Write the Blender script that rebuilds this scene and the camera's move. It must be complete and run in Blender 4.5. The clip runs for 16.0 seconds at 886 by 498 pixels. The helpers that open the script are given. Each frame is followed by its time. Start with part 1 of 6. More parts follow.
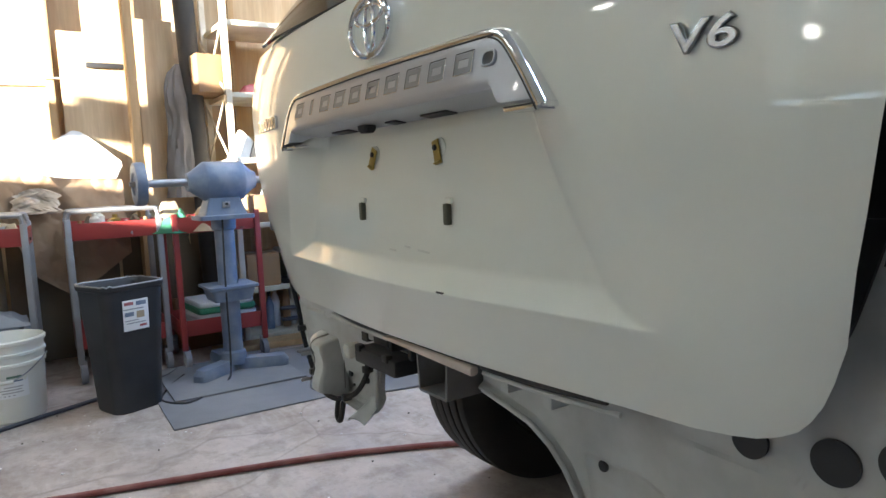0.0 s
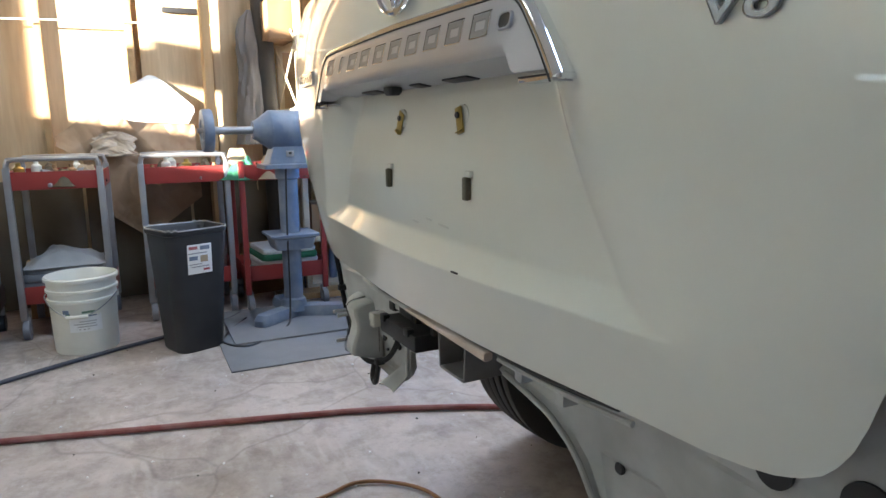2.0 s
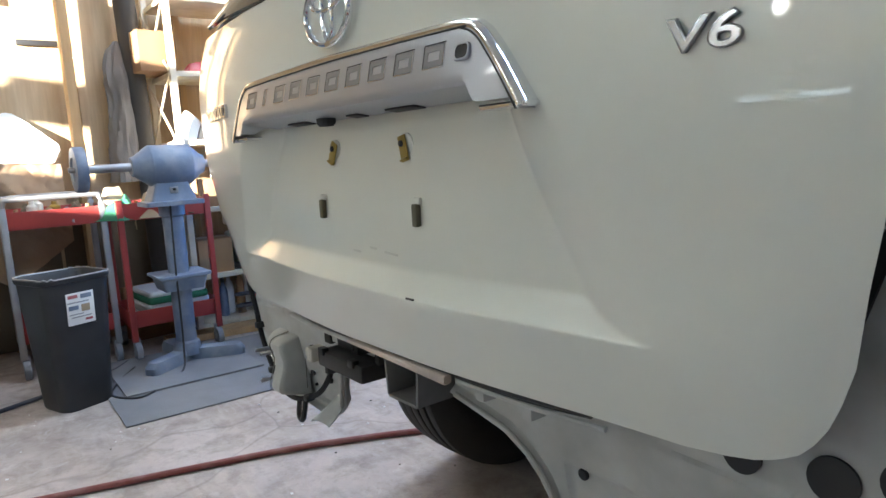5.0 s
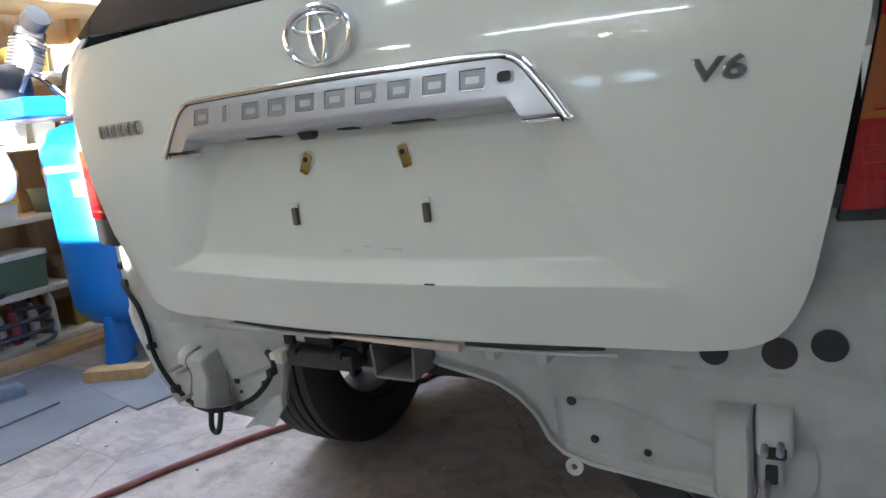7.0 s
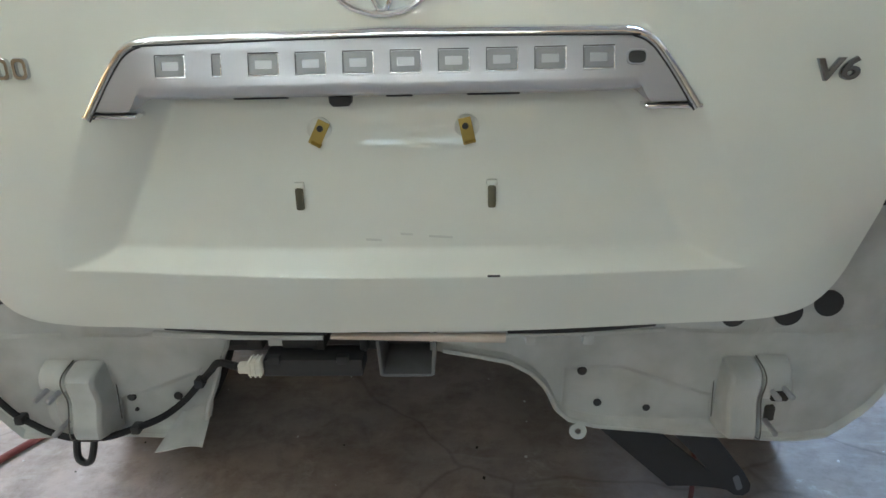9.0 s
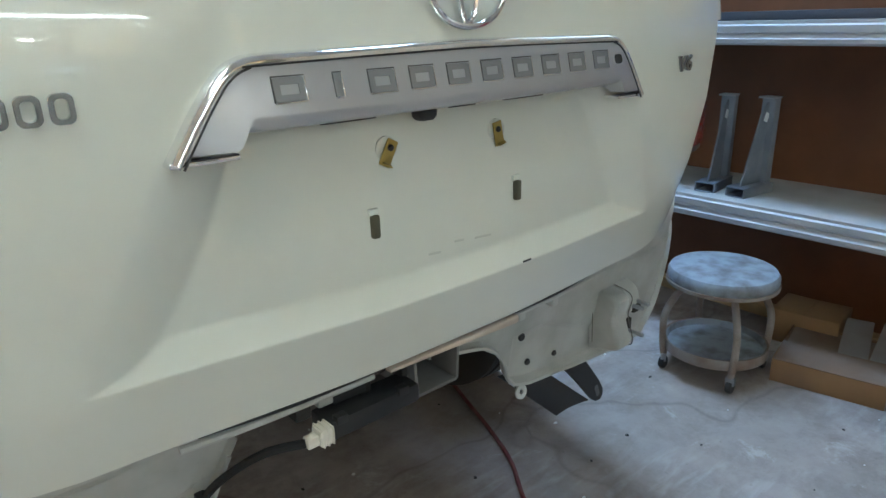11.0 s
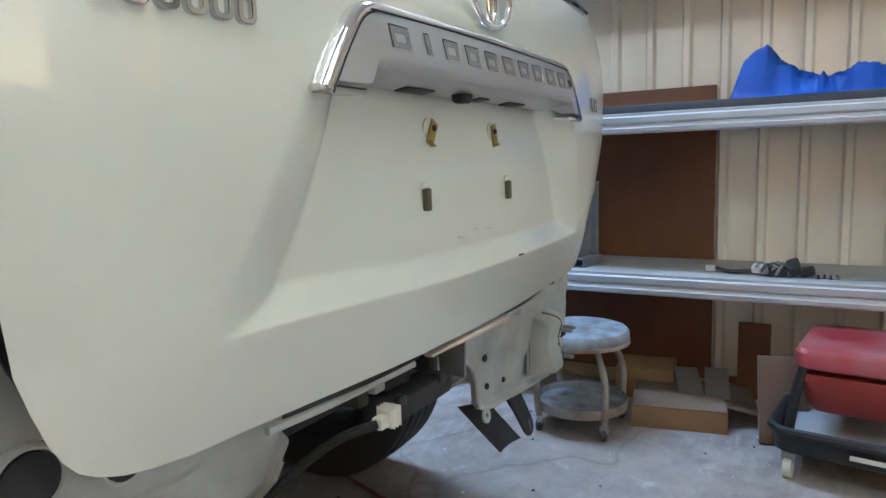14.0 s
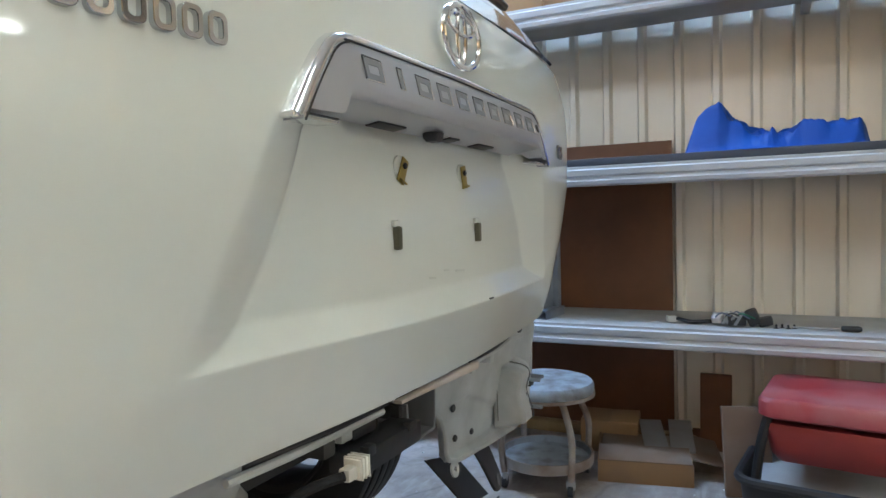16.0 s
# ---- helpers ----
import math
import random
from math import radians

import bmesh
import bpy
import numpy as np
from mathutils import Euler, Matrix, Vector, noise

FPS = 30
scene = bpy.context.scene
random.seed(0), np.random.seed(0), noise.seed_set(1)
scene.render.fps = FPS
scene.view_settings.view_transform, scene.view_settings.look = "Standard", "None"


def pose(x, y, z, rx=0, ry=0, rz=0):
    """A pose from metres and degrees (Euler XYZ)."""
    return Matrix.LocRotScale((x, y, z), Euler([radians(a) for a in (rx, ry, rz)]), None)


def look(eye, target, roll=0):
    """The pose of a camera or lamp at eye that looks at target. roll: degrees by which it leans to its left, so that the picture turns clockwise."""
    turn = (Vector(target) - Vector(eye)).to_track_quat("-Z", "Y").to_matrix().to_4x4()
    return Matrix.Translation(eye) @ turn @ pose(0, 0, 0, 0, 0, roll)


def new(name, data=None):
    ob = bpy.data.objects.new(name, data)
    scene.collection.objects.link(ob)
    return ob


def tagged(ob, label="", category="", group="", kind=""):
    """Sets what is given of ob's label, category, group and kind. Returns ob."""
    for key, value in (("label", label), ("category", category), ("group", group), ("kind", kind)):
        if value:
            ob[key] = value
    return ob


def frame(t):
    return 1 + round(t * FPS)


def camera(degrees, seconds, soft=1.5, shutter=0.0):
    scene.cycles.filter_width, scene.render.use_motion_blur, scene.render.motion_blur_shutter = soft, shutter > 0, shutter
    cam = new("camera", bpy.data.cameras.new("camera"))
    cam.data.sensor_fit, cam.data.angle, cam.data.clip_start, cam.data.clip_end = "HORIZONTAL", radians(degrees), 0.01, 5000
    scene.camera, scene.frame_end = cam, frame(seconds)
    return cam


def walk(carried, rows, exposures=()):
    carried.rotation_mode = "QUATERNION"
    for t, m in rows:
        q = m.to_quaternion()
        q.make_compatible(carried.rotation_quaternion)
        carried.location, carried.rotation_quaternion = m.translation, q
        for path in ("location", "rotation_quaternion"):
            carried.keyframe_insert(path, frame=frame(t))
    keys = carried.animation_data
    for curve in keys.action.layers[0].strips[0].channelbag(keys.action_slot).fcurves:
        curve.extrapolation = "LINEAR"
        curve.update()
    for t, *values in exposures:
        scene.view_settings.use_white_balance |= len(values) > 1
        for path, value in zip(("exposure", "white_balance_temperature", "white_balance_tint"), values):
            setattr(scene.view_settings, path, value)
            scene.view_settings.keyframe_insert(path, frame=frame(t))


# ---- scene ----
cam = camera(67.4, 16.0)
PATH = [
    (0, (0.82, -0.459, 0.966), (-0.841, 0.634, 0.754), -2.6),
    (0.5, (0.837, -0.413, 0.952), (-0.895, 0.566, 0.746), -1.9),
    (1, (0.85, -0.371, 0.956), (-0.927, 0.52, 0.732), -1.4),
    (1.5, (0.803, -0.369, 0.984), (-0.936, 0.547, 0.612), 0.1),
    (2, (0.804, -0.368, 0.988), (-0.952, 0.522, 0.637), -0.8),
    (2.5, (0.841, -0.343, 0.987), (-0.925, 0.527, 0.633), -0.9),
    (3, (0.849, -0.341, 0.991), (-0.926, 0.517, 0.655), -0.9),
    (3.5, (0.848, -0.34, 0.99), (-0.921, 0.546, 0.695), -1.1),
    (3.7, (0.85, -0.34, 0.99), (-0.905, 0.583, 0.724), -1.4),
    (5.8, (0.684, -0.569, 1.006), (-0.688, 0.843, 0.654), -3.2),
    (6, (0.666, -0.603, 1.019), (-0.641, 0.87, 0.668), -3.0),
    (6.5, (0.627, -0.676, 1.04), (-0.56, 0.903, 0.726), -3.5),
    (7, (0.592, -0.77, 1.051), (-0.392, 0.925, 0.654), -6.5),
    (7.5, (0.439, -0.857, 1.082), (-0.243, 0.967, 0.63), -4.6),
    (8, (0.306, -0.867, 1.117), (-0.271, 0.973, 0.588), -2.7),
    (8.5, (0.188, -0.802, 1.153), (-0.101, 1.067, 0.503), -3.9),
    (9, (0.088, -0.778, 1.145), (0.015, 1.095, 0.449), -1.5),
    (9.2, (0.013, -0.8, 1.153), (0.124, 1.065, 0.437), -0.8),
    (11.3, (-0.604, -0.537, 1.14), (0.708, 0.828, 0.496), -1.2),
    (11.5, (-0.642, -0.502, 1.138), (0.714, 0.82, 0.494), -0.8),
    (12, (-0.667, -0.435, 1.127), (0.827, 0.716, 0.463), -1.5),
    (12.5, (-0.723, -0.395, 1.099), (0.867, 0.647, 0.478), -0.8),
    (13, (-0.797, -0.38, 1.044), (0.861, 0.582, 0.477), -0.2),
    (13.5, (-0.809, -0.38, 0.988), (0.919, 0.551, 0.605), -0.2),
    (14, (-0.804, -0.401, 0.964), (0.916, 0.585, 0.705), -1.8),
    (14.5, (-0.792, -0.404, 0.964), (0.929, 0.608, 0.844), -1.8),
    (15, (-0.789, -0.398, 0.948), (0.951, 0.586, 0.98), -2.1),
    (15.5, (-0.786, -0.392, 0.943), (0.952, 0.597, 0.909), -1.6),
    (16, (-0.791, -0.376, 0.942), (1.003, 0.503, 0.849), -1.5),
]
walk(cam, [(t, look(eye, target, roll)) for t, eye, target, roll in PATH], exposures=[(0.0, 3.40, 6250, 9), (3.5, 3.52, 6300, 9), (6.0, 3.58, 6050, 9), (7.0, 3.58, 5950, 11), (9.0, 3.64, 6300, 6), (11.5, 3.66, 6150, 3), (12.5, 3.70, 6400, 6), (13.2, 3.74, 6330, 8), (14.5, 3.88, 6280, 8), (15.5, 3.74, 6350, 8), (16.0, 3.74, 6400, 8)])

# ---- world, sun, large lights ----
SUN_DIR = Vector((-0.45, 0.88, -0.13)).normalized()
world = bpy.data.worlds.new("sky")
scene.world = world
world.use_nodes = True
wn = world.node_tree
sky = wn.nodes.new("ShaderNodeTexSky")
sky.sky_type = "NISHITA"
sky.sun_disc = False
sky.sun_elevation = math.asin(-SUN_DIR.z)
sky.sun_rotation = math.atan2(-SUN_DIR.x, -SUN_DIR.y)
wn.links.new(sky.outputs[0], wn.nodes["Background"].inputs[0])
wn.nodes["Background"].inputs[1].default_value = 0.013

sun_data = bpy.data.lights.new("sun", "SUN")
sun_data.energy, sun_data.angle, sun_data.color = 5.0, radians(0.5), (1.0, 0.91, 0.78)
sun_ob = new("sun", sun_data)
sun_ob.matrix_world = look((0, 0, 0), SUN_DIR)


def area_lamp(name, m, sx, sy, watts, colour):
    d = bpy.data.lights.new(name, "AREA")
    d.shape, d.size, d.size_y, d.energy, d.color = "RECTANGLE", sx, sy, watts, colour
    ob = new(name, d)
    ob.matrix_world = m
    return ob


# the sky's light through the glazed band, and fill lamps in the added skylights
area_lamp("window_light", look((-0.1, -4.40, 2.15), (-0.1, 0, 1.4)), 3.3, 0.9, 0.16, (0.80, 0.89, 1.0))
area_lamp("skylight_west", look((-2.2, 1.55, 3.08), (-2.2, 1.551, 0)), 1.2, 2.0, 7.0, (0.70, 0.81, 1.0))
area_lamp("skylight_east", look((1.25, 1.0, 3.08), (1.25, 1.001, 0)), 0.52, 1.9, 7.6, (0.40, 0.62, 1.0))

# ---- materials ----
def material(name, colour, rough=0.6, metal=0.0, vary=0.12, scale=6.0, bump=0.15, bump_scale=60.0, second=None, second_amount=0.3,
             second_scale=2.0, coat=0.0, emission=None, emit=0.0, alpha_glass=0.0, rough_vary=0.1, stretch=(1, 1, 1), each=0.0):
    m = bpy.data.materials.new(name)
    m.use_nodes = True
    nt = m.node_tree
    n, lk = nt.nodes, nt.links
    b = n["Principled BSDF"]
    tc = n.new("ShaderNodeTexCoord")
    mp = n.new("ShaderNodeMapping")
    mp.inputs["Scale"].default_value = stretch
    lk.new(tc.outputs["Object"], mp.inputs["Vector"])
    n1 = n.new("ShaderNodeTexNoise")
    n1.inputs["Scale"].default_value, n1.inputs["Detail"].default_value = scale, 8
    lk.new(mp.outputs[0], n1.inputs["Vector"])
    n2 = n.new("ShaderNodeTexNoise")
    n2.inputs["Scale"].default_value, n2.inputs["Detail"].default_value = second_scale, 5
    lk.new(mp.outputs[0], n2.inputs["Vector"])
    base = n.new("ShaderNodeMix")
    base.data_type = "RGBA"
    lo = tuple(max(0.0, c * (1 - vary)) for c in colour)
    hi = tuple(min(1.0, c * (1 + vary)) for c in colour)
    base.inputs["A"].default_value, base.inputs["B"].default_value = (*lo, 1), (*hi, 1)
    lk.new(n1.outputs["Fac"], base.inputs["Factor"])
    out = base.outputs["Result"]
    if second:
        ramp = n.new("ShaderNodeMapRange")
        ramp.inputs["From Min"].default_value, ramp.inputs["From Max"].default_value = 0.42, 0.68
        ramp.inputs["To Max"].default_value = second_amount
        lk.new(n2.outputs["Fac"], ramp.inputs["Value"])
        mix = n.new("ShaderNodeMix")
        mix.data_type = "RGBA"
        mix.inputs["B"].default_value = (*second, 1)
        lk.new(out, mix.inputs["A"])
        lk.new(ramp.outputs[0], mix.inputs["Factor"])
        out = mix.outputs["Result"]
    if each:
        oi = n.new("ShaderNodeObjectInfo")
        hs = n.new("ShaderNodeHueSaturation")
        mr = n.new("ShaderNodeMapRange")
        mr.inputs["To Min"].default_value, mr.inputs["To Max"].default_value = 1 - each, 1 + each
        lk.new(oi.outputs["Random"], mr.inputs["Value"])
        lk.new(mr.outputs[0], hs.inputs["Value"])
        lk.new(out, hs.inputs["Color"])
        out = hs.outputs["Color"]
    lk.new(out, b.inputs["Base Color"])
    rr = n.new("ShaderNodeMapRange")
    rr.inputs["To Min"].default_value, rr.inputs["To Max"].default_value = max(0.0, rough - rough_vary), min(1.0, rough + rough_vary)
    lk.new(n2.outputs["Fac"], rr.inputs["Value"])
    lk.new(rr.outputs[0], b.inputs["Roughness"])
    b.inputs["Metallic"].default_value = metal
    if coat:
        b.inputs["Coat Weight"].default_value, b.inputs["Coat Roughness"].default_value = coat, 0.04
    if bump:
        n3 = n.new("ShaderNodeTexNoise")
        n3.inputs["Scale"].default_value, n3.inputs["Detail"].default_value = bump_scale, 4
        lk.new(mp.outputs[0], n3.inputs["Vector"])
        bp = n.new("ShaderNodeBump")
        bp.inputs["Strength"].default_value, bp.inputs["Distance"].default_value = bump, 0.004
        lk.new(n3.outputs["Fac"], bp.inputs["Height"])
        lk.new(bp.outputs[0], b.inputs["Normal"])
    if emission:
        b.inputs["Emission Color"].default_value, b.inputs["Emission Strength"].default_value = (*emission, 1), emit
    if alpha_glass:
        b.inputs["Transmission Weight"].default_value = alpha_glass
    return m


PAINT = material("pearl_white_paint", (0.70, 0.72, 0.66), 0.3, vary=0.015, scale=40, bump=0.0, coat=1.0, rough_vary=0.05)
PRIMED = material("dull_white_underbody_paint", (0.47, 0.485, 0.47), 0.42, vary=0.06, scale=12, bump=0.04, second=(0.22, 0.21, 0.19), second_amount=0.5, second_scale=9)
SILVER = material("silver_plastic", (0.46, 0.47, 0.505), 0.38, 0.65, vary=0.03, bump=0.02, coat=0.4)
CHROME = material("chrome", (0.85, 0.86, 0.88), 0.07, 1.0, vary=0.02, bump=0.0, rough_vary=0.04)
BLACK = material("black_plastic", (0.018, 0.018, 0.019), 0.5, vary=0.2, bump=0.08)
DARK = material("grimy_underbody", (0.03, 0.028, 0.026), 0.85, vary=0.4, bump=0.3, second=(0.08, 0.065, 0.05), second_amount=0.5)
RUBBER = material("tyre_rubber", (0.028, 0.027, 0.026), 0.8, vary=0.25, bump=0.2, second=(0.06, 0.055, 0.05), second_amount=0.4)
RIM_DUST = material("brake_dusted_alloy", (0.075, 0.07, 0.068), 0.7, 0.3, vary=0.2, bump=0.1)
RED_LENS = material("red_lamp_lens", (0.26, 0.004, 0.006), 0.12, vary=0.3, scale=30, bump=0.25, bump_scale=150, coat=0.35, stretch=(1, 1, 0.15))
AMBER_LENS = material("amber_lamp_lens", (0.26, 0.062, 0.004), 0.12, vary=0.3, scale=30, bump=0.25, bump_scale=150, coat=0.35, stretch=(1, 1, 0.15))
CLEAR_LENS = material("clear_lamp_lens", (0.75, 0.72, 0.7), 0.1, vary=0.05, bump=0.0, coat=1.0)
GLASS = material("tinted_glass", (0.008, 0.008, 0.009), 0.05, vary=0.0, bump=0.0, rough_vary=0.02)
YELLOW_ZINC = material("yellow_zinc", (0.40, 0.30, 0.09), 0.38, 0.8, vary=0.45, bump=0.1)
OLIVE = material("olive_plastic", (0.10, 0.095, 0.06), 0.55, vary=0.1, bump=0.05)
STEEL = material("worn_steel", (0.36, 0.37, 0.39), 0.42, 0.75, vary=0.12, bump=0.1, second=(0.22, 0.17, 0.13), second_amount=0.4, second_scale=7)
GALV = material("painted_grey_steel", (0.44, 0.455, 0.485), 0.55, 0.1, vary=0.06, bump=0.06, second=(0.6, 0.6, 0.58), second_amount=0.35, second_scale=5)
WALL_METAL = material("cream_metal_siding", (0.80, 0.74, 0.64), 0.36, 0.1, vary=0.05, bump=0.05, second=(0.42, 0.36, 0.28), second_amount=0.35, second_scale=2.2, stretch=(1, 1, 0.35))
HARDBOARD = material("brown_hardboard", (0.17, 0.062, 0.022), 0.55, vary=0.18, scale=14, bump=0.06, second=(0.08, 0.03, 0.012), second_amount=0.6, second_scale=2.5)
PLYWOOD = material("tan_plywood", (0.52, 0.39, 0.24), 0.7, vary=0.25, scale=9, bump=0.15, second=(0.36, 0.23, 0.115), second_amount=0.5, stretch=(6, 6, 0.6))
LUMBER = material("pine_lumber", (0.44, 0.29, 0.14), 0.7, vary=0.18, scale=10, bump=0.15, second=(0.26, 0.16, 0.08), second_amount=0.4, stretch=(8, 8, 0.6), each=0.15)
CARDBOARD = material("cardboard", (0.29, 0.165, 0.075), 0.85, vary=0.15, bump=0.12, second=(0.19, 0.125, 0.085), second_amount=0.6, second_scale=5, each=0.15)
KRAFT = material("kraft_paper", (0.35, 0.26, 0.16), 0.8, vary=0.1, bump=0.15, second=(0.6, 0.55, 0.46), second_amount=0.5, second_scale=4)
RED_STEEL = material("red_enamel", (0.30, 0.036, 0.032), 0.4, vary=0.12, bump=0.08, second=(0.16, 0.03, 0.025), second_amount=0.45, second_scale=6)
RED_VINYL = material("red_vinyl", (0.34, 0.03, 0.038), 0.38, vary=0.08, bump=0.15, second=(0.42, 0.24, 0.24), second_amount=0.5, second_scale=5)
BLUE_GREY = material("blue_grey_machine_paint", (0.12, 0.16, 0.235), 0.5, vary=0.1, bump=0.12, second=(0.42, 0.44, 0.46), second_amount=0.4, second_scale=8)
BLUE_TANK = material("blue_tank_paint", (0.012, 0.17, 0.60), 0.35, vary=0.06, bump=0.05, second=(0.01, 0.10, 0.36), second_amount=0.4, coat=0.3)
BLUE_TARP = material("blue_tarp", (0.004, 0.052, 0.29), 0.5, vary=0.3, bump=0.6, bump_scale=30, second=(0.006, 0.085, 0.40), second_amount=0.5, second_scale=6)
BIN_BLACK = material("black_bin_plastic", (0.014, 0.015, 0.018), 0.5, vary=0.2, bump=0.08, second=(0.06, 0.06, 0.065), second_amount=0.3, second_scale=4)
WHITE_PLASTIC = material("white_plastic", (0.68, 0.67, 0.60), 0.45, vary=0.05, bump=0.05, second=(0.5, 0.46, 0.38), second_amount=0.4, second_scale=6)
PAPER = material("white_paper", (0.75, 0.75, 0.74), 0.8, vary=0.04, bump=0.03)
DARK_CLOTH = material("dark_work_cloth", (0.11, 0.085, 0.055), 0.95, vary=0.2, bump=0.5, bump_scale=200)
CLOTH = material("grey_cloth", (0.26, 0.27, 0.28), 0.95, vary=0.2, bump=0.5, bump_scale=200, each=0.25)
GREEN_CLOTH = material("green_cloth", (0.03, 0.16, 0.09), 0.95, vary=0.2, bump=0.5, bump_scale=200)
WHITE_CLOTH = material("white_towel", (0.62, 0.64, 0.66), 0.95, vary=0.1, bump=0.5, bump_scale=200)
BAG = material("dark_plastic_bag", (0.045, 0.048, 0.055), 0.35, vary=0.2, bump=0.2)
HOSE_RED = material("red_rubber_hose", (0.19, 0.045, 0.04), 0.6, vary=0.15, bump=0.1, second=(0.3, 0.18, 0.16), second_amount=0.5, second_scale=12)
HOSE_ORANGE = material("orange_rubber_hose", (0.22, 0.10, 0.035), 0.6, vary=0.15, bump=0.1)
HOSE_GREY = material("dusty_dark_hose", (0.06, 0.065, 0.085), 0.7, vary=0.2, bump=0.1)
STOOL_TOP = material("worn_white_seat", (0.30, 0.33, 0.37), 0.6, vary=0.16, scale=22, bump=0.25, second=(0.13, 0.115, 0.10), second_amount=0.8, second_scale=16)
STOOL_LEG = material("rusty_painted_tube", (0.33, 0.29, 0.26), 0.6, 0.2, vary=0.2, bump=0.15, second=(0.17, 0.08, 0.04), second_amount=0.8, second_scale=9)
MAT_RUBBER = material("dusty_rubber_mat", (0.15, 0.155, 0.17), 0.85, vary=0.2, bump=0.3, bump_scale=90, second=(0.27, 0.27, 0.28), second_amount=0.5)
WHITE_WALL = material("painted_wall", (0.26, 0.25, 0.22), 0.8, vary=0.15, bump=0.1, second=(0.14, 0.12, 0.10), second_amount=0.4)
CEILING_MAT = material("ceiling_sheet", (0.60, 0.585, 0.55), 0.8, vary=0.05, bump=0.05)
TUBE_GLOW = material("lit_tube", (0.9, 0.9, 0.9), 0.4, bump=0.0, emission=(0.90, 1.0, 1.01), emit=2.6)
CREAM_STEEL = material("cream_rack_steel", (0.66, 0.59, 0.45), 0.5, 0.1, vary=0.1, bump=0.05, second=(0.35, 0.25, 0.15), second_amount=0.4, second_scale=8)
GREEN_PLASTIC = material("green_plastic", (0.10, 0.17, 0.12), 0.5, vary=0.1, bump=0.05)
BLACK_PAINT_WOOD = material("blackened_board", (0.045, 0.05, 0.065), 0.6, vary=0.2, bump=0.1)
PINK_FOAM = material("pale_masking_strip", (0.58, 0.50, 0.44), 0.8, vary=0.2, bump=0.2, second=(0.42, 0.30, 0.16), second_amount=0.5, second_scale=9)

BLUE_TARP.node_tree.nodes["Principled BSDF"].inputs["Specular IOR Level"].default_value = 0.25
GLASS.node_tree.nodes["Principled BSDF"].inputs["Specular IOR Level"].default_value = 0.4


def concrete():
    m = bpy.data.materials.new("dusty_concrete")
    m.use_nodes = True
    nt = m.node_tree
    n, lk = nt.nodes, nt.links
    b = n["Principled BSDF"]
    tc = n.new("ShaderNodeTexCoord")

    def noise_tex(scale, detail=8, rough=0.6, dist=0.0):
        t = n.new("ShaderNodeTexNoise")
        t.inputs["Scale"].default_value, t.inputs["Detail"].default_value = scale, detail
        t.inputs["Roughness"].default_value, t.inputs["Distortion"].default_value = rough, dist
        lk.new(tc.outputs["Object"], t.inputs["Vector"])
        return t.outputs["Fac"]

    def span(v, a, c, lo=0.0, hi=1.0):
        r = n.new("ShaderNodeMapRange")
        for k, x in (("From Min", a), ("From Max", c), ("To Min", lo), ("To Max", hi)):
            r.inputs[k].default_value = x
        lk.new(v, r.inputs["Value"])
        return r.outputs[0]

    def blend(f, a, c):
        x = n.new("ShaderNodeMix")
        x.data_type = "RGBA"
        lk.new(f, x.inputs["Factor"])
        for k, v in (("A", a), ("B", c)):
            if isinstance(v, tuple):
                x.inputs[k].default_value = (*v, 1)
            else:
                lk.new(v, x.inputs[k])
        return x.outputs["Result"]

    col = blend(span(noise_tex(1.5, 12, 0.7, 0.15), 0.35, 0.68), (0.29, 0.245, 0.215), (0.55, 0.48, 0.445))
    col = blend(span(noise_tex(8, 12, 0.74, 0.25), 0.46, 0.68, 0, 0.62), col, (0.15, 0.118, 0.09))
    col = blend(span(noise_tex(23, 6, 0.6), 0.6, 0.78, 0, 0.5), col, (0.50, 0.48, 0.46))
    # ragged round blend to dark brown, centred by the car's right rear corner
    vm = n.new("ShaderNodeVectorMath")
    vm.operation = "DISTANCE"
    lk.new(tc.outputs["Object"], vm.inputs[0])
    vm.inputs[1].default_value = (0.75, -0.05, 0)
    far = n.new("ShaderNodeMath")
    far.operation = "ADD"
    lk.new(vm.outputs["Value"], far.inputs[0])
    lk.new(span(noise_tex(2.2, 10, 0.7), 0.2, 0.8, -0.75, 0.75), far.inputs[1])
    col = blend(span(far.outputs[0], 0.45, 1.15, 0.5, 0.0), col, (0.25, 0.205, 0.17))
    col = blend(span(noise_tex(5, 10, 0.75, 0.6), 0.60, 0.67, 0, 0.5), col, (0.58, 0.55, 0.53))
    turn = n.new("ShaderNodeMapping")
    turn.inputs["Rotation"].default_value, turn.inputs["Scale"].default_value = (0, 0, radians(35)), (3.0, 14, 1)
    lk.new(tc.outputs["Object"], turn.inputs["Vector"])
    streak = n.new("ShaderNodeTexNoise")
    streak.inputs["Scale"].default_value, streak.inputs["Detail"].default_value, streak.inputs["Distortion"].default_value = 2.4, 9, 0.4
    lk.new(turn.outputs[0], streak.inputs["Vector"])
    mask = n.new("ShaderNodeMath")
    mask.operation = "MULTIPLY"
    lk.new(span(streak.outputs["Fac"], 0.48, 0.70, 0, 0.36), mask.inputs[0])
    lk.new(span(noise_tex(1.9, 6, 0.6), 0.46, 0.58), mask.inputs[1])
    col = blend(mask.outputs[0], col, (0.60, 0.565, 0.54))
    col = blend(span(noise_tex(70, 4, 0.7), 0.62, 0.74, 0, 0.45), col, (0.12, 0.10, 0.085))
    vor = n.new("ShaderNodeTexVoronoi")
    vor.feature = "DISTANCE_TO_EDGE"
    vor.inputs["Scale"].default_value = 1.1
    warp = n.new("ShaderNodeMix")
    warp.data_type = "VECTOR"
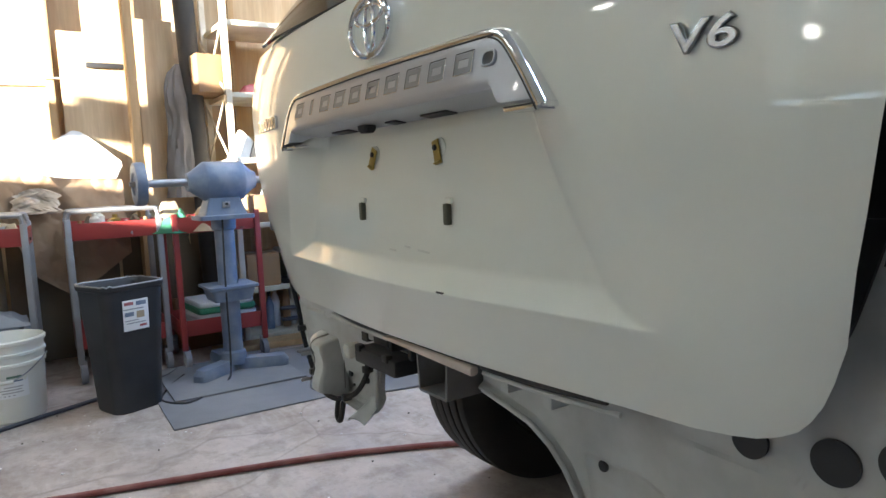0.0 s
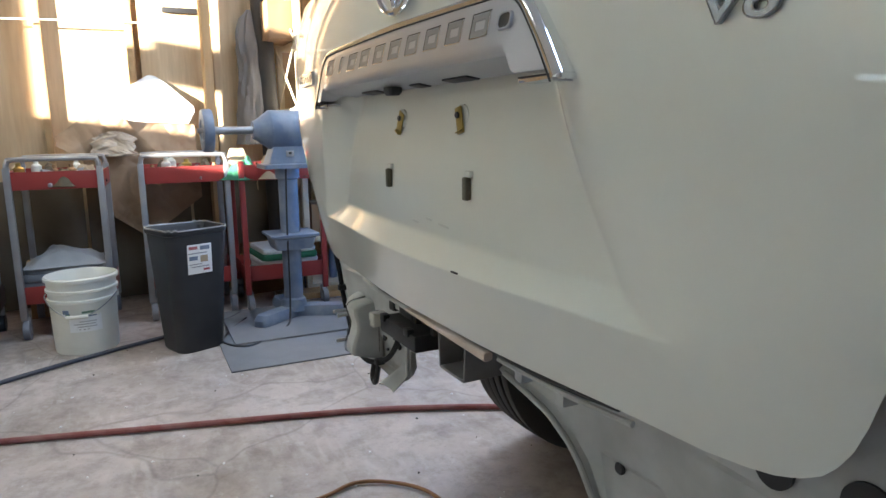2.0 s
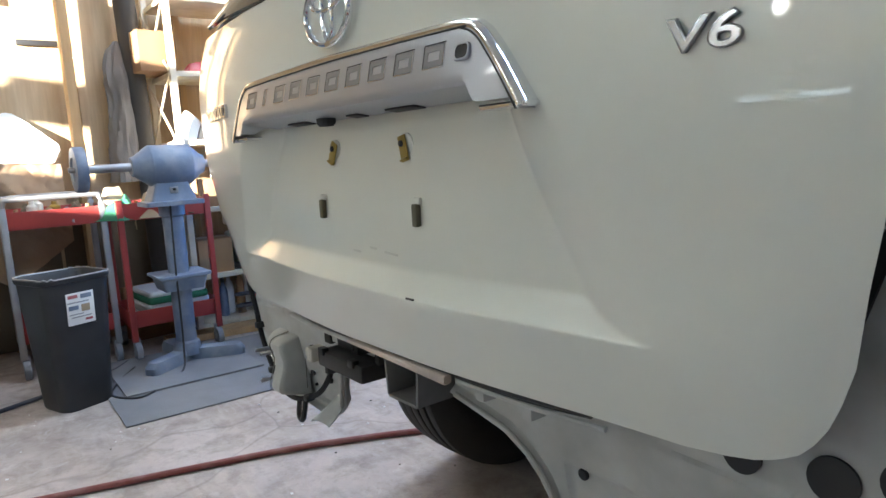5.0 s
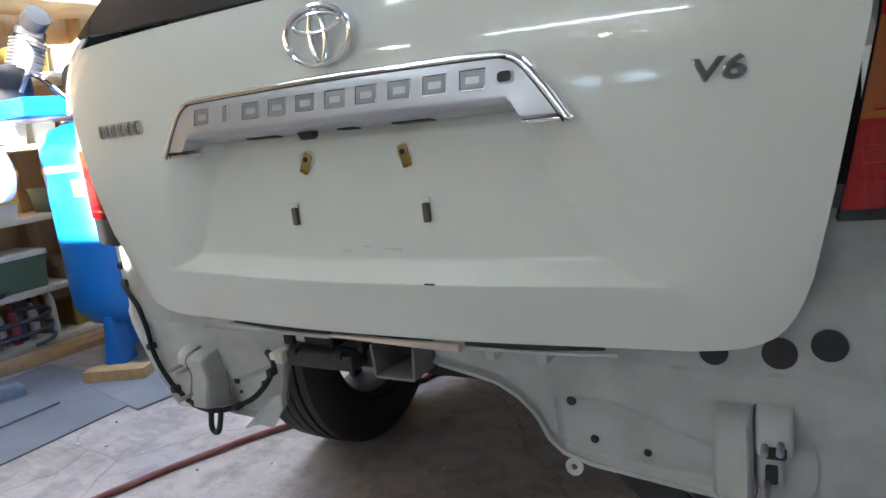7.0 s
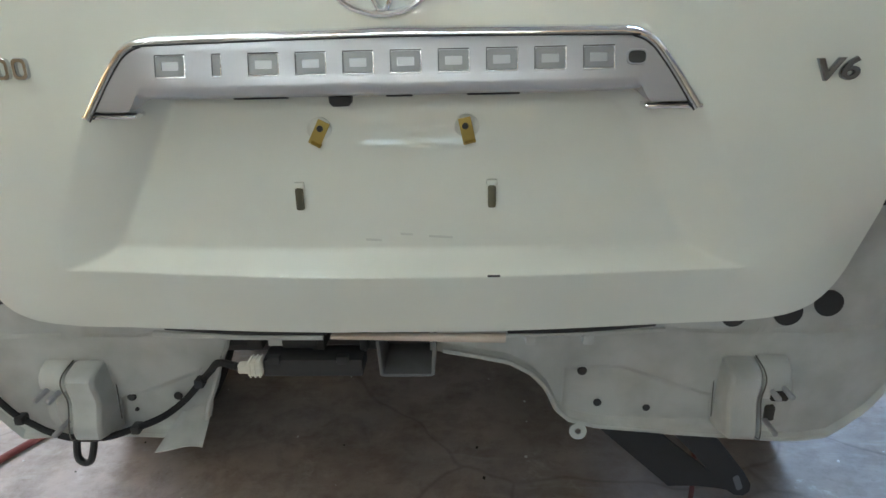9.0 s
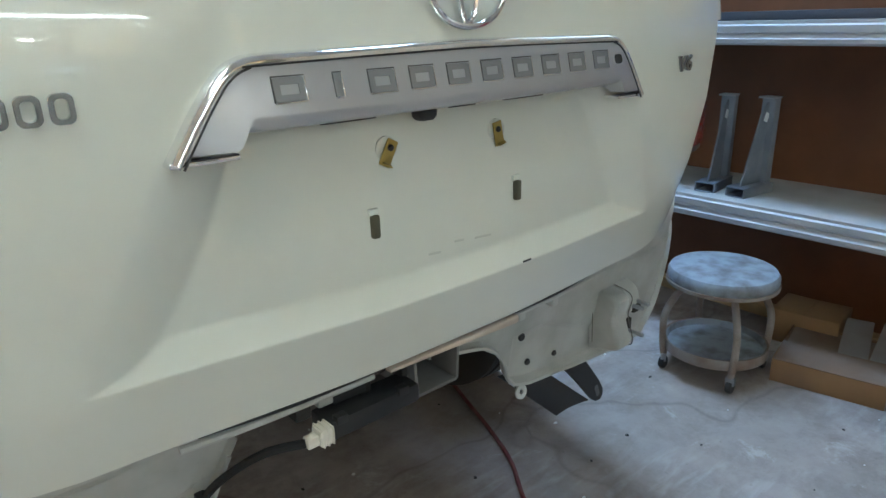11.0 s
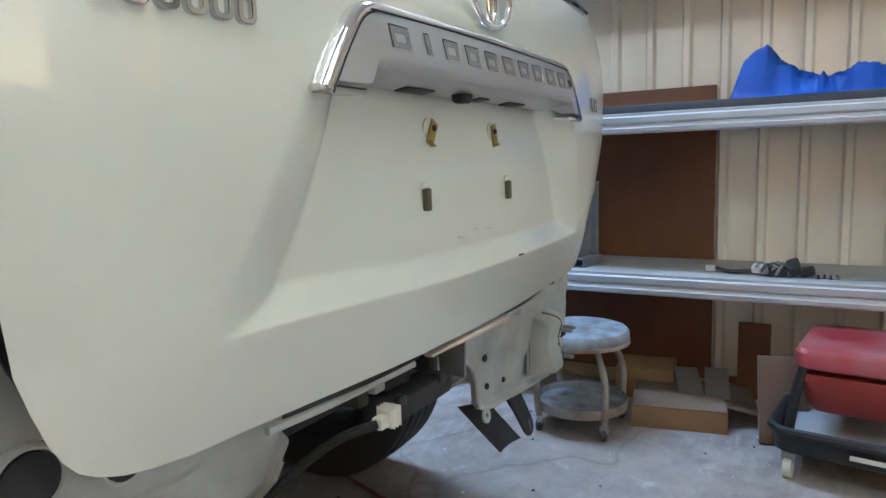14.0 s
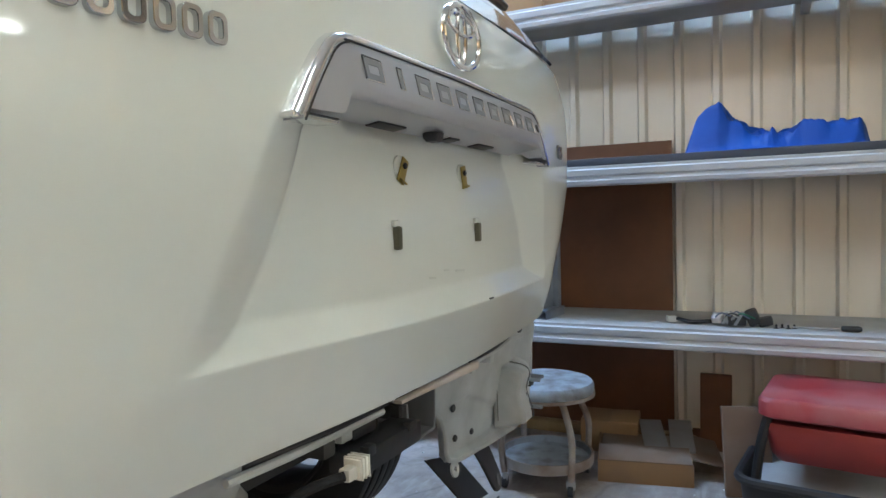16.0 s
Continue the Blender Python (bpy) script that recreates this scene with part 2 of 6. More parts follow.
    warp.inputs["Factor"].default_value = 0.16
    nc = n.new("ShaderNodeTexNoise")
    nc.inputs["Scale"].default_value = 3
    lk.new(tc.outputs["Object"], nc.inputs["Vector"])
    lk.new(tc.outputs["Object"], warp.inputs["A"])
    lk.new(nc.outputs["Color"], warp.inputs["B"])
    lk.new(warp.outputs["Result"], vor.inputs["Vector"])
    crack = span(vor.outputs["Distance"], 0.0, 0.007, 0.32, 0.0)
    col = blend(crack, col, (0.07, 0.06, 0.055))
    lk.new(col, b.inputs["Base Color"])
    lk.new(span(noise_tex(3, 6), 0.3, 0.7, 0.42, 0.75), b.inputs["Roughness"])
    bp = n.new("ShaderNodeBump")
    bp.inputs["Strength"].default_value, bp.inputs["Distance"].default_value = 0.25, 0.004
    lk.new(noise_tex(40, 8), bp.inputs["Height"])
    lk.new(bp.outputs[0], b.inputs["Normal"])
    return m


CONCRETE = concrete()


# ---- mesh helpers ----
def finish(name, bm, mat_, smooth=True, angle=35):
    bmesh.ops.recalc_face_normals(bm, faces=bm.faces)
    me = bpy.data.meshes.new(name)
    bm.to_mesh(me)
    bm.free()
    if mat_:
        me.materials.append(mat_)
    if smooth:
        me.shade_smooth()
        me.set_sharp_from_angle(angle=radians(angle))
    return me


def part(name, bm, mat_, parent, label="", smooth=True, angle=35):
    ob = new(name, finish(name, bm, mat_, smooth, angle))
    ob.parent = parent
    if label:
        ob["label"] = label
    return ob


def thing(name, label, category, m=None, group="", kind=""):
    ob = new(name)
    ob.empty_display_size = 0.1
    if m is not None:
        ob.matrix_world = m
    return tagged(ob, label, category, group, kind)


def solid(name, bm, mat_, label, category, m=None, group="", kind="", smooth=True, angle=35):
    ob = new(name, finish(name, bm, mat_, smooth, angle))
    if m is not None:
        ob.matrix_world = m
    return tagged(ob, label, category, group, kind)


def box(bm, size, at=(0, 0, 0), bev=0.004, rot=None, seg=2):
    sub = bmesh.new()
    bmesh.ops.create_cube(sub, size=1.0)
    bmesh.ops.scale(sub, vec=size, verts=sub.verts)
    b = min(bev, min(size) * 0.45)
    if b > 0:
        bmesh.ops.bevel(sub, geom=sub.edges[:], offset=b, segments=seg, affect="EDGES", profile=0.6)
    return absorb(bm, sub, at, rot)


def absorb(bm, sub, at=(0, 0, 0), rot=None):
    m = Matrix.Translation(at) @ (rot if rot is not None else Matrix())
    bmesh.ops.transform(sub, matrix=m, verts=sub.verts)
    me = bpy.data.meshes.new("tmp")
    sub.to_mesh(me)
    sub.free()
    bm.from_mesh(me)
    bpy.data.meshes.remove(me)
    return bm


def boxed(size, at=(0, 0, 0), bev=0.004, rot=None, seg=2):
    return box(bmesh.new(), size, at, bev, rot, seg)


def lathe(profile, seg=32, at=(0, 0, 0), rot=None, bm=None, squash=1.0):
    """A solid of revolution round z from (radius, height) pairs."""
    sub = bmesh.new()
    rings = []
    for r, z in profile:
        if r < 1e-6:
            rings.append([sub.verts.new((0, 0, z))])
        else:
            rings.append([sub.verts.new((r * math.cos(a), squash * r * math.sin(a), z)) for a in (2 * math.pi * k / seg for k in range(seg))])
    for a, b in zip(rings, rings[1:]):
        for k in range(seg):
            q = [a[k % len(a)], a[(k + 1) % len(a)], b[(k + 1) % len(b)], b[k % len(b)]]
            q = [v for i, v in enumerate(q) if v not in q[:i]]
            if len(q) > 2:
                sub.faces.new(q)
    return absorb(bm if bm is not None else bmesh.new(), sub, at, rot)


def rod(r, h, at=(0, 0, 0), rot=None, seg=20, bev=0.002, bm=None):
    b = min(bev, r * 0.4, h * 0.3)
    return lathe([(0, 0), (r - b, 0), (r, b), (r, h - b), (r - b, h), (0, h)], seg, at, rot, bm)


def smooth_path(pts, steps=8, closed=False):
    pts = [Vector(p) for p in pts]
    n = len(pts)
    out = []
    for i in range(n if closed else n - 1):
        p0, p1, p2, p3 = (pts[(i + k) % n] if closed else pts[min(max(i + k, 0), n - 1)] for k in (-1, 0, 1, 2))
        for s in range(steps):
            t = s / steps
            out.append(0.5 * (2 * p1 + (p2 - p0) * t + (2 * p0 - 5 * p1 + 4 * p2 - p3) * t * t + (3 * p1 - p0 - 3 * p2 + p3) * t ** 3))
    if not closed:
        out.append(pts[-1])
    return out


def tube(pts, r, seg=10, steps=8, closed=False, bm=None, raw=False, flat=1.0):
    """A round bar along a smooth path."""
    path = [Vector(p) for p in pts] if raw else smooth_path(pts, steps, closed)
    sub = bmesh.new()
    rings, n = [], len(path)
    up = Vector((0, 0, 1))
    prev = None
    for i, p in enumerate(path):
        if closed:
            d = path[(i + 1) % n] - path[i - 1]
        else:
            d = path[min(i + 1, n - 1)] - path[max(i - 1, 0)]
        d.normalize()
        side = (prev - d * prev.dot(d)) if prev is not None else d.cross(up if abs(d.z) < 0.95 else Vector((1, 0, 0)))
        side.normalize()
        prev = side
        other = d.cross(side)
        rings.append([sub.verts.new(p + side * (r * math.cos(a)) + other * (flat * r * math.sin(a))) for a in (2 * math.pi * k / seg for k in range(seg))])
    for i in range(n if closed else n - 1):
        a, b = rings[i], rings[(i + 1) % n]
        for k in range(seg):
            sub.faces.new((a[k], a[(k + 1) % seg], b[(k + 1) % seg], b[k]))
    if not closed:
        sub.faces.new(rings[0])
        sub.faces.new(rings[-1])
    return absorb(bm if bm is not None else bmesh.new(), sub)


def plate(outline, depth, at=(0, 0, 0), rot=None, bev=0.0, bm=None):
    """A flat plate: an outline in (x, z), thickened along y."""
    sub = bmesh.new()
    f = sub.faces.new([sub.verts.new((x, 0, z)) for x, z in outline])
    g = bmesh.ops.extrude_face_region(sub, geom=[f])
    bmesh.ops.translate(sub, vec=(0, depth, 0), verts=[v for v in g["geom"] if isinstance(v, bmesh.types.BMVert)])
    if bev:
        bmesh.ops.bevel(sub, geom=sub.edges[:], offset=bev, segments=2, affect="EDGES")
    return absorb(bm if bm is not None else bmesh.new(), sub, at, rot)


def rounded(w, d, r, n=6):
    """Outline of a rounded rectangle centred on the origin."""
    out = []
    for cx, cy, a0 in ((w / 2 - r, d / 2 - r, 0), (-w / 2 + r, d / 2 - r, 90), (-w / 2 + r, -d / 2 + r, 180), (w / 2 - r, -d / 2 + r, 270)):
        for k in range(n + 1):
            a = radians(a0 + 90 * k / n)
            out.append((cx + r * math.cos(a), cy + r * math.sin(a)))
    return out


def loft(rings, bm=None, cap0=True, cap1=True, at=(0, 0, 0), rot=None):
    """Skin over closed rings of equal count."""
    sub = bmesh.new()
    vs = [[sub.verts.new(p) for p in ring] for ring in rings]
    k = len(vs[0])
    for a, b in zip(vs, vs[1:]):
        for i in range(k):
            sub.faces.new((a[i], a[(i + 1) % k], b[(i + 1) % k], b[i]))
    if cap0:
        sub.faces.new(vs[0])
    if cap1:
        sub.faces.new(vs[-1])
    return absorb(bm if bm is not None else bmesh.new(), sub, at, rot)


def skin(nu, nv, f, thick=0.0, bm=None, keep=None):
    """A sheet over a grid of f(u, v), u and v from 0 to 1; thick pushes a back side along the normals."""
    sub = bmesh.new()
    vs = [[sub.verts.new(f(i / nu, j / nv)) for j in range(nv + 1)] for i in range(nu + 1)]
    for i in range(nu):
        for j in range(nv):
            if keep is None or keep(*((vs[i][j].co + vs[i + 1][j + 1].co) / 2)):
                sub.faces.new((vs[i][j], vs[i + 1][j], vs[i + 1][j + 1], vs[i][j + 1]))
    loose = [v for v in sub.verts if not v.link_faces]
    bmesh.ops.delete(sub, geom=loose, context="VERTS")
    bmesh.ops.recalc_face_normals(sub, faces=sub.faces)
    if thick:
        bmesh.ops.solidify(sub, geom=sub.faces[:], thickness=thick)
    return absorb(bm if bm is not None else bmesh.new(), sub)


def lerp_table(x, pts):
    return float(np.interp(x, [p[0] for p in pts], [p[1] for p in pts]))


def sstep(a, b, x):
    t = min(1.0, max(0.0, (x - a) / (b - a)))
    return t * t * (3 - 2 * t)


RX = lambda a: Matrix.Rotation(radians(a), 4, "X")
RY = lambda a: Matrix.Rotation(radians(a), 4, "Y")
RZ = lambda a: Matrix.Rotation(radians(a), 4, "Z")


# ---- the setting ----
WEST, EAST, NORTH, SOUTH, TOP = -3.72, 2.06, 6.6, -4.5, 3.1


def setting(name, bm, mat_, label, category):
    return solid(name, bm, mat_, label, category, kind="structure")


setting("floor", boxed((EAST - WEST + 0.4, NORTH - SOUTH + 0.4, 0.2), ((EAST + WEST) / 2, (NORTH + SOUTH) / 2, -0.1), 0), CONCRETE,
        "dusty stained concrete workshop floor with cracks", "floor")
# unseen skylights, added to brighten the floor on either side of the car
ADDED_SKYLIGHTS = ((-2.2, 1.55, 1.3, 2.1), (1.25, 1.0, 0.62, 2.0))


def ceiling_mesh():
    bm = bmesh.new()
    xs_ = sorted({WEST - 0.2, EAST + 0.2, *(v for x, y, w, d in ADDED_SKYLIGHTS for v in (x - w / 2, x + w / 2))})
    ys_ = sorted({SOUTH - 0.2, NORTH + 0.2, *(v for x, y, w, d in ADDED_SKYLIGHTS for v in (y - d / 2, y + d / 2))})
    for x0, x1 in zip(xs_, xs_[1:]):
        for y0, y1 in zip(ys_, ys_[1:]):
            cx, cy = (x0 + x1) / 2, (y0 + y1) / 2
            if not any(abs(cx - x) < w / 2 and abs(cy - y) < d / 2 for x, y, w, d in ADDED_SKYLIGHTS):
                box(bm, (x1 - x0, y1 - y0, 0.1), (cx, cy, TOP + 0.05), 0)
    return bm


setting("ceiling", ceiling_mesh(), CEILING_MAT, "pale sheeted workshop ceiling with two added skylights", "ceiling")
for k, (x, y, w, d) in enumerate(ADDED_SKYLIGHTS):
    sl = thing("skylight_%d" % (k + 1), "unseen framed skylight added to the ceiling for fill light", "skylight", Matrix.Translation((x, y, TOP)), kind="structure")
    for sx in (-1, 1):
        part("skylight_frame", boxed((0.04, d, 0.12), (sx * (w / 2 - 0.02), 0, 0.06), 0.004), CEILING_MAT, sl)
        part("skylight_frame", boxed((w - 0.08, 0.04, 0.12), (0, sx * (d / 2 - 0.02), 0.06), 0.004), CEILING_MAT, sl)
setting("wall_north", boxed((EAST - WEST + 0.4, 0.15, TOP), ((EAST + WEST) / 2, NORTH + 0.075, TOP / 2), 0), WHITE_WALL, "plain painted workshop end wall", "wall")
setting("wall_west", boxed((0.12, NORTH - SOUTH, TOP), (WEST - 0.06, (NORTH + SOUTH) / 2, TOP / 2), 0), PLYWOOD,
        "tan plywood workshop wall with bare studs", "wall")


def corrugated_wall():
    """Ribbed metal siding: broad flats with narrow raised ribs."""
    y0, y1, pitch, y = SOUTH, NORTH, 0.142, SOUTH
    prof = []
    first = -0.055
    y = first - math.ceil((first - y0) / pitch) * pitch
    while y < y1:
        for dy, dx in ((-0.021, 0.0), (-0.011, -0.028), (0.011, -0.028), (0.021, 0.0)):
            prof.append((min(max(y + dy, y0), y1), EAST + dx))
        y += pitch
    bm = bmesh.new()
    lo = [bm.verts.new((x, yy, 0.0)) for yy, x in prof]
    hi = [bm.verts.new((x, yy, TOP)) for yy, x in prof]
    for i in range(len(prof) - 1):
        bm.faces.new((lo[i], lo[i + 1], hi[i + 1], hi[i]))
    box(bm, (0.08, NORTH - SOUTH, TOP), (EAST + 0.045, (NORTH + SOUTH) / 2, TOP / 2), 0)
    return bm


setting("wall_east", corrugated_wall(), WALL_METAL, "cream ribbed metal siding with grime", "wall")


def south_wall():
    """The front wall behind the camera, with a glazed band that lets the sun in."""
    bm = bmesh.new()
    x0, x1 = WEST - 0.1, EAST + 0.1
    a, b, sill, low, head = -1.80, 1.70, 1.63, 1.45, 2.98
    box(bm, (-0.755 - x0, 0.1, sill), ((x0 - 0.755) / 2, SOUTH - 0.05, sill / 2), 0)
    box(bm, (x1 + 0.755, 0.1, low), ((x1 - 0.755) / 2, SOUTH - 0.05, low / 2), 0)
    box(bm, (x1 - x0, 0.1, TOP - head), ((x0 + x1) / 2, SOUTH - 0.05, (TOP + head) / 2), 0)
    box(bm, (a - x0, 0.1, head - sill), ((x0 + a) / 2, SOUTH - 0.05, (sill + head) / 2), 0)
    box(bm, (x1 - b, 0.1, head - low), ((x1 + b) / 2, SOUTH - 0.05, (low + head) / 2), 0)
    return bm


setting("wall_south", south_wall(), WHITE_WALL, "painted front wall with a glazed band", "wall")
window = thing("window_1", "long glazed band in the front wall", "window", Matrix.Translation((0, SOUTH - 0.05, 1.63)), kind="structure")
# bars out of view, placed to trim the edges of the sun patches
for x in (-1.775, -0.78):
    part("mullion", boxed((0.05, 0.06, 1.35), (x, 0, 0.675)), LUMBER, window)
for x in (-0.385, 0.085, 0.72, 1.60):
    part("mullion", boxed((0.05, 0.06, 1.53), (x, 0, 0.585)), LUMBER, window)
# unseen panels added to keep the sun off parts of wall and car
part("sun_blocker", boxed((0.28, 0.03, 1.27), (-0.945, 0, 0.675)), PLYWOOD, window, "unseen panel added to block part of the sun")
part("sun_blocker", boxed((0.215, 0.03, 0.25), (-1.1925, 0, 0.455)), PLYWOOD, window)
part("sun_blocker", boxed((0.12, 0.03, 0.22), (-1.36, 0, 0.41)), PLYWOOD, window)
part("sun_blocker", boxed((0.42, 0.03, 0.41), (-0.15, 0, 0.065)), PLYWOOD, window)
part("sun_blocker", boxed((0.83, 0.03, 1.52), (1.16, 0, 0.59)), PLYWOOD, window)
part("rail", boxed((3.46, 0.07, 0.04), (-0.033, 0, 1.33)), LUMBER, window)
part("rail", boxed((1.045, 0.07, 0.04), (-1.2775, 0, 0.02)), LUMBER, window)
part("rail", boxed((2.45, 0.07, 0.04), (0.475, 0, -0.16)), LUMBER, window)

# ---- the car ----
car = thing("car", "white SUV with its rear bumper taken off", "car")


GATE_EDGE = ((0.728, 0.455), (0.7305, 0.485), (0.734, 0.511), (0.741, 0.533), (0.750, 0.549), (0.762, 0.560), (0.778, 0.570), (0.80, 0.579), (0.83, 0.588), (0.93, 0.607), (1.10, 0.636), (1.12, 0.6376))


def gate_half(z):
    if z < 1.12:
        return lerp_table(z, GATE_EDGE)
    return 0.6376 - (z - 1.12) ** 2 * 2.2


def gate_y(x, z):
    ax = abs(x)
    y = -0.016 + 0.22 * ax ** 4 + lerp_table(z, ((0.83, 1.5), (0.89, 0.3), (0.945, 0.07), (1.0, -0.2))) * max(0.0, ax - 0.5) ** 2
    y += 0.008 * sstep(1.02, 0.83, z) * sstep(0.62, 0.35, ax)
    y += 0.013 * sstep(0.08, 0.42, ax) * sstep(1.02, 0.82, z)
    d, r = 0.82 - z, 0.003 + 0.055 * sstep(0.40, 0.52, ax)
    y += 0.34 * (0.0 if d < -r else d if d > r else (d + r) ** 2 / (4 * r))
    if z > 1.10:
        y += 1.1 * (z - 1.10) ** 2
    floor_ = lerp_table(z, ((0.82, 0.0190), (0.85, 0.0205), (0.92, 0.0262), (1.03, 0.043), (1.07, 0.040), (1.10, 0.0)))
    wo = lerp_table(z, ((0.82, 0.446), (0.85, 0.440), (1.03, 0.356), (1.05, 0.337), (1.07, 0.315), (1.10, 0.28)))
    wi = lerp_table(z, ((0.82, 0.372), (0.85, 0.366), (1.03, 0.270), (1.10, 0.23)))
    t = max(0.0, wo - ax) / (wo - wi)
    flank = floor_ * t * (0.35 + 0.65 * min(t, 1.3))
    ledge = max(0.0, z - 0.8205) * 0.66
    return y + soft_min(soft_min(floor_, flank, 0.003), ledge, 0.0025)


def soft_min(a, b, r):
    h = max(0.0, r - abs(a - b)) / r
    return max(0.0, min(a, b) - h * h * r * 0.25)


GATE_Z = sorted(set([0.728 + 0.088 * k / 24 for k in range(25)] + [0.8165 + 0.0425 * k / 32 for k in range(33)] + [0.8625 + 0.3775 * k / 90 for k in range(91)]))


def gate_mesh():
    n = 300
    bm = bmesh.new()
    rows = []
    for z in GATE_Z:
        w = gate_half(z)
        row = []
        for k in range(n + 1):
            x = w * (2 * k / n - 1)
            zz = z + 0.014 * x * x * sstep(0.86, 0.74, z) + 0.006 * sstep(0, 0.42, -x) * sstep(0.74, 0.80, z) * sstep(0.92, 0.85, z)
            row.append(bm.verts.new((x, gate_y(x, z), zz)))
        rows.append(row)
    for a, b in zip(rows, rows[1:]):
        for k in range(n):
            bm.faces.new((a[k], a[k + 1], b[k + 1], b[k]))
    rim = [e for e in bm.edges if len(e.link_faces) == 1]
    g = bmesh.ops.extrude_edge_only(bm, edges=rim)
    back = [v for v in g["geom"] if isinstance(v, bmesh.types.BMVert)]
    for v in back:
        v.co.y += 0.016
        v.co.x *= 0.975
    return bm


liftgate = part("liftgate", gate_mesh(), PAINT, car, "pearl white liftgate with a recessed plate area", angle=60)


# silver trim over the plate recess
GARN_TOP = ((0.0, 1.1155), (0.256, 1.1120), (0.271, 1.1105), (0.283, 1.1065), (0.293, 1.0995), (0.302, 1.0895), (0.320, 1.0655), (0.3435, 1.0305))


def garnish_base(x):
    return -0.016 + 0.22 * abs(x) ** 4


def garnish_face(x, z):
    """The front of the trim leans out towards its lower edge."""
    return garnish_base(x) - 0.011 - 0.24 * (1.121 - z) * (1 - 0.7 * sstep(0.23, 0.335, abs(x)))


def garnish_mesh():
    bm = bmesh.new()
    rings = []
    n = 140
    for k in range(n + 1):
        x = 0.3425 * (2 * k / n - 1)
        ax = abs(x)
        top = lerp_table(ax, GARN_TOP)
        foot = sstep(0.272, 0.291, ax)
        edge = min(1.063 - 0.024 * foot, top - 0.003)
        base = garnish_base(x)
        f = lambda z: garnish_face(x, z)
        ring = [(x, base + 0.006, top), (x, f(top) + 0.0015, top), (x, f(top), top - 0.0015)]
        ring += [(x, f(top + (edge - top) * q), top + (edge - top) * q) for q in (0.25, 0.5, 0.75, 0.95)]
        for dy, z in ((0.0001, 1.0585), (0.0025, 1.0540), (0.0085, 1.0510), (0.037, 1.0470), (0.055, 1.0440)):
            ze = min(z + (edge - 0.0015 - z) * foot, edge - 0.0002 * (1.07 - z) * 50)
            ring.append((x, f(edge) + dy * (1 - foot) + foot * min(dy, 0.024), ze))
        rings.append(ring)
    return loft(rings, bm)


garnish = part("garnish", garnish_mesh(), SILVER, car, "satin silver trim bar over the plate recess", angle=35)


def garnish_edge():
    """A flat chrome band that stands round the top and the ends of the trim."""
    path = [(-x, z) for x, z in GARN_TOP[:0:-1]] + [(x, z) for x, z in GARN_TOP]
    pts = []
    for (x0, z0), (x1, z1) in zip(path, path[1:]):
        m_ = max(1, int(math.hypot(x1 - x0, z1 - z0) / 0.008))
        pts += [(x0 + (x1 - x0) * q / m_, z0 + (z1 - z0) * q / m_) for q in range(m_)]
    pts.append(path[-1])
    rings = []
    for k, (x, z) in enumerate(pts):
        a, b = pts[max(0, k - 1)], pts[min(len(pts) - 1, k + 1)]
        tx, tz = b[0] - a[0], b[1] - a[1]
        l = math.hypot(tx, tz)
        nx, nz = -tz / l, tx / l
        yf, yb = garnish_face(x, z) - 0.001, garnish_base(x) + 0.004
        rings.append([(x + nx * o, y, z + nz * o) for o, y in ((0.007, yb), (0.0066, yb * 0.4 + yf * 0.6), (0.0045, yf + 0.002), (0.001, yf - 0.0004), (-0.0022, yf), (-0.0022, yb))])
    return loft(rings)


part("chrome_strip", garnish_edge(), CHROME, garnish, "chrome edging strip", angle=50)
groove = [(-x, z) for x, z in GARN_TOP[:0:-1]] + list(GARN_TOP)
part("edge_groove", tube([(x * 0.9885, garnish_face(x, z - 0.0035) - 0.0002, z - 0.0035) for x, z in groove], 0.0011, 6, 6), BLACK, garnish, "dark groove inside the chrome edge")
for s in (-1, 1):
    part("chrome_foot", boxed((0.064, 0.026, 0.0055), (s * 0.3185, -0.015, 1.0315), 0.002), CHROME, garnish)
    part("foot_groove", boxed((0.056, 0.002, 0.0012), (s * 0.3165, -0.0281, 1.0335), 0.0), BLACK, garnish)

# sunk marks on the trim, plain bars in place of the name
# darker silver and near-black stand in for the shading of the letters
MARK_SHADED_SILVER = material("shaded_silver_marks", (0.26, 0.27, 0.28), 0.42, 0.5, vary=0.04, bump=0.02)
MARK_SHADE = material("mark_edge_shade", (0.09, 0.092, 0.095), 0.5, 0.3, vary=0.04, bump=0.0)
def hollow(w, h, t, depth, m, n=4, r=0.003):
    """A flat frame: a rounded rectangle in (x, z) with its middle cut out."""
    sub = bmesh.new()
    a, b = rounded(w, h, r, n), rounded(w - 2 * t, h - 2 * t, max(0.0008, r - t * 0.5), n)
    rows = [[sub.verts.new(m @ Vector((x, y, z))) for x, z in o] for o, y in ((a, depth), (a, 0.0006), ([(x * (1 - 0.0010 / w), z * (1 - 0.0010 / h)) for x, z in a], 0.0), ([(x * (1 + 0.0010 / w), z * (1 + 0.0010 / h)) for x, z in b], 0.0), (b, 0.0006), (b, depth))]
    k = len(a)
    for p, q in zip(rows, rows[1:]):
        for i in range(k):
            sub.faces.new((p[i], p[(i + 1) % k], q[(i + 1) % k], q[i]))
    return sub


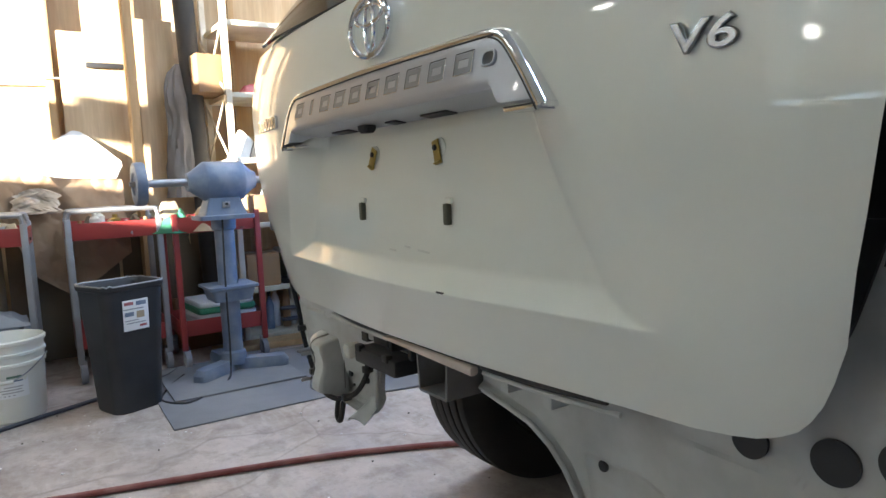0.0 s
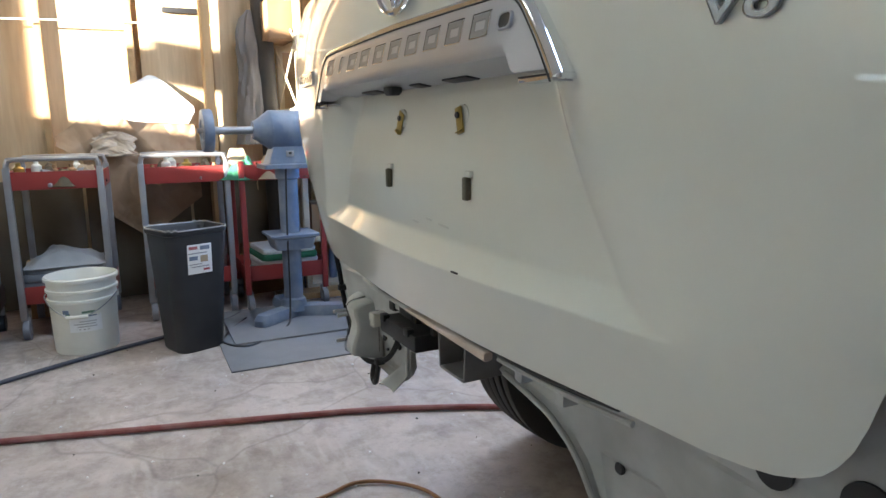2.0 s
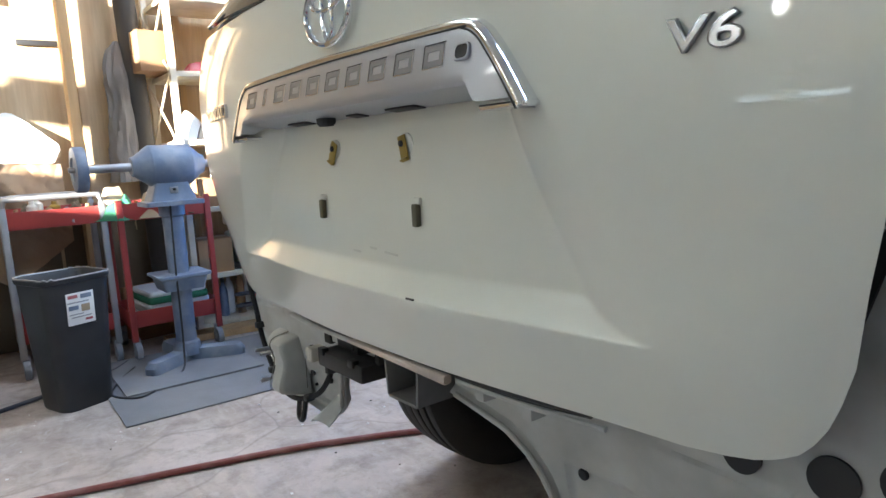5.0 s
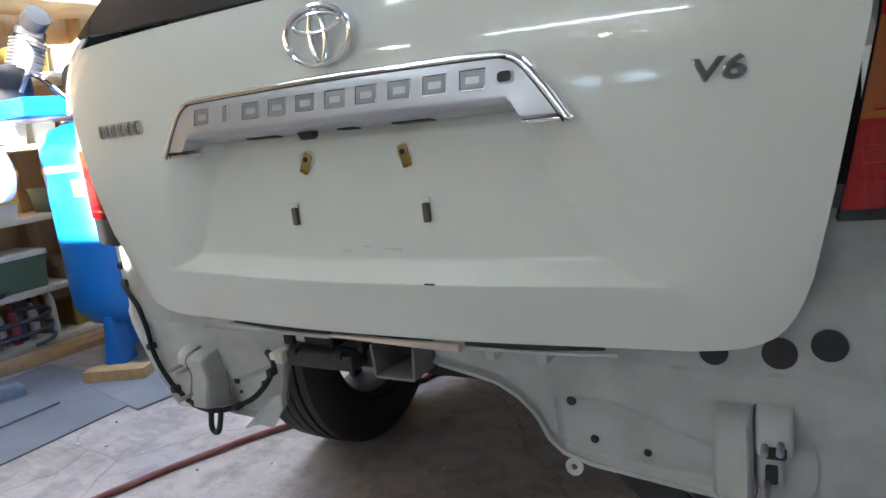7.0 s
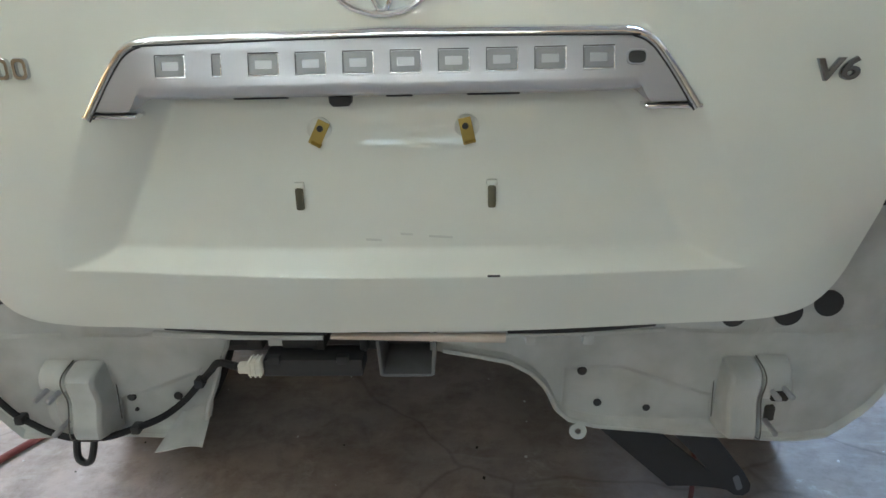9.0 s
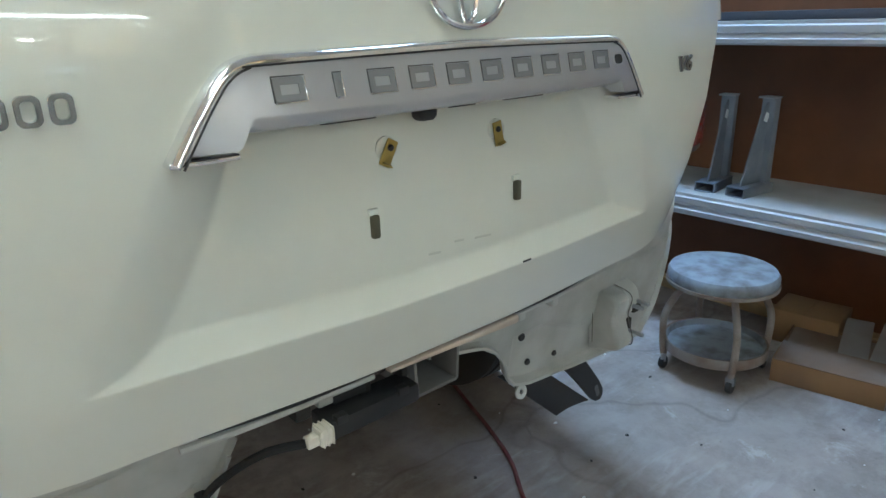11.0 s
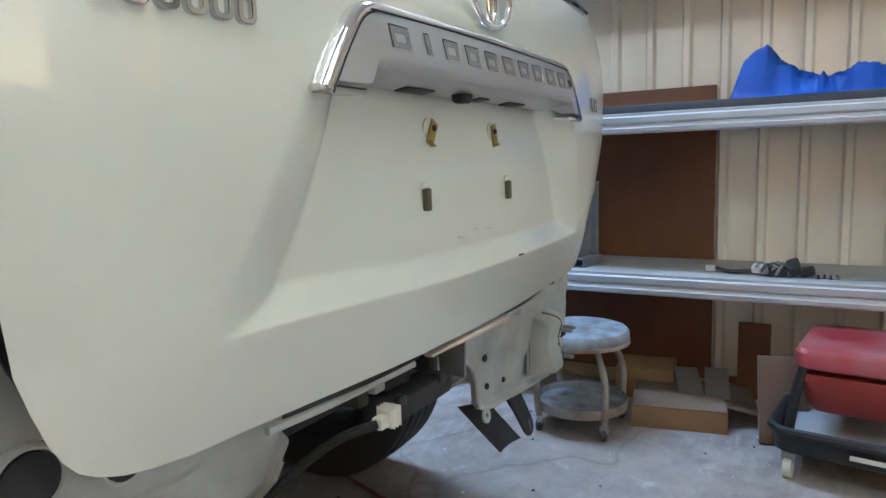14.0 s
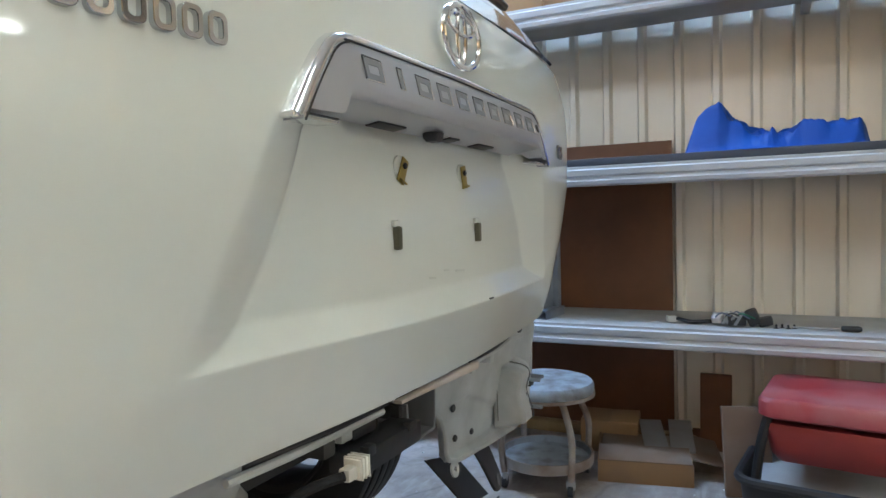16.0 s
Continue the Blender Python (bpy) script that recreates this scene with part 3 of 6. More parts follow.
for k in range(10):
    cx = -0.2355 + 0.0519 * k
    w = 0.032 if k != 1 else 0.0085
    yf = garnish_face(cx, 1.0862)
    m_ = Matrix.Translation((cx, yf, 1.0862)) @ RX(-13.5)
    tilt = RX(-13.5)
    if k == 1:
        mark = part("mark_bar", boxed((w, 0.003, 0.0225), (cx, yf + 0.0009, 1.0862), 0.0007, tilt), MARK_SHADED_SILVER, garnish)
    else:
        mark = part("mark_bar", hollow(w, 0.0225, 0.0068, 0.002, m_ @ Matrix.Translation((0, -0.0006, 0))), MARK_SHADED_SILVER, garnish)
    # painted shade along top and left, chrome highlight along right and bottom
    part("shade_edge", boxed((w + 0.002, 0.003, 0.0012), (cx, garnish_face(cx, 1.0979) + 0.0007, 1.0979), 0.0004, tilt), MARK_SHADE, mark)
    part("shade_edge", boxed((0.0011, 0.003, 0.0225), (cx - w / 2 - 0.0006, yf + 0.0007, 1.0862), 0.0004, tilt), MARK_SHADE, mark)
    part("highlight_edge", boxed((0.0012, 0.003, 0.0225), (cx + w / 2 + 0.0006, yf + 0.0006, 1.0862), 0.0004, tilt), CHROME, mark)
    part("highlight_edge", boxed((w + 0.002, 0.003, 0.0011), (cx, garnish_face(cx, 1.0745) + 0.0005, 1.0745), 0.0004, tilt), CHROME, mark)

lock_at = Matrix.Translation((0.2725, garnish_face(0.2725, 1.0855) - 0.0022, 1.0855)) @ RX(-13.5)
keyhole = part("key_lock", loft([[lock_at @ Vector((px * k, y, pz * k)) for px, pz in rounded(0.0185, 0.0135, 0.0045)] for y, k in ((0.004, 1.0), (0.0006, 1.0), (0.0012, 0.8))]), BLACK, garnish, "black lock cylinder")
part("lock_ring", hollow(0.0225, 0.0170, 0.0021, 0.004, lock_at, 5, 0.006), SILVER, keyhole)
for x, w in ((0.012, 0.03), (-0.15, 0.06), (0.12, 0.06)):
    part("lamp_slot", boxed((w, 0.018, 0.004), (x, 0.004, 1.0458), 0.001, RX(-8)), BLACK, garnish)
part("rear_camera", loft([[(px * k - 0.055, py * k - 0.006, z) for px, py in rounded(0.027, 0.020, 0.005)] for z, k in ((1.047, 1.0), (1.040, 0.95), (1.036, 0.7))]), BLACK, garnish, "small black reversing camera")


def ellipse_ring(a, c, r, at, n=56):
    return tube([(at[0] + a * math.cos(2 * math.pi * k / n), at[1], at[2] + c * math.sin(2 * math.pi * k / n)) for k in range(n)], r, 10, closed=True, raw=True, flat=0.8)


emblem = part("emblem", ellipse_ring(0.055, 0.0385, 0.0055, (0, -0.022, 1.173)), CHROME, car, "oval chrome badge ring")
part("emblem_bar", ellipse_ring(0.039, 0.0125, 0.0045, (0, -0.021, 1.189)), CHROME, emblem)
part("emblem_bar", ellipse_ring(0.0125, 0.034, 0.0045, (0, -0.021, 1.173)), CHROME, emblem)

# chrome badges: plain blocks where a maker's name stands, and the engine mark
NAME_CHROME = material("weathered_chrome", (0.58, 0.59, 0.61), 0.08, 1.0, vary=0.15, bump=0.0)
badge = None
for k in range(6):
    cx = -0.5305 + 0.0225 * k
    slope = math.degrees(math.atan2(gate_y(cx + 0.01, 1.085) - gate_y(cx - 0.01, 1.085), 0.02))
    m_ = Matrix.Translation((cx, gate_y(cx, 1.085) - 0.0058, 1.0855)) @ RZ(slope)
    piece = hollow(0.0180, 0.0240, 0.0043, 0.006, m_, 5, 0.006)
    if badge is None:
        badge = part("nameplate", piece, NAME_CHROME, car, "chrome nameplate of plain open blocks")
    else:
        part("block", piece, NAME_CHROME, badge)


def words(text, height, depth):
    cu = bpy.data.curves.new("text", "FONT")
    cu.body, cu.size, cu.extrude, cu.bevel_depth, cu.bevel_resolution, cu.shear = text, height / 0.72, depth, 0.0012, 1, 0.12
    cu.align_x = "CENTER"
    ob = new("text", cu)
    me = bpy.data.meshes.new_from_object(ob.evaluated_get(bpy.context.evaluated_depsgraph_get()))
    bpy.data.objects.remove(ob)
    bm = bmesh.new()
    bm.from_mesh(me)
    bpy.data.meshes.remove(me)
    return bm


bpy.context.view_layer.update()
DARK_CHROME = material("smoked_chrome", (0.30, 0.31, 0.33), 0.16, 1.0, vary=0.1, bump=0.0)
bm = words("V6", 0.0235, 0.0015)
bmesh.ops.scale(bm, vec=(1.5, 1, 1), verts=bm.verts)
bmesh.ops.transform(bm, matrix=Matrix.Translation((0.5, gate_y(0.5, 1.066) - 0.003, 1.054)) @ RZ(9) @ RX(90), verts=bm.verts)
part("engine_badge", bm, DARK_CHROME, car, "chrome engine badge")

# clips and studs left where the number plate was
for x in (-0.119, 0.119):
    part("plate_stud", boxed((0.0098, 0.009, 0.028), (x, gate_y(x, 0.92) - 0.0035, 0.92), 0.003), OLIVE, liftgate, "dark plastic plate stud")
    part("stud_base", boxed((0.013, 0.006, 0.008), (x, gate_y(x, 0.937) - 0.002, 0.937), 0.002), PAINT, liftgate)
CLEAR_PAD = material("clear_sealing_pad", (0.66, 0.68, 0.63), 0.12, vary=0.05, bump=0.3, bump_scale=90, coat=1.0)
for x, lean in ((-0.0895, 28), (0.0895, -12)):
    part("clip_pad", lathe([(0, 0.0005), (0.006, 0.0022), (0.011, 0.0018), (0.0150, 0.0004), (0.0150, -0.002), (0, -0.002)], 24, (x, gate_y(x, 1.003) - 0.0002, 1.004), RX(90)), CLEAR_PAD, liftgate, "clear domed sealing pad")
    clip = part("plate_clip", boxed((0.0155, 0.002, 0.032), (x, gate_y(x, 1.0) - 0.004, 1.000), 0.0008, RY(lean)), YELLOW_ZINC, liftgate, "yellow zinc plate clip")
    part("clip_tongue", boxed((0.013, 0.007, 0.002), (x - 0.004 * (1 if lean > 0 else -1), gate_y(x, 1.0) - 0.006, 0.9875), 0.0008, RY(lean) @ RX(25)), YELLOW_ZINC, clip)
    part("clip_hole", rod(0.004, 0.004, (x + 0.002 * (1 if lean > 0 else -1), gate_y(x, 1.0) - 0.0042, 1.006), RX(90), 10), BLACK, clip)

SCUFFED = material("scuffed_paint", (0.56, 0.575, 0.53), 0.6, vary=0.1, bump=0.05)
part("paint_chip", boxed((0.016, 0.002, 0.0025), (0.121, gate_y(0.121, 0.8215) - 0.0006, 0.8215), 0.0005), BLACK, liftgate)
for x, z, w in ((0.055, 0.868, 0.03), (0.012, 0.872, 0.016), (-0.03, 0.865, 0.02)):
    part("scuff", boxed((w, 0.001, 0.003), (x, gate_y(x, z) - 0.0003, z), 0.0004, RY(4)), SCUFFED, liftgate)

# rear glass with its black border and the upper body
def rear_glass(u, v):
    z = 1.243 + 0.40 * v
    w = 0.605 - 0.10 * v
    x = w * (2 * u - 1)
    return (x, 0.008 + 0.22 * abs(x) ** 4 + 0.30 * v + 0.06 * v * v, z + 0.02 * abs(2 * u - 1) ** 2 * (1 - v))


part("rear_window", skin(30, 12, rear_glass, 0.006), GLASS, car, "dark tinted rear window")
wiper = part("rear_wiper", tube([(0.02, -0.012, 1.246), (0.10, -0.016, 1.26), (0.22, 0.0, 1.275)], 0.007, 8), BLACK, car, "black rear wiper arm")


def back_y(x, z):
    ax = abs(x)
    y = 0.105 + max(0.0, 0.73 - z) * 0.17
    if ax > 0.62:
        y += 1.7 * (ax - 0.62) ** 2
    return y


LOW_RIGHT = ((0.03, 0.655), (0.10, 0.640), (0.15, 0.628), (0.185, 0.605), (0.21, 0.575), (0.225, 0.535), (0.245, 0.512), (0.29, 0.497), (0.39, 0.486), (0.50, 0.476), (0.60, 0.468),
             (0.66, 0.474), (0.72, 0.52), (0.78, 0.60), (0.84, 0.66), (0.90, 0.70))
LOW_LEFT = ((0.28, 0.66), (0.295, 0.63), (0.315, 0.58), (0.332, 0.545), (0.337, 0.520), (0.355, 0.500), (0.385, 0.486), (0.42, 0.480), (0.46, 0.482), (0.57, 0.486), (0.66, 0.476),
            (0.70, 0.53), (0.76, 0.62), (0.84, 0.68), (0.90, 0.70))


def back_panel(side, low, x_in):
    def f(u, v):
        ax = x_in + (0.88 - x_in) * u
        top = 0.80 + 0.095 * sstep(0.50, 0.54, ax) if ax < 0.82 else 1.22
        zb = lerp_table(ax, low)
        z = zb + (top - zb) * v
        y = back_y(ax, z)
        top_line = 0.612 - 0.38 * max(0.0, ax - 0.325)
        pad = sstep(0.236, 0.244, ax) * sstep(0.50, 0.49, ax) * sstep(0.497, 0.506, z) * sstep(top_line + 0.003, top_line - 0.006, z)
        y -= 0.005 * sstep(0.684, 0.678, z) * sstep(0.34, 0.42, ax)
        return (side * ax, y + 0.006 * pad - 0.012 * sstep(zb + 0.012, zb, z), z)
    return skin(210, 76, f, 0.004)


right_panel = part("rear_body_panel", back_panel(1, LOW_RIGHT, 0.03), PRIMED, car, "bare white body panel under the liftgate")
left_panel = part("rear_body_panel", back_panel(-1, LOW_LEFT, 0.28), PRIMED, car, "bare white body panel under the liftgate")

# dark channel round the liftgate
for s in (-1, 1):
    part("gate_channel", skin(8, 30, lambda u, v: (s * (0.50 + 0.135 * u), 0.16, 0.86 + 0.42 * v), 0.004), BLACK, car, "black channel beside the liftgate")
    part("weatherstrip", skin(4, 16, lambda u, v: (s * (gate_half(0.77 + 0.15 * v) - 0.045 + (0.006 + 0.026 * v ** 0.6) * u), back_y(0.55, 0.8) - 0.004, 0.77 + 0.15 * v), 0.005), BLACK, car)
    part("quarter_panel", skin(12, 12, lambda u, v: (s * (0.50 + 0.38 * u), back_y(0.50 + 0.38 * u, 0.8) + 0.004 + (0.045 if s > 0 else 0.0) * sstep(0.768, 0.80, 0.76 + 0.155 * v), 0.76 + 0.155 * v), 0.003), PRIMED, car)
part("gate_sill", boxed((1.06, 0.05, 0.05), (0, 0.075, 0.765), 0.008), PRIMED, car)
part("crossmember", boxed((1.0, 0.10, 0.09), (-0.05, 0.17, 0.700), 0.01), DARK, car)

# rolled lower edges of the body panels
for s, low, pan, x_in in ((1, LOW_RIGHT, right_panel, 0.05), (-1, LOW_LEFT, left_panel, 0.29)):
    pts = []
    for k in range(60):
        ax = x_in + (0.66 - x_in) * k / 59
        z = lerp_table(ax, low)
        pts.append((s * ax, back_y(ax, z) - 0.011, z + 0.002))
    part("rolled_edge", tube(pts, 0.0042, 8, raw=True), PRIMED, pan)

# bolt holes and rubber plugs
for x, z, r in ((0.264, 0.603, 0.0075), (0.293, 0.538, 0.0065), (0.372, 0.527, 0.0060), (-0.458, 0.559, 0.0075), (-0.381, 0.560, 0.0070), (-0.456, 0.532, 0.0032)):
    pan = right_panel if x > 0 else left_panel
    part("bolt_hole", rod(r, 0.006, (x, back_y(x, z) + 0.0052 + (0.006 if abs(x) < 0.38 else 0.0) - 0.005, z), RX(90), 18), BLACK, pan)
for x, z, r in ((0.473, 0.709, 0.018), (0.550, 0.713, 0.0205), (0.604, 0.728, 0.0200), (-0.478, 0.724, 0.018), (-0.554, 0.739, 0.0225), (-0.612, 0.760, 0.021)):
    part("rubber_plug", lathe([(0, -0.002), (r * 0.8, -0.002), (r, 0.002), (r, 0.006), (0, 0.006)], 24, (x, back_y(x, z), z), RX(90)), BLACK, right_panel if x > 0 else left_panel, "round black rubber plug")
    if x < 0:
        part("pressed_rim", lathe([(r * 1.01, -0.002), (r * 1.01, 0.0028), (r * 1.06, 0.0046), (r * 1.16, 0.0050), (r * 1.26, 0.0036), (r * 1.36, -0.002)], 32, (x, back_y(x, z), z), RX(90)), PRIMED, left_panel)
for x, z, r in ((-0.790, 0.795, 0.009), (-0.775, 0.755, 0.012), (0.79, 0.80, 0.011)):
    part("grommet", rod(r, 0.008, (x, back_y(x, z), z), RX(90), 16), BLACK, right_panel if x > 0 else left_panel)

OLD_SEALER = material("old_seam_sealer", (0.12, 0.115, 0.105), 0.7, vary=0.2, bump=0.1)
# bumper stays: a flange, two folded boxes with a waist, studs and a line of sealer
STAY_IN = ((0.134, 0.637), (0.112, 0.634), (0.092, 0.631), (0.080, 0.6265), (0.074, 0.6195), (0.0735, 0.610), (0.077, 0.597), (0.080, 0.585), (0.079, 0.574), (0.074, 0.559), (0.069, 0.545),
           (0.0665, 0.533), (0.0670, 0.5245), (0.071, 0.5195), (0.090, 0.514), (0.112, 0.508), (0.134, 0.503))
STAY_OUT = ((0.134, 0.640), (0.112, 0.637), (0.095, 0.631), (0.086, 0.623), (0.082, 0.613), (0.083, 0.602), (0.090, 0.595), (0.110, 0.592), (0.134, 0.590))
STAY_LOW = ((0.134, 0.585), (0.105, 0.583), (0.094, 0.578), (0.091, 0.565), (0.090, 0.540), (0.093, 0.528), (0.105, 0.522), (0.134, 0.520))


def folded(profile, xa, xb, taper=0.0):
    """A pressed box: a profile in (y, z) carried along x, with rounded ends; taper draws it in towards xb."""
    cy = 0.134
    cz = sum(p[1] for p in profile) / len(profile)
    rings = []
    d = 1 if xb > xa else -1
    for x, k in ((xa, 0.86), (xa + d * 0.0016, 0.94), (xa + d * 0.006, 1.0), (xb - d * 0.006, 1.0 - taper), (xb - d * 0.0016, 0.94 - taper), (xb, 0.86 - taper)):
        rings.append([(x, cy + (y - cy) * k, cz + (z - cz) * (0.5 + 0.5 * k)) for y, z in profile])
    return loft(rings)


STAY_FLANGE = ((0.600, 0.520), (0.604, 0.610), (0.592, 0.646), (0.552, 0.650), (0.530, 0.655), (0.512, 0.660), (0.494, 0.648), (0.479, 0.630), (0.473, 0.600), (0.476, 0.530), (0.486, 0.508), (0.590, 0.500))
for s in (-1, 1):
    shift = 0.0 if s < 0 else -0.009
    yb = back_y(0.545, 0.57)
    stay = part("bumper_stay", plate([(s * (x + shift), z) for x, z in (STAY_FLANGE if s > 0 else STAY_FLANGE[::-1])], 0.006, (0, yb - 0.0055, 0), bev=0.002), PRIMED, car, "pressed bumper mounting box")
    part("folded_box", folded(STAY_IN, s * (0.480 + shift), s * (0.5275 + shift)), PRIMED, stay)
    part("folded_box", folded(STAY_OUT if s < 0 else STAY_OUT[:5] + ((0.078, 0.600), (0.078, 0.586), (0.084, 0.580), (0.110, 0.576), (0.134, 0.574)), s * (0.5305 + shift), s * (0.574 + shift), 0.04), PRIMED, stay)
    part("folded_box", folded(STAY_LOW, s * (0.5310 + shift), s * (0.562 + shift), 0.05), PRIMED, stay)
    line = [(s * (0.5290 + shift), y - 0.0006, z + (0.0006 if z > 0.56 else -0.0006)) for y, z in STAY_IN]
    part("sealer_line", tube([(s * (0.512 + shift), 0.126, 0.655), (s * (0.522 + shift), 0.126, 0.648)] + line, 0.0011, 6, 3), OLD_SEALER, stay, "dark line of old seam sealer")
    part("sealer_line", tube([(s * (x + shift), 0.125, z) for x, z in ((0.478, 0.522), (0.475, 0.60), (0.481, 0.629), (0.494, 0.646))], 0.0009, 6, 4), OLD_SEALER, stay)
    if s > 0:
        part("open_end", loft([[(0.545 + px, y, 0.589 + pz) for px, pz in rounded(0.026, 0.016, 0.004)] for y in (0.0765, 0.082)]), DARK, stay)
        part("open_end", loft([[(0.540 + px, y, 0.552 + pz) for px, pz in rounded(0.015, 0.026, 0.004)] for y in (0.0882, 0.094)]), DARK, stay)
    for ax, z, y0, ln in ((0.5605, 0.601, 0.088, 0.036), (0.5425, 0.597, 0.088, 0.034), (0.544, 0.540, 0.095, 0.044)):
        bolt = part("stud", rod(0.0042, ln, (s * (ax + shift), y0, z), RX(90), 10), STEEL, stay)
        for q in range(4):
            part("thread", lathe([(0.0040, 0), (0.0049, 0.0007), (0.0040, 0.0014)], 10, (s * (ax + shift), y0 - ln + 0.004 + 0.004 * q, z), RX(90)), STEEL, bolt)

# bent flange at the left stay and the small tab under the right panel
part("flange", skin(22, 14, lambda u, v: (-0.333 - (0.050 + 0.030 * v) * u - 0.008 * v, 0.142 - 0.050 * v ** 1.3 + 0.007 * math.sin(6 * u + 2 * v), 0.545 - 0.060 * v - 0.020 * u * (1 - v) + 0.010 * v * math.sin(4.5 * u)), 0.003), PRIMED, left_panel, "bent metal foot under the body panel")
part("tab", lathe([(0.005, 0), (0.014, 0), (0.014, 0.004), (0.005, 0.004), (0.005, 0)], 18, (0.262, 0.13, 0.493), RX(80)), PRIMED, right_panel)


hook = part("tow_hook", plate([(0.378, 0.516), (0.462, 0.502), (0.517, 0.432), (0.552, 0.386), (0.566, 0.362), (0.566, 0.346), (0.556, 0.337), (0.541, 0.339), (0.526, 0.350), (0.466, 0.421)], 0.008, (0, 0.158, 0), bev=0.0015), BLACK, car, "black slotted tow hook plate")
part("slot", plate([(px * 0.78 + pz * 0.62 * -0.5 + 0.543, pz * 0.78 + px * 0.5 + 0.366) for px, pz in rounded(0.012, 0.036, 0.005)], 0.010, (0, 0.157, 0)), MAT_RUBBER, hook)
part("tow_loop", tube([(-0.573, 0.155, 0.50), (-0.583, 0.150, 0.450), (-0.583, 0.147, 0.426), (-0.572, 0.147, 0.417), (-0.560, 0.147, 0.427), (-0.548, 0.15, 0.468), (-0.542, 0.155, 0.50)], 0.0062, 8), BLACK, car, "black towing loop")
def flap(u, v):
    a_, b_, c_, d_ = Vector((0.262, 0.190, 0.500)), Vector((0.391, 0.188, 0.466)), Vector((0.553, 0.188, 0.326)), Vector((0.434, 0.184, 0.339))
    p = (a_ * (1 - u) + b_ * u) * (1 - v) + (d_ * (1 - u) + c_ * u) * v
    return p + Vector((0, 0.006 * math.sin(3 * u), 0))


part("mud_flap", skin(8, 8, flap, 0.004), BLACK, car, "dark flap hanging under the body")

# receiver bracket, sensor box and its plug
BRACKET_GREY = material("dull_grey_bracket_paint", (0.17, 0.17, 0.17), 0.55, vary=0.15, bump=0.06, second=(0.10, 0.09, 0.08), second_amount=0.5, second_scale=14)
bracket = part("centre_bracket", bmesh.new(), STEEL, car, "open square steel bracket")
for size, at, ry in (((0.072, 0.11, 0.005), (0.0, 0.105, 0.6445), 0), ((0.005, 0.11, 0.055), (-0.0385, 0.105, 0.6715), -4), ((0.005, 0.11, 0.055), (0.0385, 0.105, 0.6715), 4)):
    part("bracket_wall", boxed(size, at, 0.0015, RY(ry)), BRACKET_GREY, bracket)
part("bracket_back", boxed((0.07, 0.01, 0.045), (0, 0.165, 0.67), 0.001), DARK, bracket)
module = part("sensor_box", boxed((0.140, 0.045, 0.027), (-0.128, 0.042, 0.6745), 0.005), BLACK, car, "black electronic box under the liftgate")
for x in (-0.18, -0.085):
    part("clip", boxed((0.016, 0.012, 0.012), (x, 0.022, 0.688), 0.002), BLACK, module)
part("plug", boxed((0.020, 0.022, 0.022), (-0.206, 0.020, 0.679), 0.003), WHITE_PLASTIC, module, "white cable plug")
for k in range(3):
    part("plug_rib", boxed((0.0022, 0.024, 0.024), (-0.199 - 0.0065 * k, 0.020, 0.679), 0.0006), WHITE_PLASTIC, module)
part("plug_nose", boxed((0.018, 0.014, 0.014), (-0.222, 0.020, 0.677), 0.003), WHITE_PLASTIC, module)
CLOTH_TAPE = material("black_cloth_tape", (0.009, 0.009, 0.010), 0.85, vary=0.3, bump=0.4, bump_scale=220)
part("wiring_harness", tube([(-0.758, 0.135, 0.764), (-0.735, 0.116, 0.750), (-0.706, 0.105, 0.737), (-0.686, 0.102, 0.714), (-0.684, 0.110, 0.663), (-0.692, 0.118, 0.615), (-0.682, 0.122, 0.574), (-0.654, 0.122, 0.534), (-0.622, 0.120, 0.512), (-0.600, 0.116, 0.503),
                             (-0.561, 0.112, 0.494), (-0.504, 0.110, 0.496), (-0.454, 0.114, 0.510), (-0.404, 0.114, 0.532), (-0.362, 0.112, 0.564), (-0.329, 0.108, 0.600), (-0.303, 0.090, 0.630), (-0.270, 0.048, 0.668), (-0.230, 0.020, 0.677)], 0.0056, 8),
     CLOTH_TAPE, car, "black taped wiring harness")
for p in ((-0.690, 0.117, 0.622), (-0.642, 0.120, 0.525), (-0.33, 0.108, 0.60), (-0.45, 0.114, 0.511)):
    part("harness_clip", boxed((0.014, 0.02, 0.014), p, 0.003), BLACK, car)
strip = part("masking_strip", loft([[(x, 0.029 + py, 0.7215 - h / 2 + pz) for py, pz in rounded(0.012, h, h * 0.3, 3)] for x, h in ((-0.10, 0.004), (-0.04, 0.006), (0.04, 0.009), (0.136, 0.0125), (0.1385, 0.011))]), PINK_FOAM, car, "pale strip of masking foam under the liftgate")
for x0, x1, r in ((-0.36, -0.115, 0.0048), (0.36, 0.14, 0.0034)):
    part("sill_strip", tube([(x0, 0.055, 0.7125), (x0 + (x1 - x0) * 0.33, 0.047, 0.7120), (x1 - (x1 - x0) * 0.2, 0.043, 0.7117), (x1, 0.043, 0.7113)], r, 8), PRIMED, car, "pale rolled edge of the sill")
for x, w, z in ((-0.215, 0.022, 0.697), (-0.125, 0.020, 0.696), (-0.060, 0.012, 0.694), (0.175, 0.016, 0.702), (0.255, 0.016, 0.702)):
    part("sill_stub", boxed((w, 0.045, 0.020), (x, 0.070, z), 0.004), PRIMED if x > 0 else DARK, car)
part("sill_block", boxed((0.05, 0.04, 0.014), (-0.170, 0.066, 0.702), 0.003), PRIMED, car)
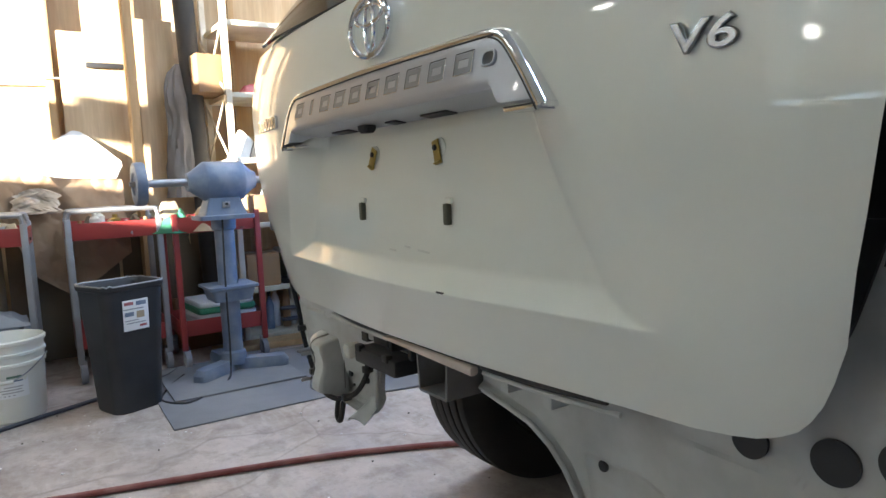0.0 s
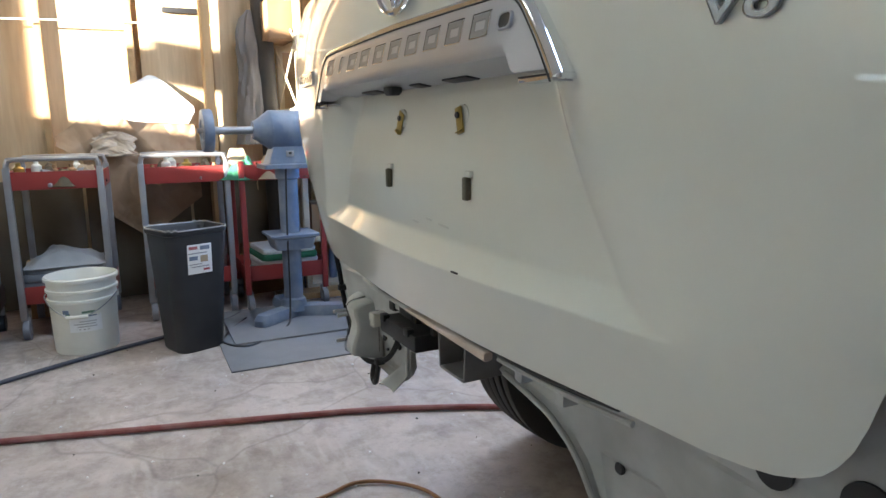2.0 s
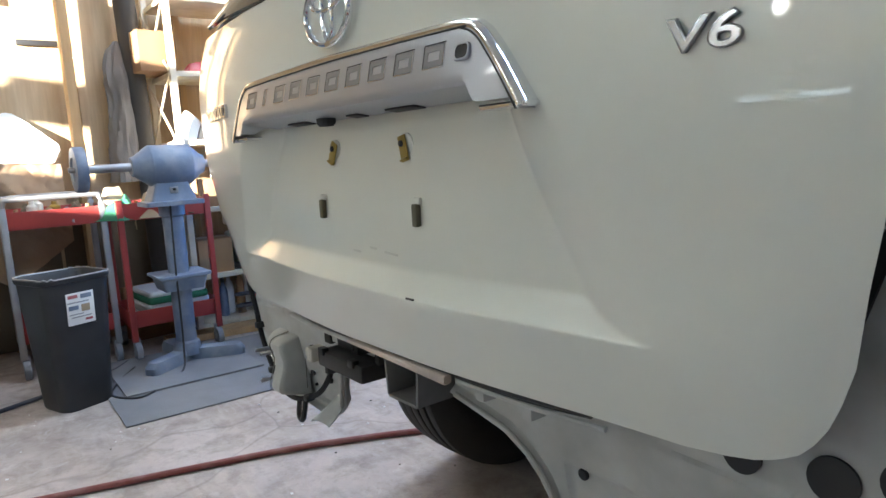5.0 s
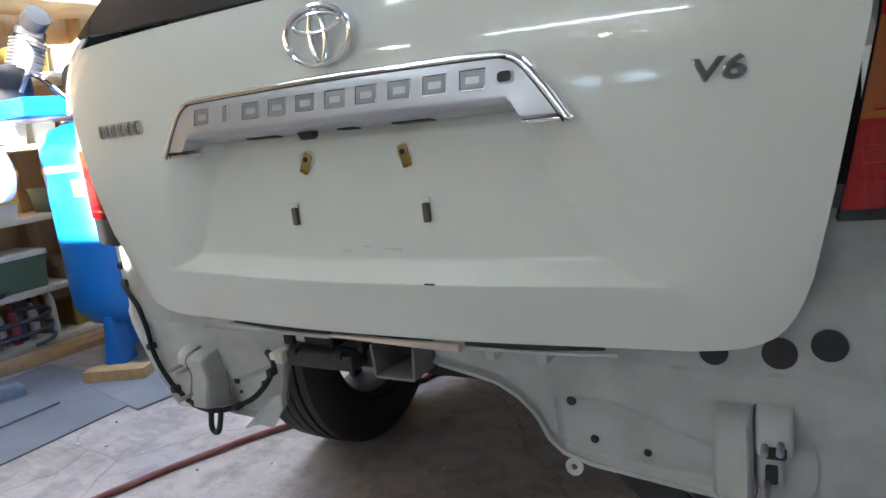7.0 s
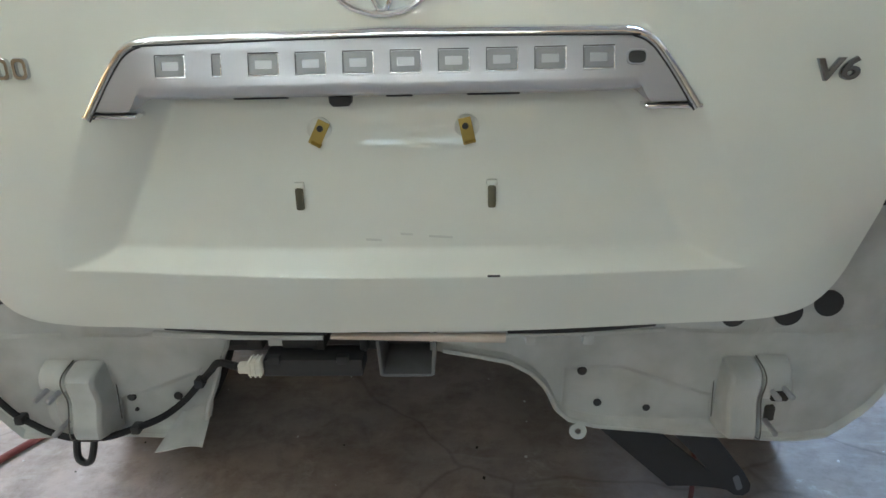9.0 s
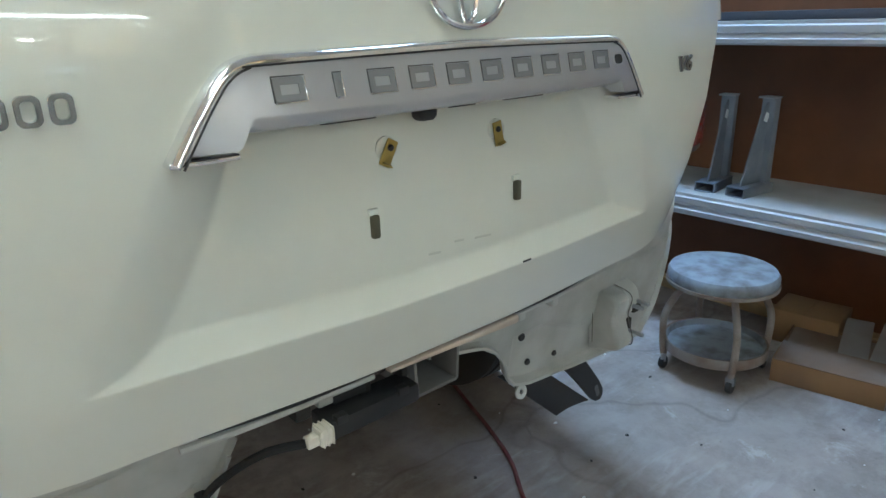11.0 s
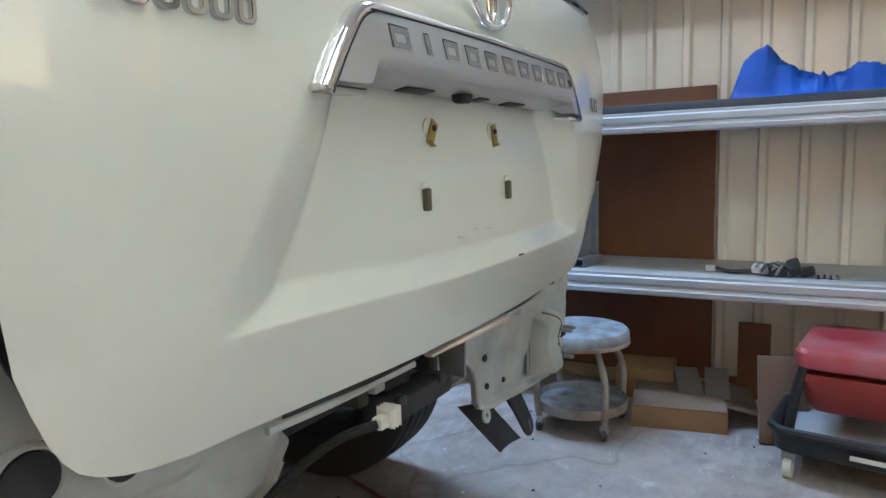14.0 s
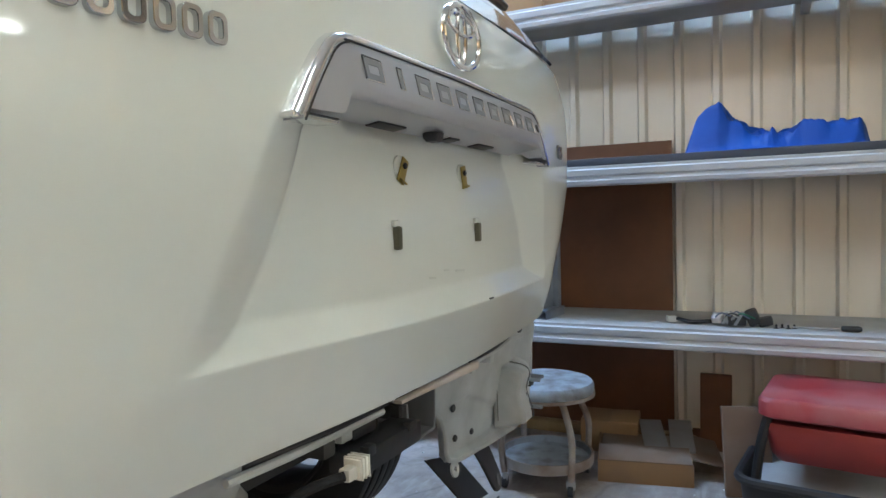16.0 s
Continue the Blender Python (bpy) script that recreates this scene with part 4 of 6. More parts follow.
# black strips that paint in the shadow gap below the liftgate's edge
for x0, x1 in ((-0.34, -0.108), (0.345, 0.142)):
    part("gap_shade", tube([(x0, 0.052, 0.7240), ((x0 + x1) / 2, 0.041, 0.7212), (x1, 0.040, 0.7205)], 0.0042, 6), BLACK, car, "black strip standing in for the shadow gap under the liftgate")
part("latch_plate", boxed((0.05, 0.02, 0.016), (-0.15, 0.055, 0.700), 0.003), BLACK, car)


# tail lamps
def tail_lamp(s):
    def lens(z0, z1, off=0.0):
        def f(u, v):
            z = z0 + (z1 - z0) * v
            xi = gate_half(z) + 0.010
            xo = lerp_table(z, ((0.85, 0.74), (0.90, 0.785), (0.95, 0.80), (1.05, 0.80), (1.14, 0.775)))
            x = xi + (xo - xi) * u
            y = 0.036 + 2.1 * (x - 0.60) ** 2 + 3.0 * max(0.0, x - 0.74) ** 2 + 0.10 * max(0, z - 1.06) + off
            return (s * x, y, z)
        return f
    low, red_top, amber_top, clear_top = (0.920, 1.022, 1.058, 1.118) if s < 0 else (0.905, 0.998, 1.032, 1.098)
    lamp = part("tail_lamp", skin(16, 4, lens(low, red_top), 0.012), RED_LENS, car, "red tail lamp with amber and clear bands")
    part("amber_lens", skin(16, 4, lens(red_top, amber_top), 0.012), AMBER_LENS, lamp)
    part("clear_lens", skin(16, 4, lens(amber_top, clear_top), 0.012), CLEAR_LENS if s < 0 else AMBER_LENS, lamp)
    part("upper_lens", skin(16, 4, lens(clear_top, 1.145), 0.012), RED_LENS, lamp)
    part("lamp_base", skin(16, 6, lens(0.866 if s < 0 else 0.892, low, 0.004), 0.02), BLACK, lamp, "black lower edge of the lamp")
    for k in range(5):
        z = 0.935 + 0.018 * k
        a, b = lens(z, z + 0.001, -0.0025)(0.06, 0), lens(z, z + 0.001, -0.0025)(0.5, 0)
        m_ = lens(z, z + 0.001, -0.0025)(0.28, 0)
        part("lens_rib", tube([a, m_, b], 0.0012, 6, 4), RED_LENS, lamp)
    return lamp


tail_lamp(-1)
tail_lamp(1)


# the rest of the shell
def side_x(y, z):
    x = 0.93 - 0.09 * math.exp(-max(0.0, y - 0.13) / 0.16) - 0.14 * sstep(3.7, 4.7, y) ** 2
    x -= 0.16 * max(0.0, 0.95 - z) ** 2 + 0.10 * max(0.0, z - 0.95)
    return x


REAR_AXLE, FRONT_AXLE = 0.95, 3.74


def body_side(s):
    def f(u, v):
        y = 0.20 + 4.45 * u
        low = 0.66 - 0.26 * sstep(0.20, 0.55, y)
        z = low + (1.17 - low) * v
        return (s * side_x(y, z), y, z)

    def keep(x, y, z):
        return min((y - REAR_AXLE) ** 2, (y - FRONT_AXLE) ** 2) + (z - 0.38) ** 2 > 0.405 ** 2
    return skin(220, 36, f, 0.004, keep=keep)


for s in (-1, 1):
    side = part("body_side", body_side(s), PAINT, car, "white body side with wheel arches")
    for ya in (REAR_AXLE, FRONT_AXLE):
        arc = [(s * (side_x(ya + 0.41 * math.cos(a), 0.38 + 0.41 * math.sin(a)) + 0.004), ya + 0.41 * math.cos(a), 0.38 + 0.41 * math.sin(a)) for a in (math.pi * k / 24 for k in range(25))]
        part("arch_lip", tube(arc, 0.016, 8, raw=True), PAINT, side)
        part("arch_liner", skin(30, 4, lambda u, v: (s * (0.64 + 0.26 * v), ya + 0.405 * math.cos(radians(4 + 172 * u)), 0.385 + 0.405 * math.sin(radians(4 + 172 * u))), 0.004), DARK, side)

    def pillar(u, v):
        z = 1.13 + 0.50 * v
        g = gate_half(min(z, 1.24)) + 0.010 - 0.25 * max(0.0, z - 1.24)
        yg = 0.008 + gate_y(gate_half(min(z, 1.24)), min(z, 1.24)) + 0.78 * max(0.0, z - 1.24)
        xs_, ys_ = 0.80 - 0.22 * (z - 1.13), 0.36 + 0.75 * max(0, z - 1.2)
        k = math.sin(u * math.pi / 2)
        return (s * (g + (xs_ - g) * k), yg + (ys_ - yg) * (1 - math.cos(u * math.pi / 2)), z)
    part("rear_pillar", skin(14, 20, pillar, 0.004), PAINT, car)
    part("side_glass", skin(40, 8, lambda u, v: (s * (side_x(0.5 + 2.9 * u, 1.16) - 0.02 - 0.22 * v), 0.45 + 0.25 * v + (3.0 - 0.95 * v) * u, 1.165 + 0.43 * v), 0.006), GLASS, car, "dark side windows")
    part("side_rail", tube([(s * 0.70, 0.50, 1.60), (s * 0.70, 1.2, 1.66), (s * 0.70, 2.2, 1.66), (s * 0.70, 2.9, 1.60)], 0.035, 8), PAINT, car)

part("roof", skin(24, 30, lambda u, v: ((2 * u - 1) * 0.69, 0.42 + 2.35 * v, 1.62 + 0.10 * (1 - (2 * u - 1) ** 4) * math.sin(math.pi * (0.12 + 0.76 * v))), 0.02), PAINT, car)
part("spoiler", skin(24, 6, lambda u, v: ((2 * u - 1) * 0.56, 0.28 + 0.18 * v, 1.635 + 0.03 * v), 0.025), PAINT, car)
part("windscreen", skin(20, 10, lambda u, v: ((2 * u - 1) * (0.70 - 0.06 * v), 3.55 - 0.80 * v, 1.10 + 0.55 * v), 0.006), GLASS, car)
part("bonnet", skin(24, 16, lambda u, v: ((2 * u - 1) * 0.80, 3.50 + 1.12 * v, 1.10 - 0.16 * v * v - 0.03 * abs(2 * u - 1) ** 3), 0.01), PAINT, car)
part("front_bumper", skin(30, 14, lambda u, v: ((2 * u - 1) * 0.80, 4.68 - 0.12 * abs(2 * u - 1) ** 3 - 0.08 * v * v, 0.30 + 0.66 * v), 0.01), PAINT, car)
part("headliner", boxed((1.2, 2.2, 0.02), (0, 1.7, 1.60), 0.0), BLACK, car)

# underside
part("floor_pan", boxed((1.20, 0.95, 0.05), (0, 0.72, 0.665), 0.01), DARK, car, "grimy underbody")
part("fuel_tank", boxed((1.10, 2.5, 0.20), (0, 2.85, 0.56), 0.06), DARK, car)
part("rear_axle", tube([(-0.68, REAR_AXLE, 0.36), (0, REAR_AXLE, 0.40), (0.68, REAR_AXLE, 0.36)], 0.035, 10), DARK, car)
part("muffler", lathe([(0, 0), (0.085, 0.004), (0.10, 0.03), (0.10, 0.45), (0.085, 0.476), (0, 0.48)], 24, (-0.46, 0.46, 0.575), RY(90), squash=1.0), DARK, car)


def wheel(s, y):
    prof = [(0.225, -0.098), (0.235, -0.112), (0.29, -0.122), (0.335, -0.118), (0.358, -0.104)]
    for k in range(5):
        x0, x1 = -0.098 + 0.0392 * k, -0.098 + 0.0392 * (k + 1)
        r0 = 0.372 - 0.9 * abs((x0 + x1) / 2) ** 2.2
        prof += [(r0 - 0.001, x0 + 0.002), (r0, x0 + 0.006), (r0, x1 - 0.009), (r0 - 0.001, x1 - 0.007), (r0 - 0.011, x1 - 0.0065), (r0 - 0.011, x1 + 0.001)]
    prof += [(0.358, 0.104), (0.335, 0.118), (0.29, 0.122), (0.235, 0.112), (0.225, 0.098)]
    w = part("wheel", bmesh.new(), None, car, "road wheel with a treaded tyre")
    w.matrix_basis = Matrix.Translation((s * 0.80, y, 0.372)) @ RY(90 * s)
    part("tyre", lathe(prof, 64), RUBBER, w, "black treaded tyre")
    rim = part("rim", lathe([(0.222, -0.10), (0.23, -0.098), (0.23, 0.10), (0.222, 0.102), (0.205, 0.085), (0.200, 0.02), (0.208, -0.085), (0.222, -0.10)], 40), RIM_DUST, w, "dusty alloy rim")
    part("hub", lathe([(0, 0.0), (0.07, 0.0), (0.07, 0.055), (0.055, 0.07), (0, 0.07)], 28), STEEL, rim)
    for q in range(5):
        part("spoke", absorb(bmesh.new(), boxed((0.15, 0.046, 0.03), (0.135, 0, 0.055), 0.008), (0, 0, 0), RZ(72 * q + 20)), RIM_DUST, rim)
    part("brake_disc", lathe([(0, -0.03), (0.14, -0.03), (0.14, -0.01), (0, -0.01)], 32), STEEL, w)


for s in (-1, 1):
    for y in (REAR_AXLE, FRONT_AXLE):
        wheel(s, y)

# ---- the east side: wall shelves and what stands by them ----
SHELF_FRONT = 1.60


def wall_shelf(z_top, h, label, deck_mat, y0=-2.4, y1=4.2, board=0.0):
    sh = thing("wall_shelf", label, "shelf", Matrix.Translation((SHELF_FRONT, 0, z_top - h)), group="wall shelves")
    f = 0.0
    o = [(f + 0.004, 0.0), (f - 0.004, 0.006), (f - 0.006, 0.30 * h), (f + 0.004, 0.42 * h), (f + 0.006, 0.52 * h), (f - 0.004, 0.62 * h), (f - 0.006, 0.92 * h), (f, h), (f + 0.03, h), (f + 0.03, h - 0.006), (f + 0.012, h - 0.006), (f + 0.012, 0.006), (f + 0.03, 0.006), (f + 0.03, 0.0)]
    part("channel", plate(o, y1 - y0, (0, y0, 0)), GALV, sh, "grey rolled steel channel")
    part("deck", boxed((EAST - SHELF_FRONT - 0.026, y1 - y0 - 0.01, 0.012), ((EAST - SHELF_FRONT - 0.026) / 2 + 0.001, (y0 + y1) / 2, h + 0.004), 0.002), deck_mat, sh)
    if board:
        part("board", boxed((0.30, y1 - y0 - 0.3, board), (0.165, (y0 + y1) / 2, h + 0.0115 + board / 2), 0.003), BLACK_PAINT_WOOD, sh, "blackened wooden board")
    for y in np.arange(y0 + 0.6, y1, 1.3):
        part("strut", boxed((EAST - SHELF_FRONT - 0.06, 0.03, 0.03), ((EAST - SHELF_FRONT) / 2, y, h - 0.03), 0.003), GALV, sh)
    return sh


DUSTY_DECK = material("dusty_shelf_deck", (0.42, 0.42, 0.41), 0.7, vary=0.1, bump=0.08, second=(0.30, 0.27, 0.24), second_amount=0.5, second_scale=5)
wall_shelf(0.532, 0.068, "long grey steel shelf with a dusty deck", DUSTY_DECK)
wall_shelf(1.105, 0.062, "long grey steel shelf carrying a black board", DUSTY_DECK, board=0.026)
wall_shelf(1.700, 0.066, "high grey steel shelf loaded with boxes and bags", DUSTY_DECK)

sheet = solid("hardboard_sheet", boxed((0.008, 1.5, 1.185), (0, 0, 0.5925), 0.001), HARDBOARD, "brown hardboard sheet standing against the ribbed wall", "board",
              Matrix.Translation((2.026, 0.72, 0.045)))
solid("wood_strip", boxed((0.05, 1.55, 0.045), (0, 0, 0.0225), 0.003), LUMBER, "dark wooden batten on the floor by the wall", "batten", Matrix.Translation((2.0, 0.66, 0.0)))
solid("wood_offcut", boxed((0.03, 0.115, 0.30), (0, 0, 0.15), 0.003), HARDBOARD, "short brown wooden offcut leaning on the wall", "offcut", Matrix.Translation((1.985, -0.19, 0.0)) @ RY(4))
solid("skirting_board", boxed((0.02, 3.0, 0.07), (0, 0, 0.035), 0.003), HARDBOARD, "brown wooden strip along the foot of the wall", "board", Matrix.Translation((2.015, -1.6, 0)))


def lumpy(w, d, h, seed, peaks, nu=36, nv=28, wrinkle=0.02, rim=0.2):
    """A draped soft heap on its base, with folds."""
    def f(u, v):
        x, y = (u - 0.5) * w, (v - 0.5) * d
        e = min(u, 1 - u, v, 1 - v)
        edge = sstep(0.0, rim, e)
        z = sum(a * math.exp(-(((v - c) / s) ** 2)) for c, a, s in peaks) * edge * h
        q = noise.noise(Vector((x * 9 + seed, y * 9, seed))) + 0.6 * noise.noise(Vector((x * 22, y * 22 + seed, 3.0)))
        z = max(0.0, z + wrinkle * q * edge)
        r = 1 + 0.10 * noise.noise(Vector((u * 3 + seed, v * 3, 1.0)))
        return (x * r + 0.35 * z * (0.5 - u), y * r, z + 0.002)
    return skin(nu, nv, f, 0.003)


def tarp(u, v):
    """A bundle of stiff sheet: a tall crumpled end, a long low body, sharp folds."""
    x, y = (u - 0.5) * 0.36, (v - 0.5) * 0.55
    edge = sstep(0.0, 0.10, min(u, 1 - u)) * sstep(0.0, 0.05, min(v, 1 - v))
    z = lerp_table(v, ((0.0, 0.04), (0.06, 0.066), (0.16, 0.062), (0.30, 0.070), (0.48, 0.048), (0.62, 0.062), (0.72, 0.105), (0.81, 0.168), (0.89, 0.130), (0.95, 0.065), (1.0, 0.03)))
    fold = 0.0
    for k, (f, a) in enumerate(((7.0, 0.030), (15.0, 0.020), (31.0, 0.010))):
        q = noise.noise(Vector((x * f + 2.3 * k, y * f * 1.4, 7.1 * k + 1.0)))
        fold += a * (0.45 - abs(q) * 1.8)
    z = max(0.003, (z + fold) * edge)
    out = 0.020 * noise.noise(Vector((x * 14, y * 14, 3.0)))
    return (x + out + 0.25 * z * (0.5 - u), y + out, z)


solid("tarpaulin", skin(90, 150, tarp, 0.002), BLUE_TARP, "crumpled bright blue tarpaulin bundled on a shelf", "tarpaulin", Matrix.Translation((1.80, -0.39, 1.140)), angle=48)
def carton(name, w, d, h, m, label, mat_=CARDBOARD, tape=True, group="", mark=None):
    t = thing(name, label, "box", m, group)
    part("body", boxed((w, d, h), (0, 0, h / 2), 0.003), mat_, t)
    part("flap", boxed((w * 0.985, d * 0.49, 0.004), (0, d * 0.25, h + 0.0022), 0.001, RX(1.0)), mat_, t)
    part("flap", boxed((w * 0.985, d * 0.49, 0.004), (0, -d * 0.25, h + 0.0022), 0.001, RX(-1.2)), mat_, t)
    if tape:
        part("tape", boxed((0.05, d + 0.003, 0.002), (0, 0, h + 0.006), 0.0005), KRAFT, t)
        part("tape_end", boxed((0.05, 0.002, h * 0.4), (0, -d / 2 - 0.001, h * 0.8), 0.0005), KRAFT, t)
    if mark:
        part("mark", boxed((0.002, d * 0.3, h * 0.55), (-w / 2 - 0.0012, d * 0.05, h * 0.5), 0.0005), PAPER, t, "white shipping label")
        for k in range(3):
            part("print_bar", boxed((0.002, d * 0.04, h * 0.4), (-w / 2 - 0.0024, d * 0.05 + d * 0.08 * (k - 1), h * 0.5), 0.0005), mark, t)
    return t


carton("carton", 0.25, 0.34, 0.20, Matrix.Translation((1.80, 0.22, 1.710)), "brown cardboard carton with a printed label", mark=RED_STEEL)
carton("carton", 0.14, 0.16, 0.11, Matrix.Translation((1.72, 0.46, 1.710)), "small tan cardboard carton on the high shelf")
carton("carton", 0.28, 0.36, 0.26, Matrix.Translation((1.86, 0.72, 1.710)), "large brown cardboard carton on the high shelf")
for y, s, w in ((-0.16, 2.0, 0.40), (-0.58, 7.0, 0.38)):
    solid("plastic_bag", lumpy(0.34, w, 0.15, s, ((0.5, 0.9, 0.75), (0.15, 0.25, 0.2)), 60, 70, 0.035, 0.12), BAG, "crumpled dark plastic bag lying on the high shelf", "bag", Matrix.Translation((1.80, y, 1.710)), group="plastic bags")

# two welded steel stands on the middle shelf
STAND_PAINT = material("scuffed_blue_grey_paint", (0.17, 0.19, 0.23), 0.5, 0.1, vary=0.15, bump=0.08, second=(0.36, 0.37, 0.38), second_amount=0.45, second_scale=9)


def steel_stand(m):
    t = thing("steel_stand", "grey welded steel stand on the dusty shelf", "stand", m, "steel stands")
    base = part("base_tube", bmesh.new(), STEEL, t)
    for size, at in (((0.17, 0.07, 0.004), (0, 0, 0.002)), ((0.17, 0.07, 0.004), (0, 0, 0.032)), ((0.17, 0.004, 0.034), (0, -0.033, 0.017)), ((0.17, 0.004, 0.034), (0, 0.033, 0.017))):
        part("tube_wall", boxed(size, at, 0.001), STAND_PAINT, base)
    part("gusset", plate([(-0.06, 0.034), (0.075, 0.034), (0.075, 0.30), (0.045, 0.31), (0.02, 0.29)], 0.006, (0, -0.003, 0), bev=0.001), STAND_PAINT, t)
    part("upright", boxed((0.03, 0.05, 0.29), (0.065, 0, 0.178), 0.004), STAND_PAINT, t)
    part("top_plate", boxed((0.05, 0.055, 0.006), (0.055, 0, 0.325), 0.001), STEEL, t)
    part("paint_patch", boxed((0.02, 0.003, 0.03), (0.04, -0.0045, 0.26), 0.001, RY(20)), PAPER, t)


steel_stand(Matrix.Translation((1.74, 0.41, 0.5425)) @ RZ(-8))
steel_stand(Matrix.Translation((1.74, 0.54, 0.5425)) @ RZ(6))

# clutter on the middle shelf: an unplugged harness and a few fasteners
har = thing("wiring_connector", "unplugged black wiring connector with a white plug lying on the shelf", "connector", Matrix.Translation((1.70, -0.26, 0.5425)))
part("cable", tube([(0.03, 0.18, 0.014), (0.0, 0.13, 0.009), (0.02, 0.07, 0.01), (0.0, 0.02, 0.014)], 0.007, 8), BLACK, har)
part("plug", boxed((0.03, 0.035, 0.022), (0.035, 0.20, 0.012), 0.004, RZ(20)), WHITE_PLASTIC, har, "white plug")
part("lamp_socket", lathe([(0, 0), (0.018, 0.002), (0.022, 0.02), (0.012, 0.035), (0, 0.036)], 18, (0.01, 0.045, 0.006)), CLEAR_LENS, har)
part("housing", boxed((0.045, 0.060, 0.038), (0, -0.015, 0.022), 0.006, RZ(15)), BLACK, har)
for k, (dy, tilt) in enumerate(((0.012, 35), (-0.006, 52), (-0.026, 28))):
    part("metal_clip", boxed((0.006, 0.010, 0.055), (-0.020 - 0.004 * k, dy, 0.030), 0.002, RX(tilt)), STEEL, har, "bright metal clip")
for k in range(5):
    y = 0.02 - 0.016 * k
    part("wire", tube([(-0.01, y + 0.03, 0.030), (-0.028 - 0.004 * (k % 3), y + 0.010, 0.048 + 0.006 * (k % 2)), (-0.024, y - 0.022, 0.036), (0.0, y - 0.045, 0.020)], 0.0026, 6, 5), (BLUE_GREY, WHITE_PLASTIC, BLACK, BLUE_GREY, GREEN_CLOTH)[k], har)
part("boot", absorb(boxed((0.055, 0.040, 0.056), (0.01, -0.068, 0.032), 0.010, RX(-22)), boxed((0.05, 0.045, 0.030), (0.012, -0.108, 0.019), 0.008, RX(-14)), (0, 0, 0), None), BLACK, har)
for k in range(4):
    solid("push_clip", lathe([(0.008, 0), (0.008, 0.002), (0.003, 0.003), (0.004, 0.012), (0, 0.014)], 12), BLACK, "small black plastic push clip on the shelf", "fastener",
          Matrix.Translation((1.69 + 0.012 * (k % 2), -0.40 - 0.018 * k, 0.5425)), group="push clips")
ex = thing("screwdriver", "thin screwdriver with a dark handle on the shelf", "screwdriver", Matrix.Translation((1.68, -0.52, 0.5505)))
part("shaft", tube([(0, 0.07, 0), (0, -0.07, 0)], 0.003, 8), STEEL, ex)
part("handle", lathe([(0, 0), (0.009, 0.004), (0.010, 0.05), (0.006, 0.06), (0, 0.06)], 12, (0, -0.065, 0.002), RX(90)), BLACK, ex)


def rolling_stool(m):
    t = thing("rolling_stool", "worn round workshop stool with a dusty white seat on castors", "stool", m)
    part("seat", lathe([(0, 0.315), (0.150, 0.315), (0.166, 0.322), (0.170, 0.332), (0.170, 0.350), (0.163, 0.362), (0.138, 0.369), (0, 0.371)], 44), STOOL_TOP, t, "dusty padded seat")
    part("seat_rim", lathe([(0.160, 0.312), (0.173, 0.314), (0.173, 0.325), (0.160, 0.325), (0.160, 0.312)], 44), STOOL_LEG, t)
    part("tray", lathe([(0, 0.082), (0.150, 0.080), (0.158, 0.084), (0.160, 0.108), (0.155, 0.108), (0.150, 0.088), (0, 0.090)], 40), STOOL_TOP, t, "round tool tray")
    part("tray_band", lathe([(0.158, 0.076), (0.164, 0.076), (0.164, 0.110), (0.158, 0.110), (0.158, 0.076)], 40), STOOL_LEG, t, "rusty tray edge")
    for k in range(4):
        a = radians(222 + 90 * k)
        c, s = math.cos(a), math.sin(a)
        leg = part("leg", tube([(0.10 * c, 0.10 * s, 0.315), (0.130 * c, 0.130 * s, 0.285), (0.172 * c, 0.172 * s, 0.20), (0.172 * c, 0.172 * s, 0.10), (0.165 * c, 0.165 * s, 0.055)], 0.0115, 10), STOOL_LEG, t)
        fork = part("castor", boxed((0.018, 0.030, 0.030), (0.165 * c, 0.165 * s, 0.042), 0.004, RZ(40 * k)), STEEL, leg)
        part("castor_wheel", rod(0.021, 0.018, (0.165 * c, 0.165 * s + 0.009, 0.021), RX(90), 18), BLACK, t)


rolling_stool(pose(1.455, 0.335, 0, 0, 0, 4))

# a low open carton by the wall
DUSTY_CARD = material("dusty_scuffed_card", (0.20, 0.125, 0.08), 0.9, vary=0.25, bump=0.15, second=(0.21, 0.18, 0.16), second_amount=0.55, second_scale=6)
DUSTY_SLAT = material("dusty_grey_slat", (0.27, 0.255, 0.245), 0.85, vary=0.2, bump=0.15, second=(0.17, 0.13, 0.10), second_amount=0.5, second_scale=6)
fb = thing("flattened_carton", "low open cardboard carton with dusty folded flaps", "box", pose(1.70, 0.04, 0, 0, 0, 11))
part("side", boxed((0.006, 0.32, 0.080), (-0.16, 0, 0.040), 0.001), CARDBOARD, fb)
part("side", boxed((0.006, 0.32, 0.080), (0.16, 0, 0.040), 0.001), CARDBOARD, fb)
for s in (-1, 1):
    part("side", boxed((0.32, 0.006, 0.080), (0, s * 0.157, 0.040), 0.001), CARDBOARD, fb)
part("bottom", boxed((0.31, 0.31, 0.004), (0, 0, 0.003), 0.001), CARDBOARD, fb)
part("top_sheet", boxed((0.30, 0.30, 0.004), (0.0, 0, 0.074), 0.001), DUSTY_CARD, fb, "dusty grey inner sheet")
part("flap", boxed((0.13, 0.31, 0.004), (-0.10, 0.0, 0.086), 0.001, RY(-6)), DUSTY_CARD, fb)
part("flap", boxed((0.28, 0.16, 0.004), (0.04, -0.19, 0.070), 0.001, RX(12)), DUSTY_CARD, fb, "dusty grey flap folded outwards")
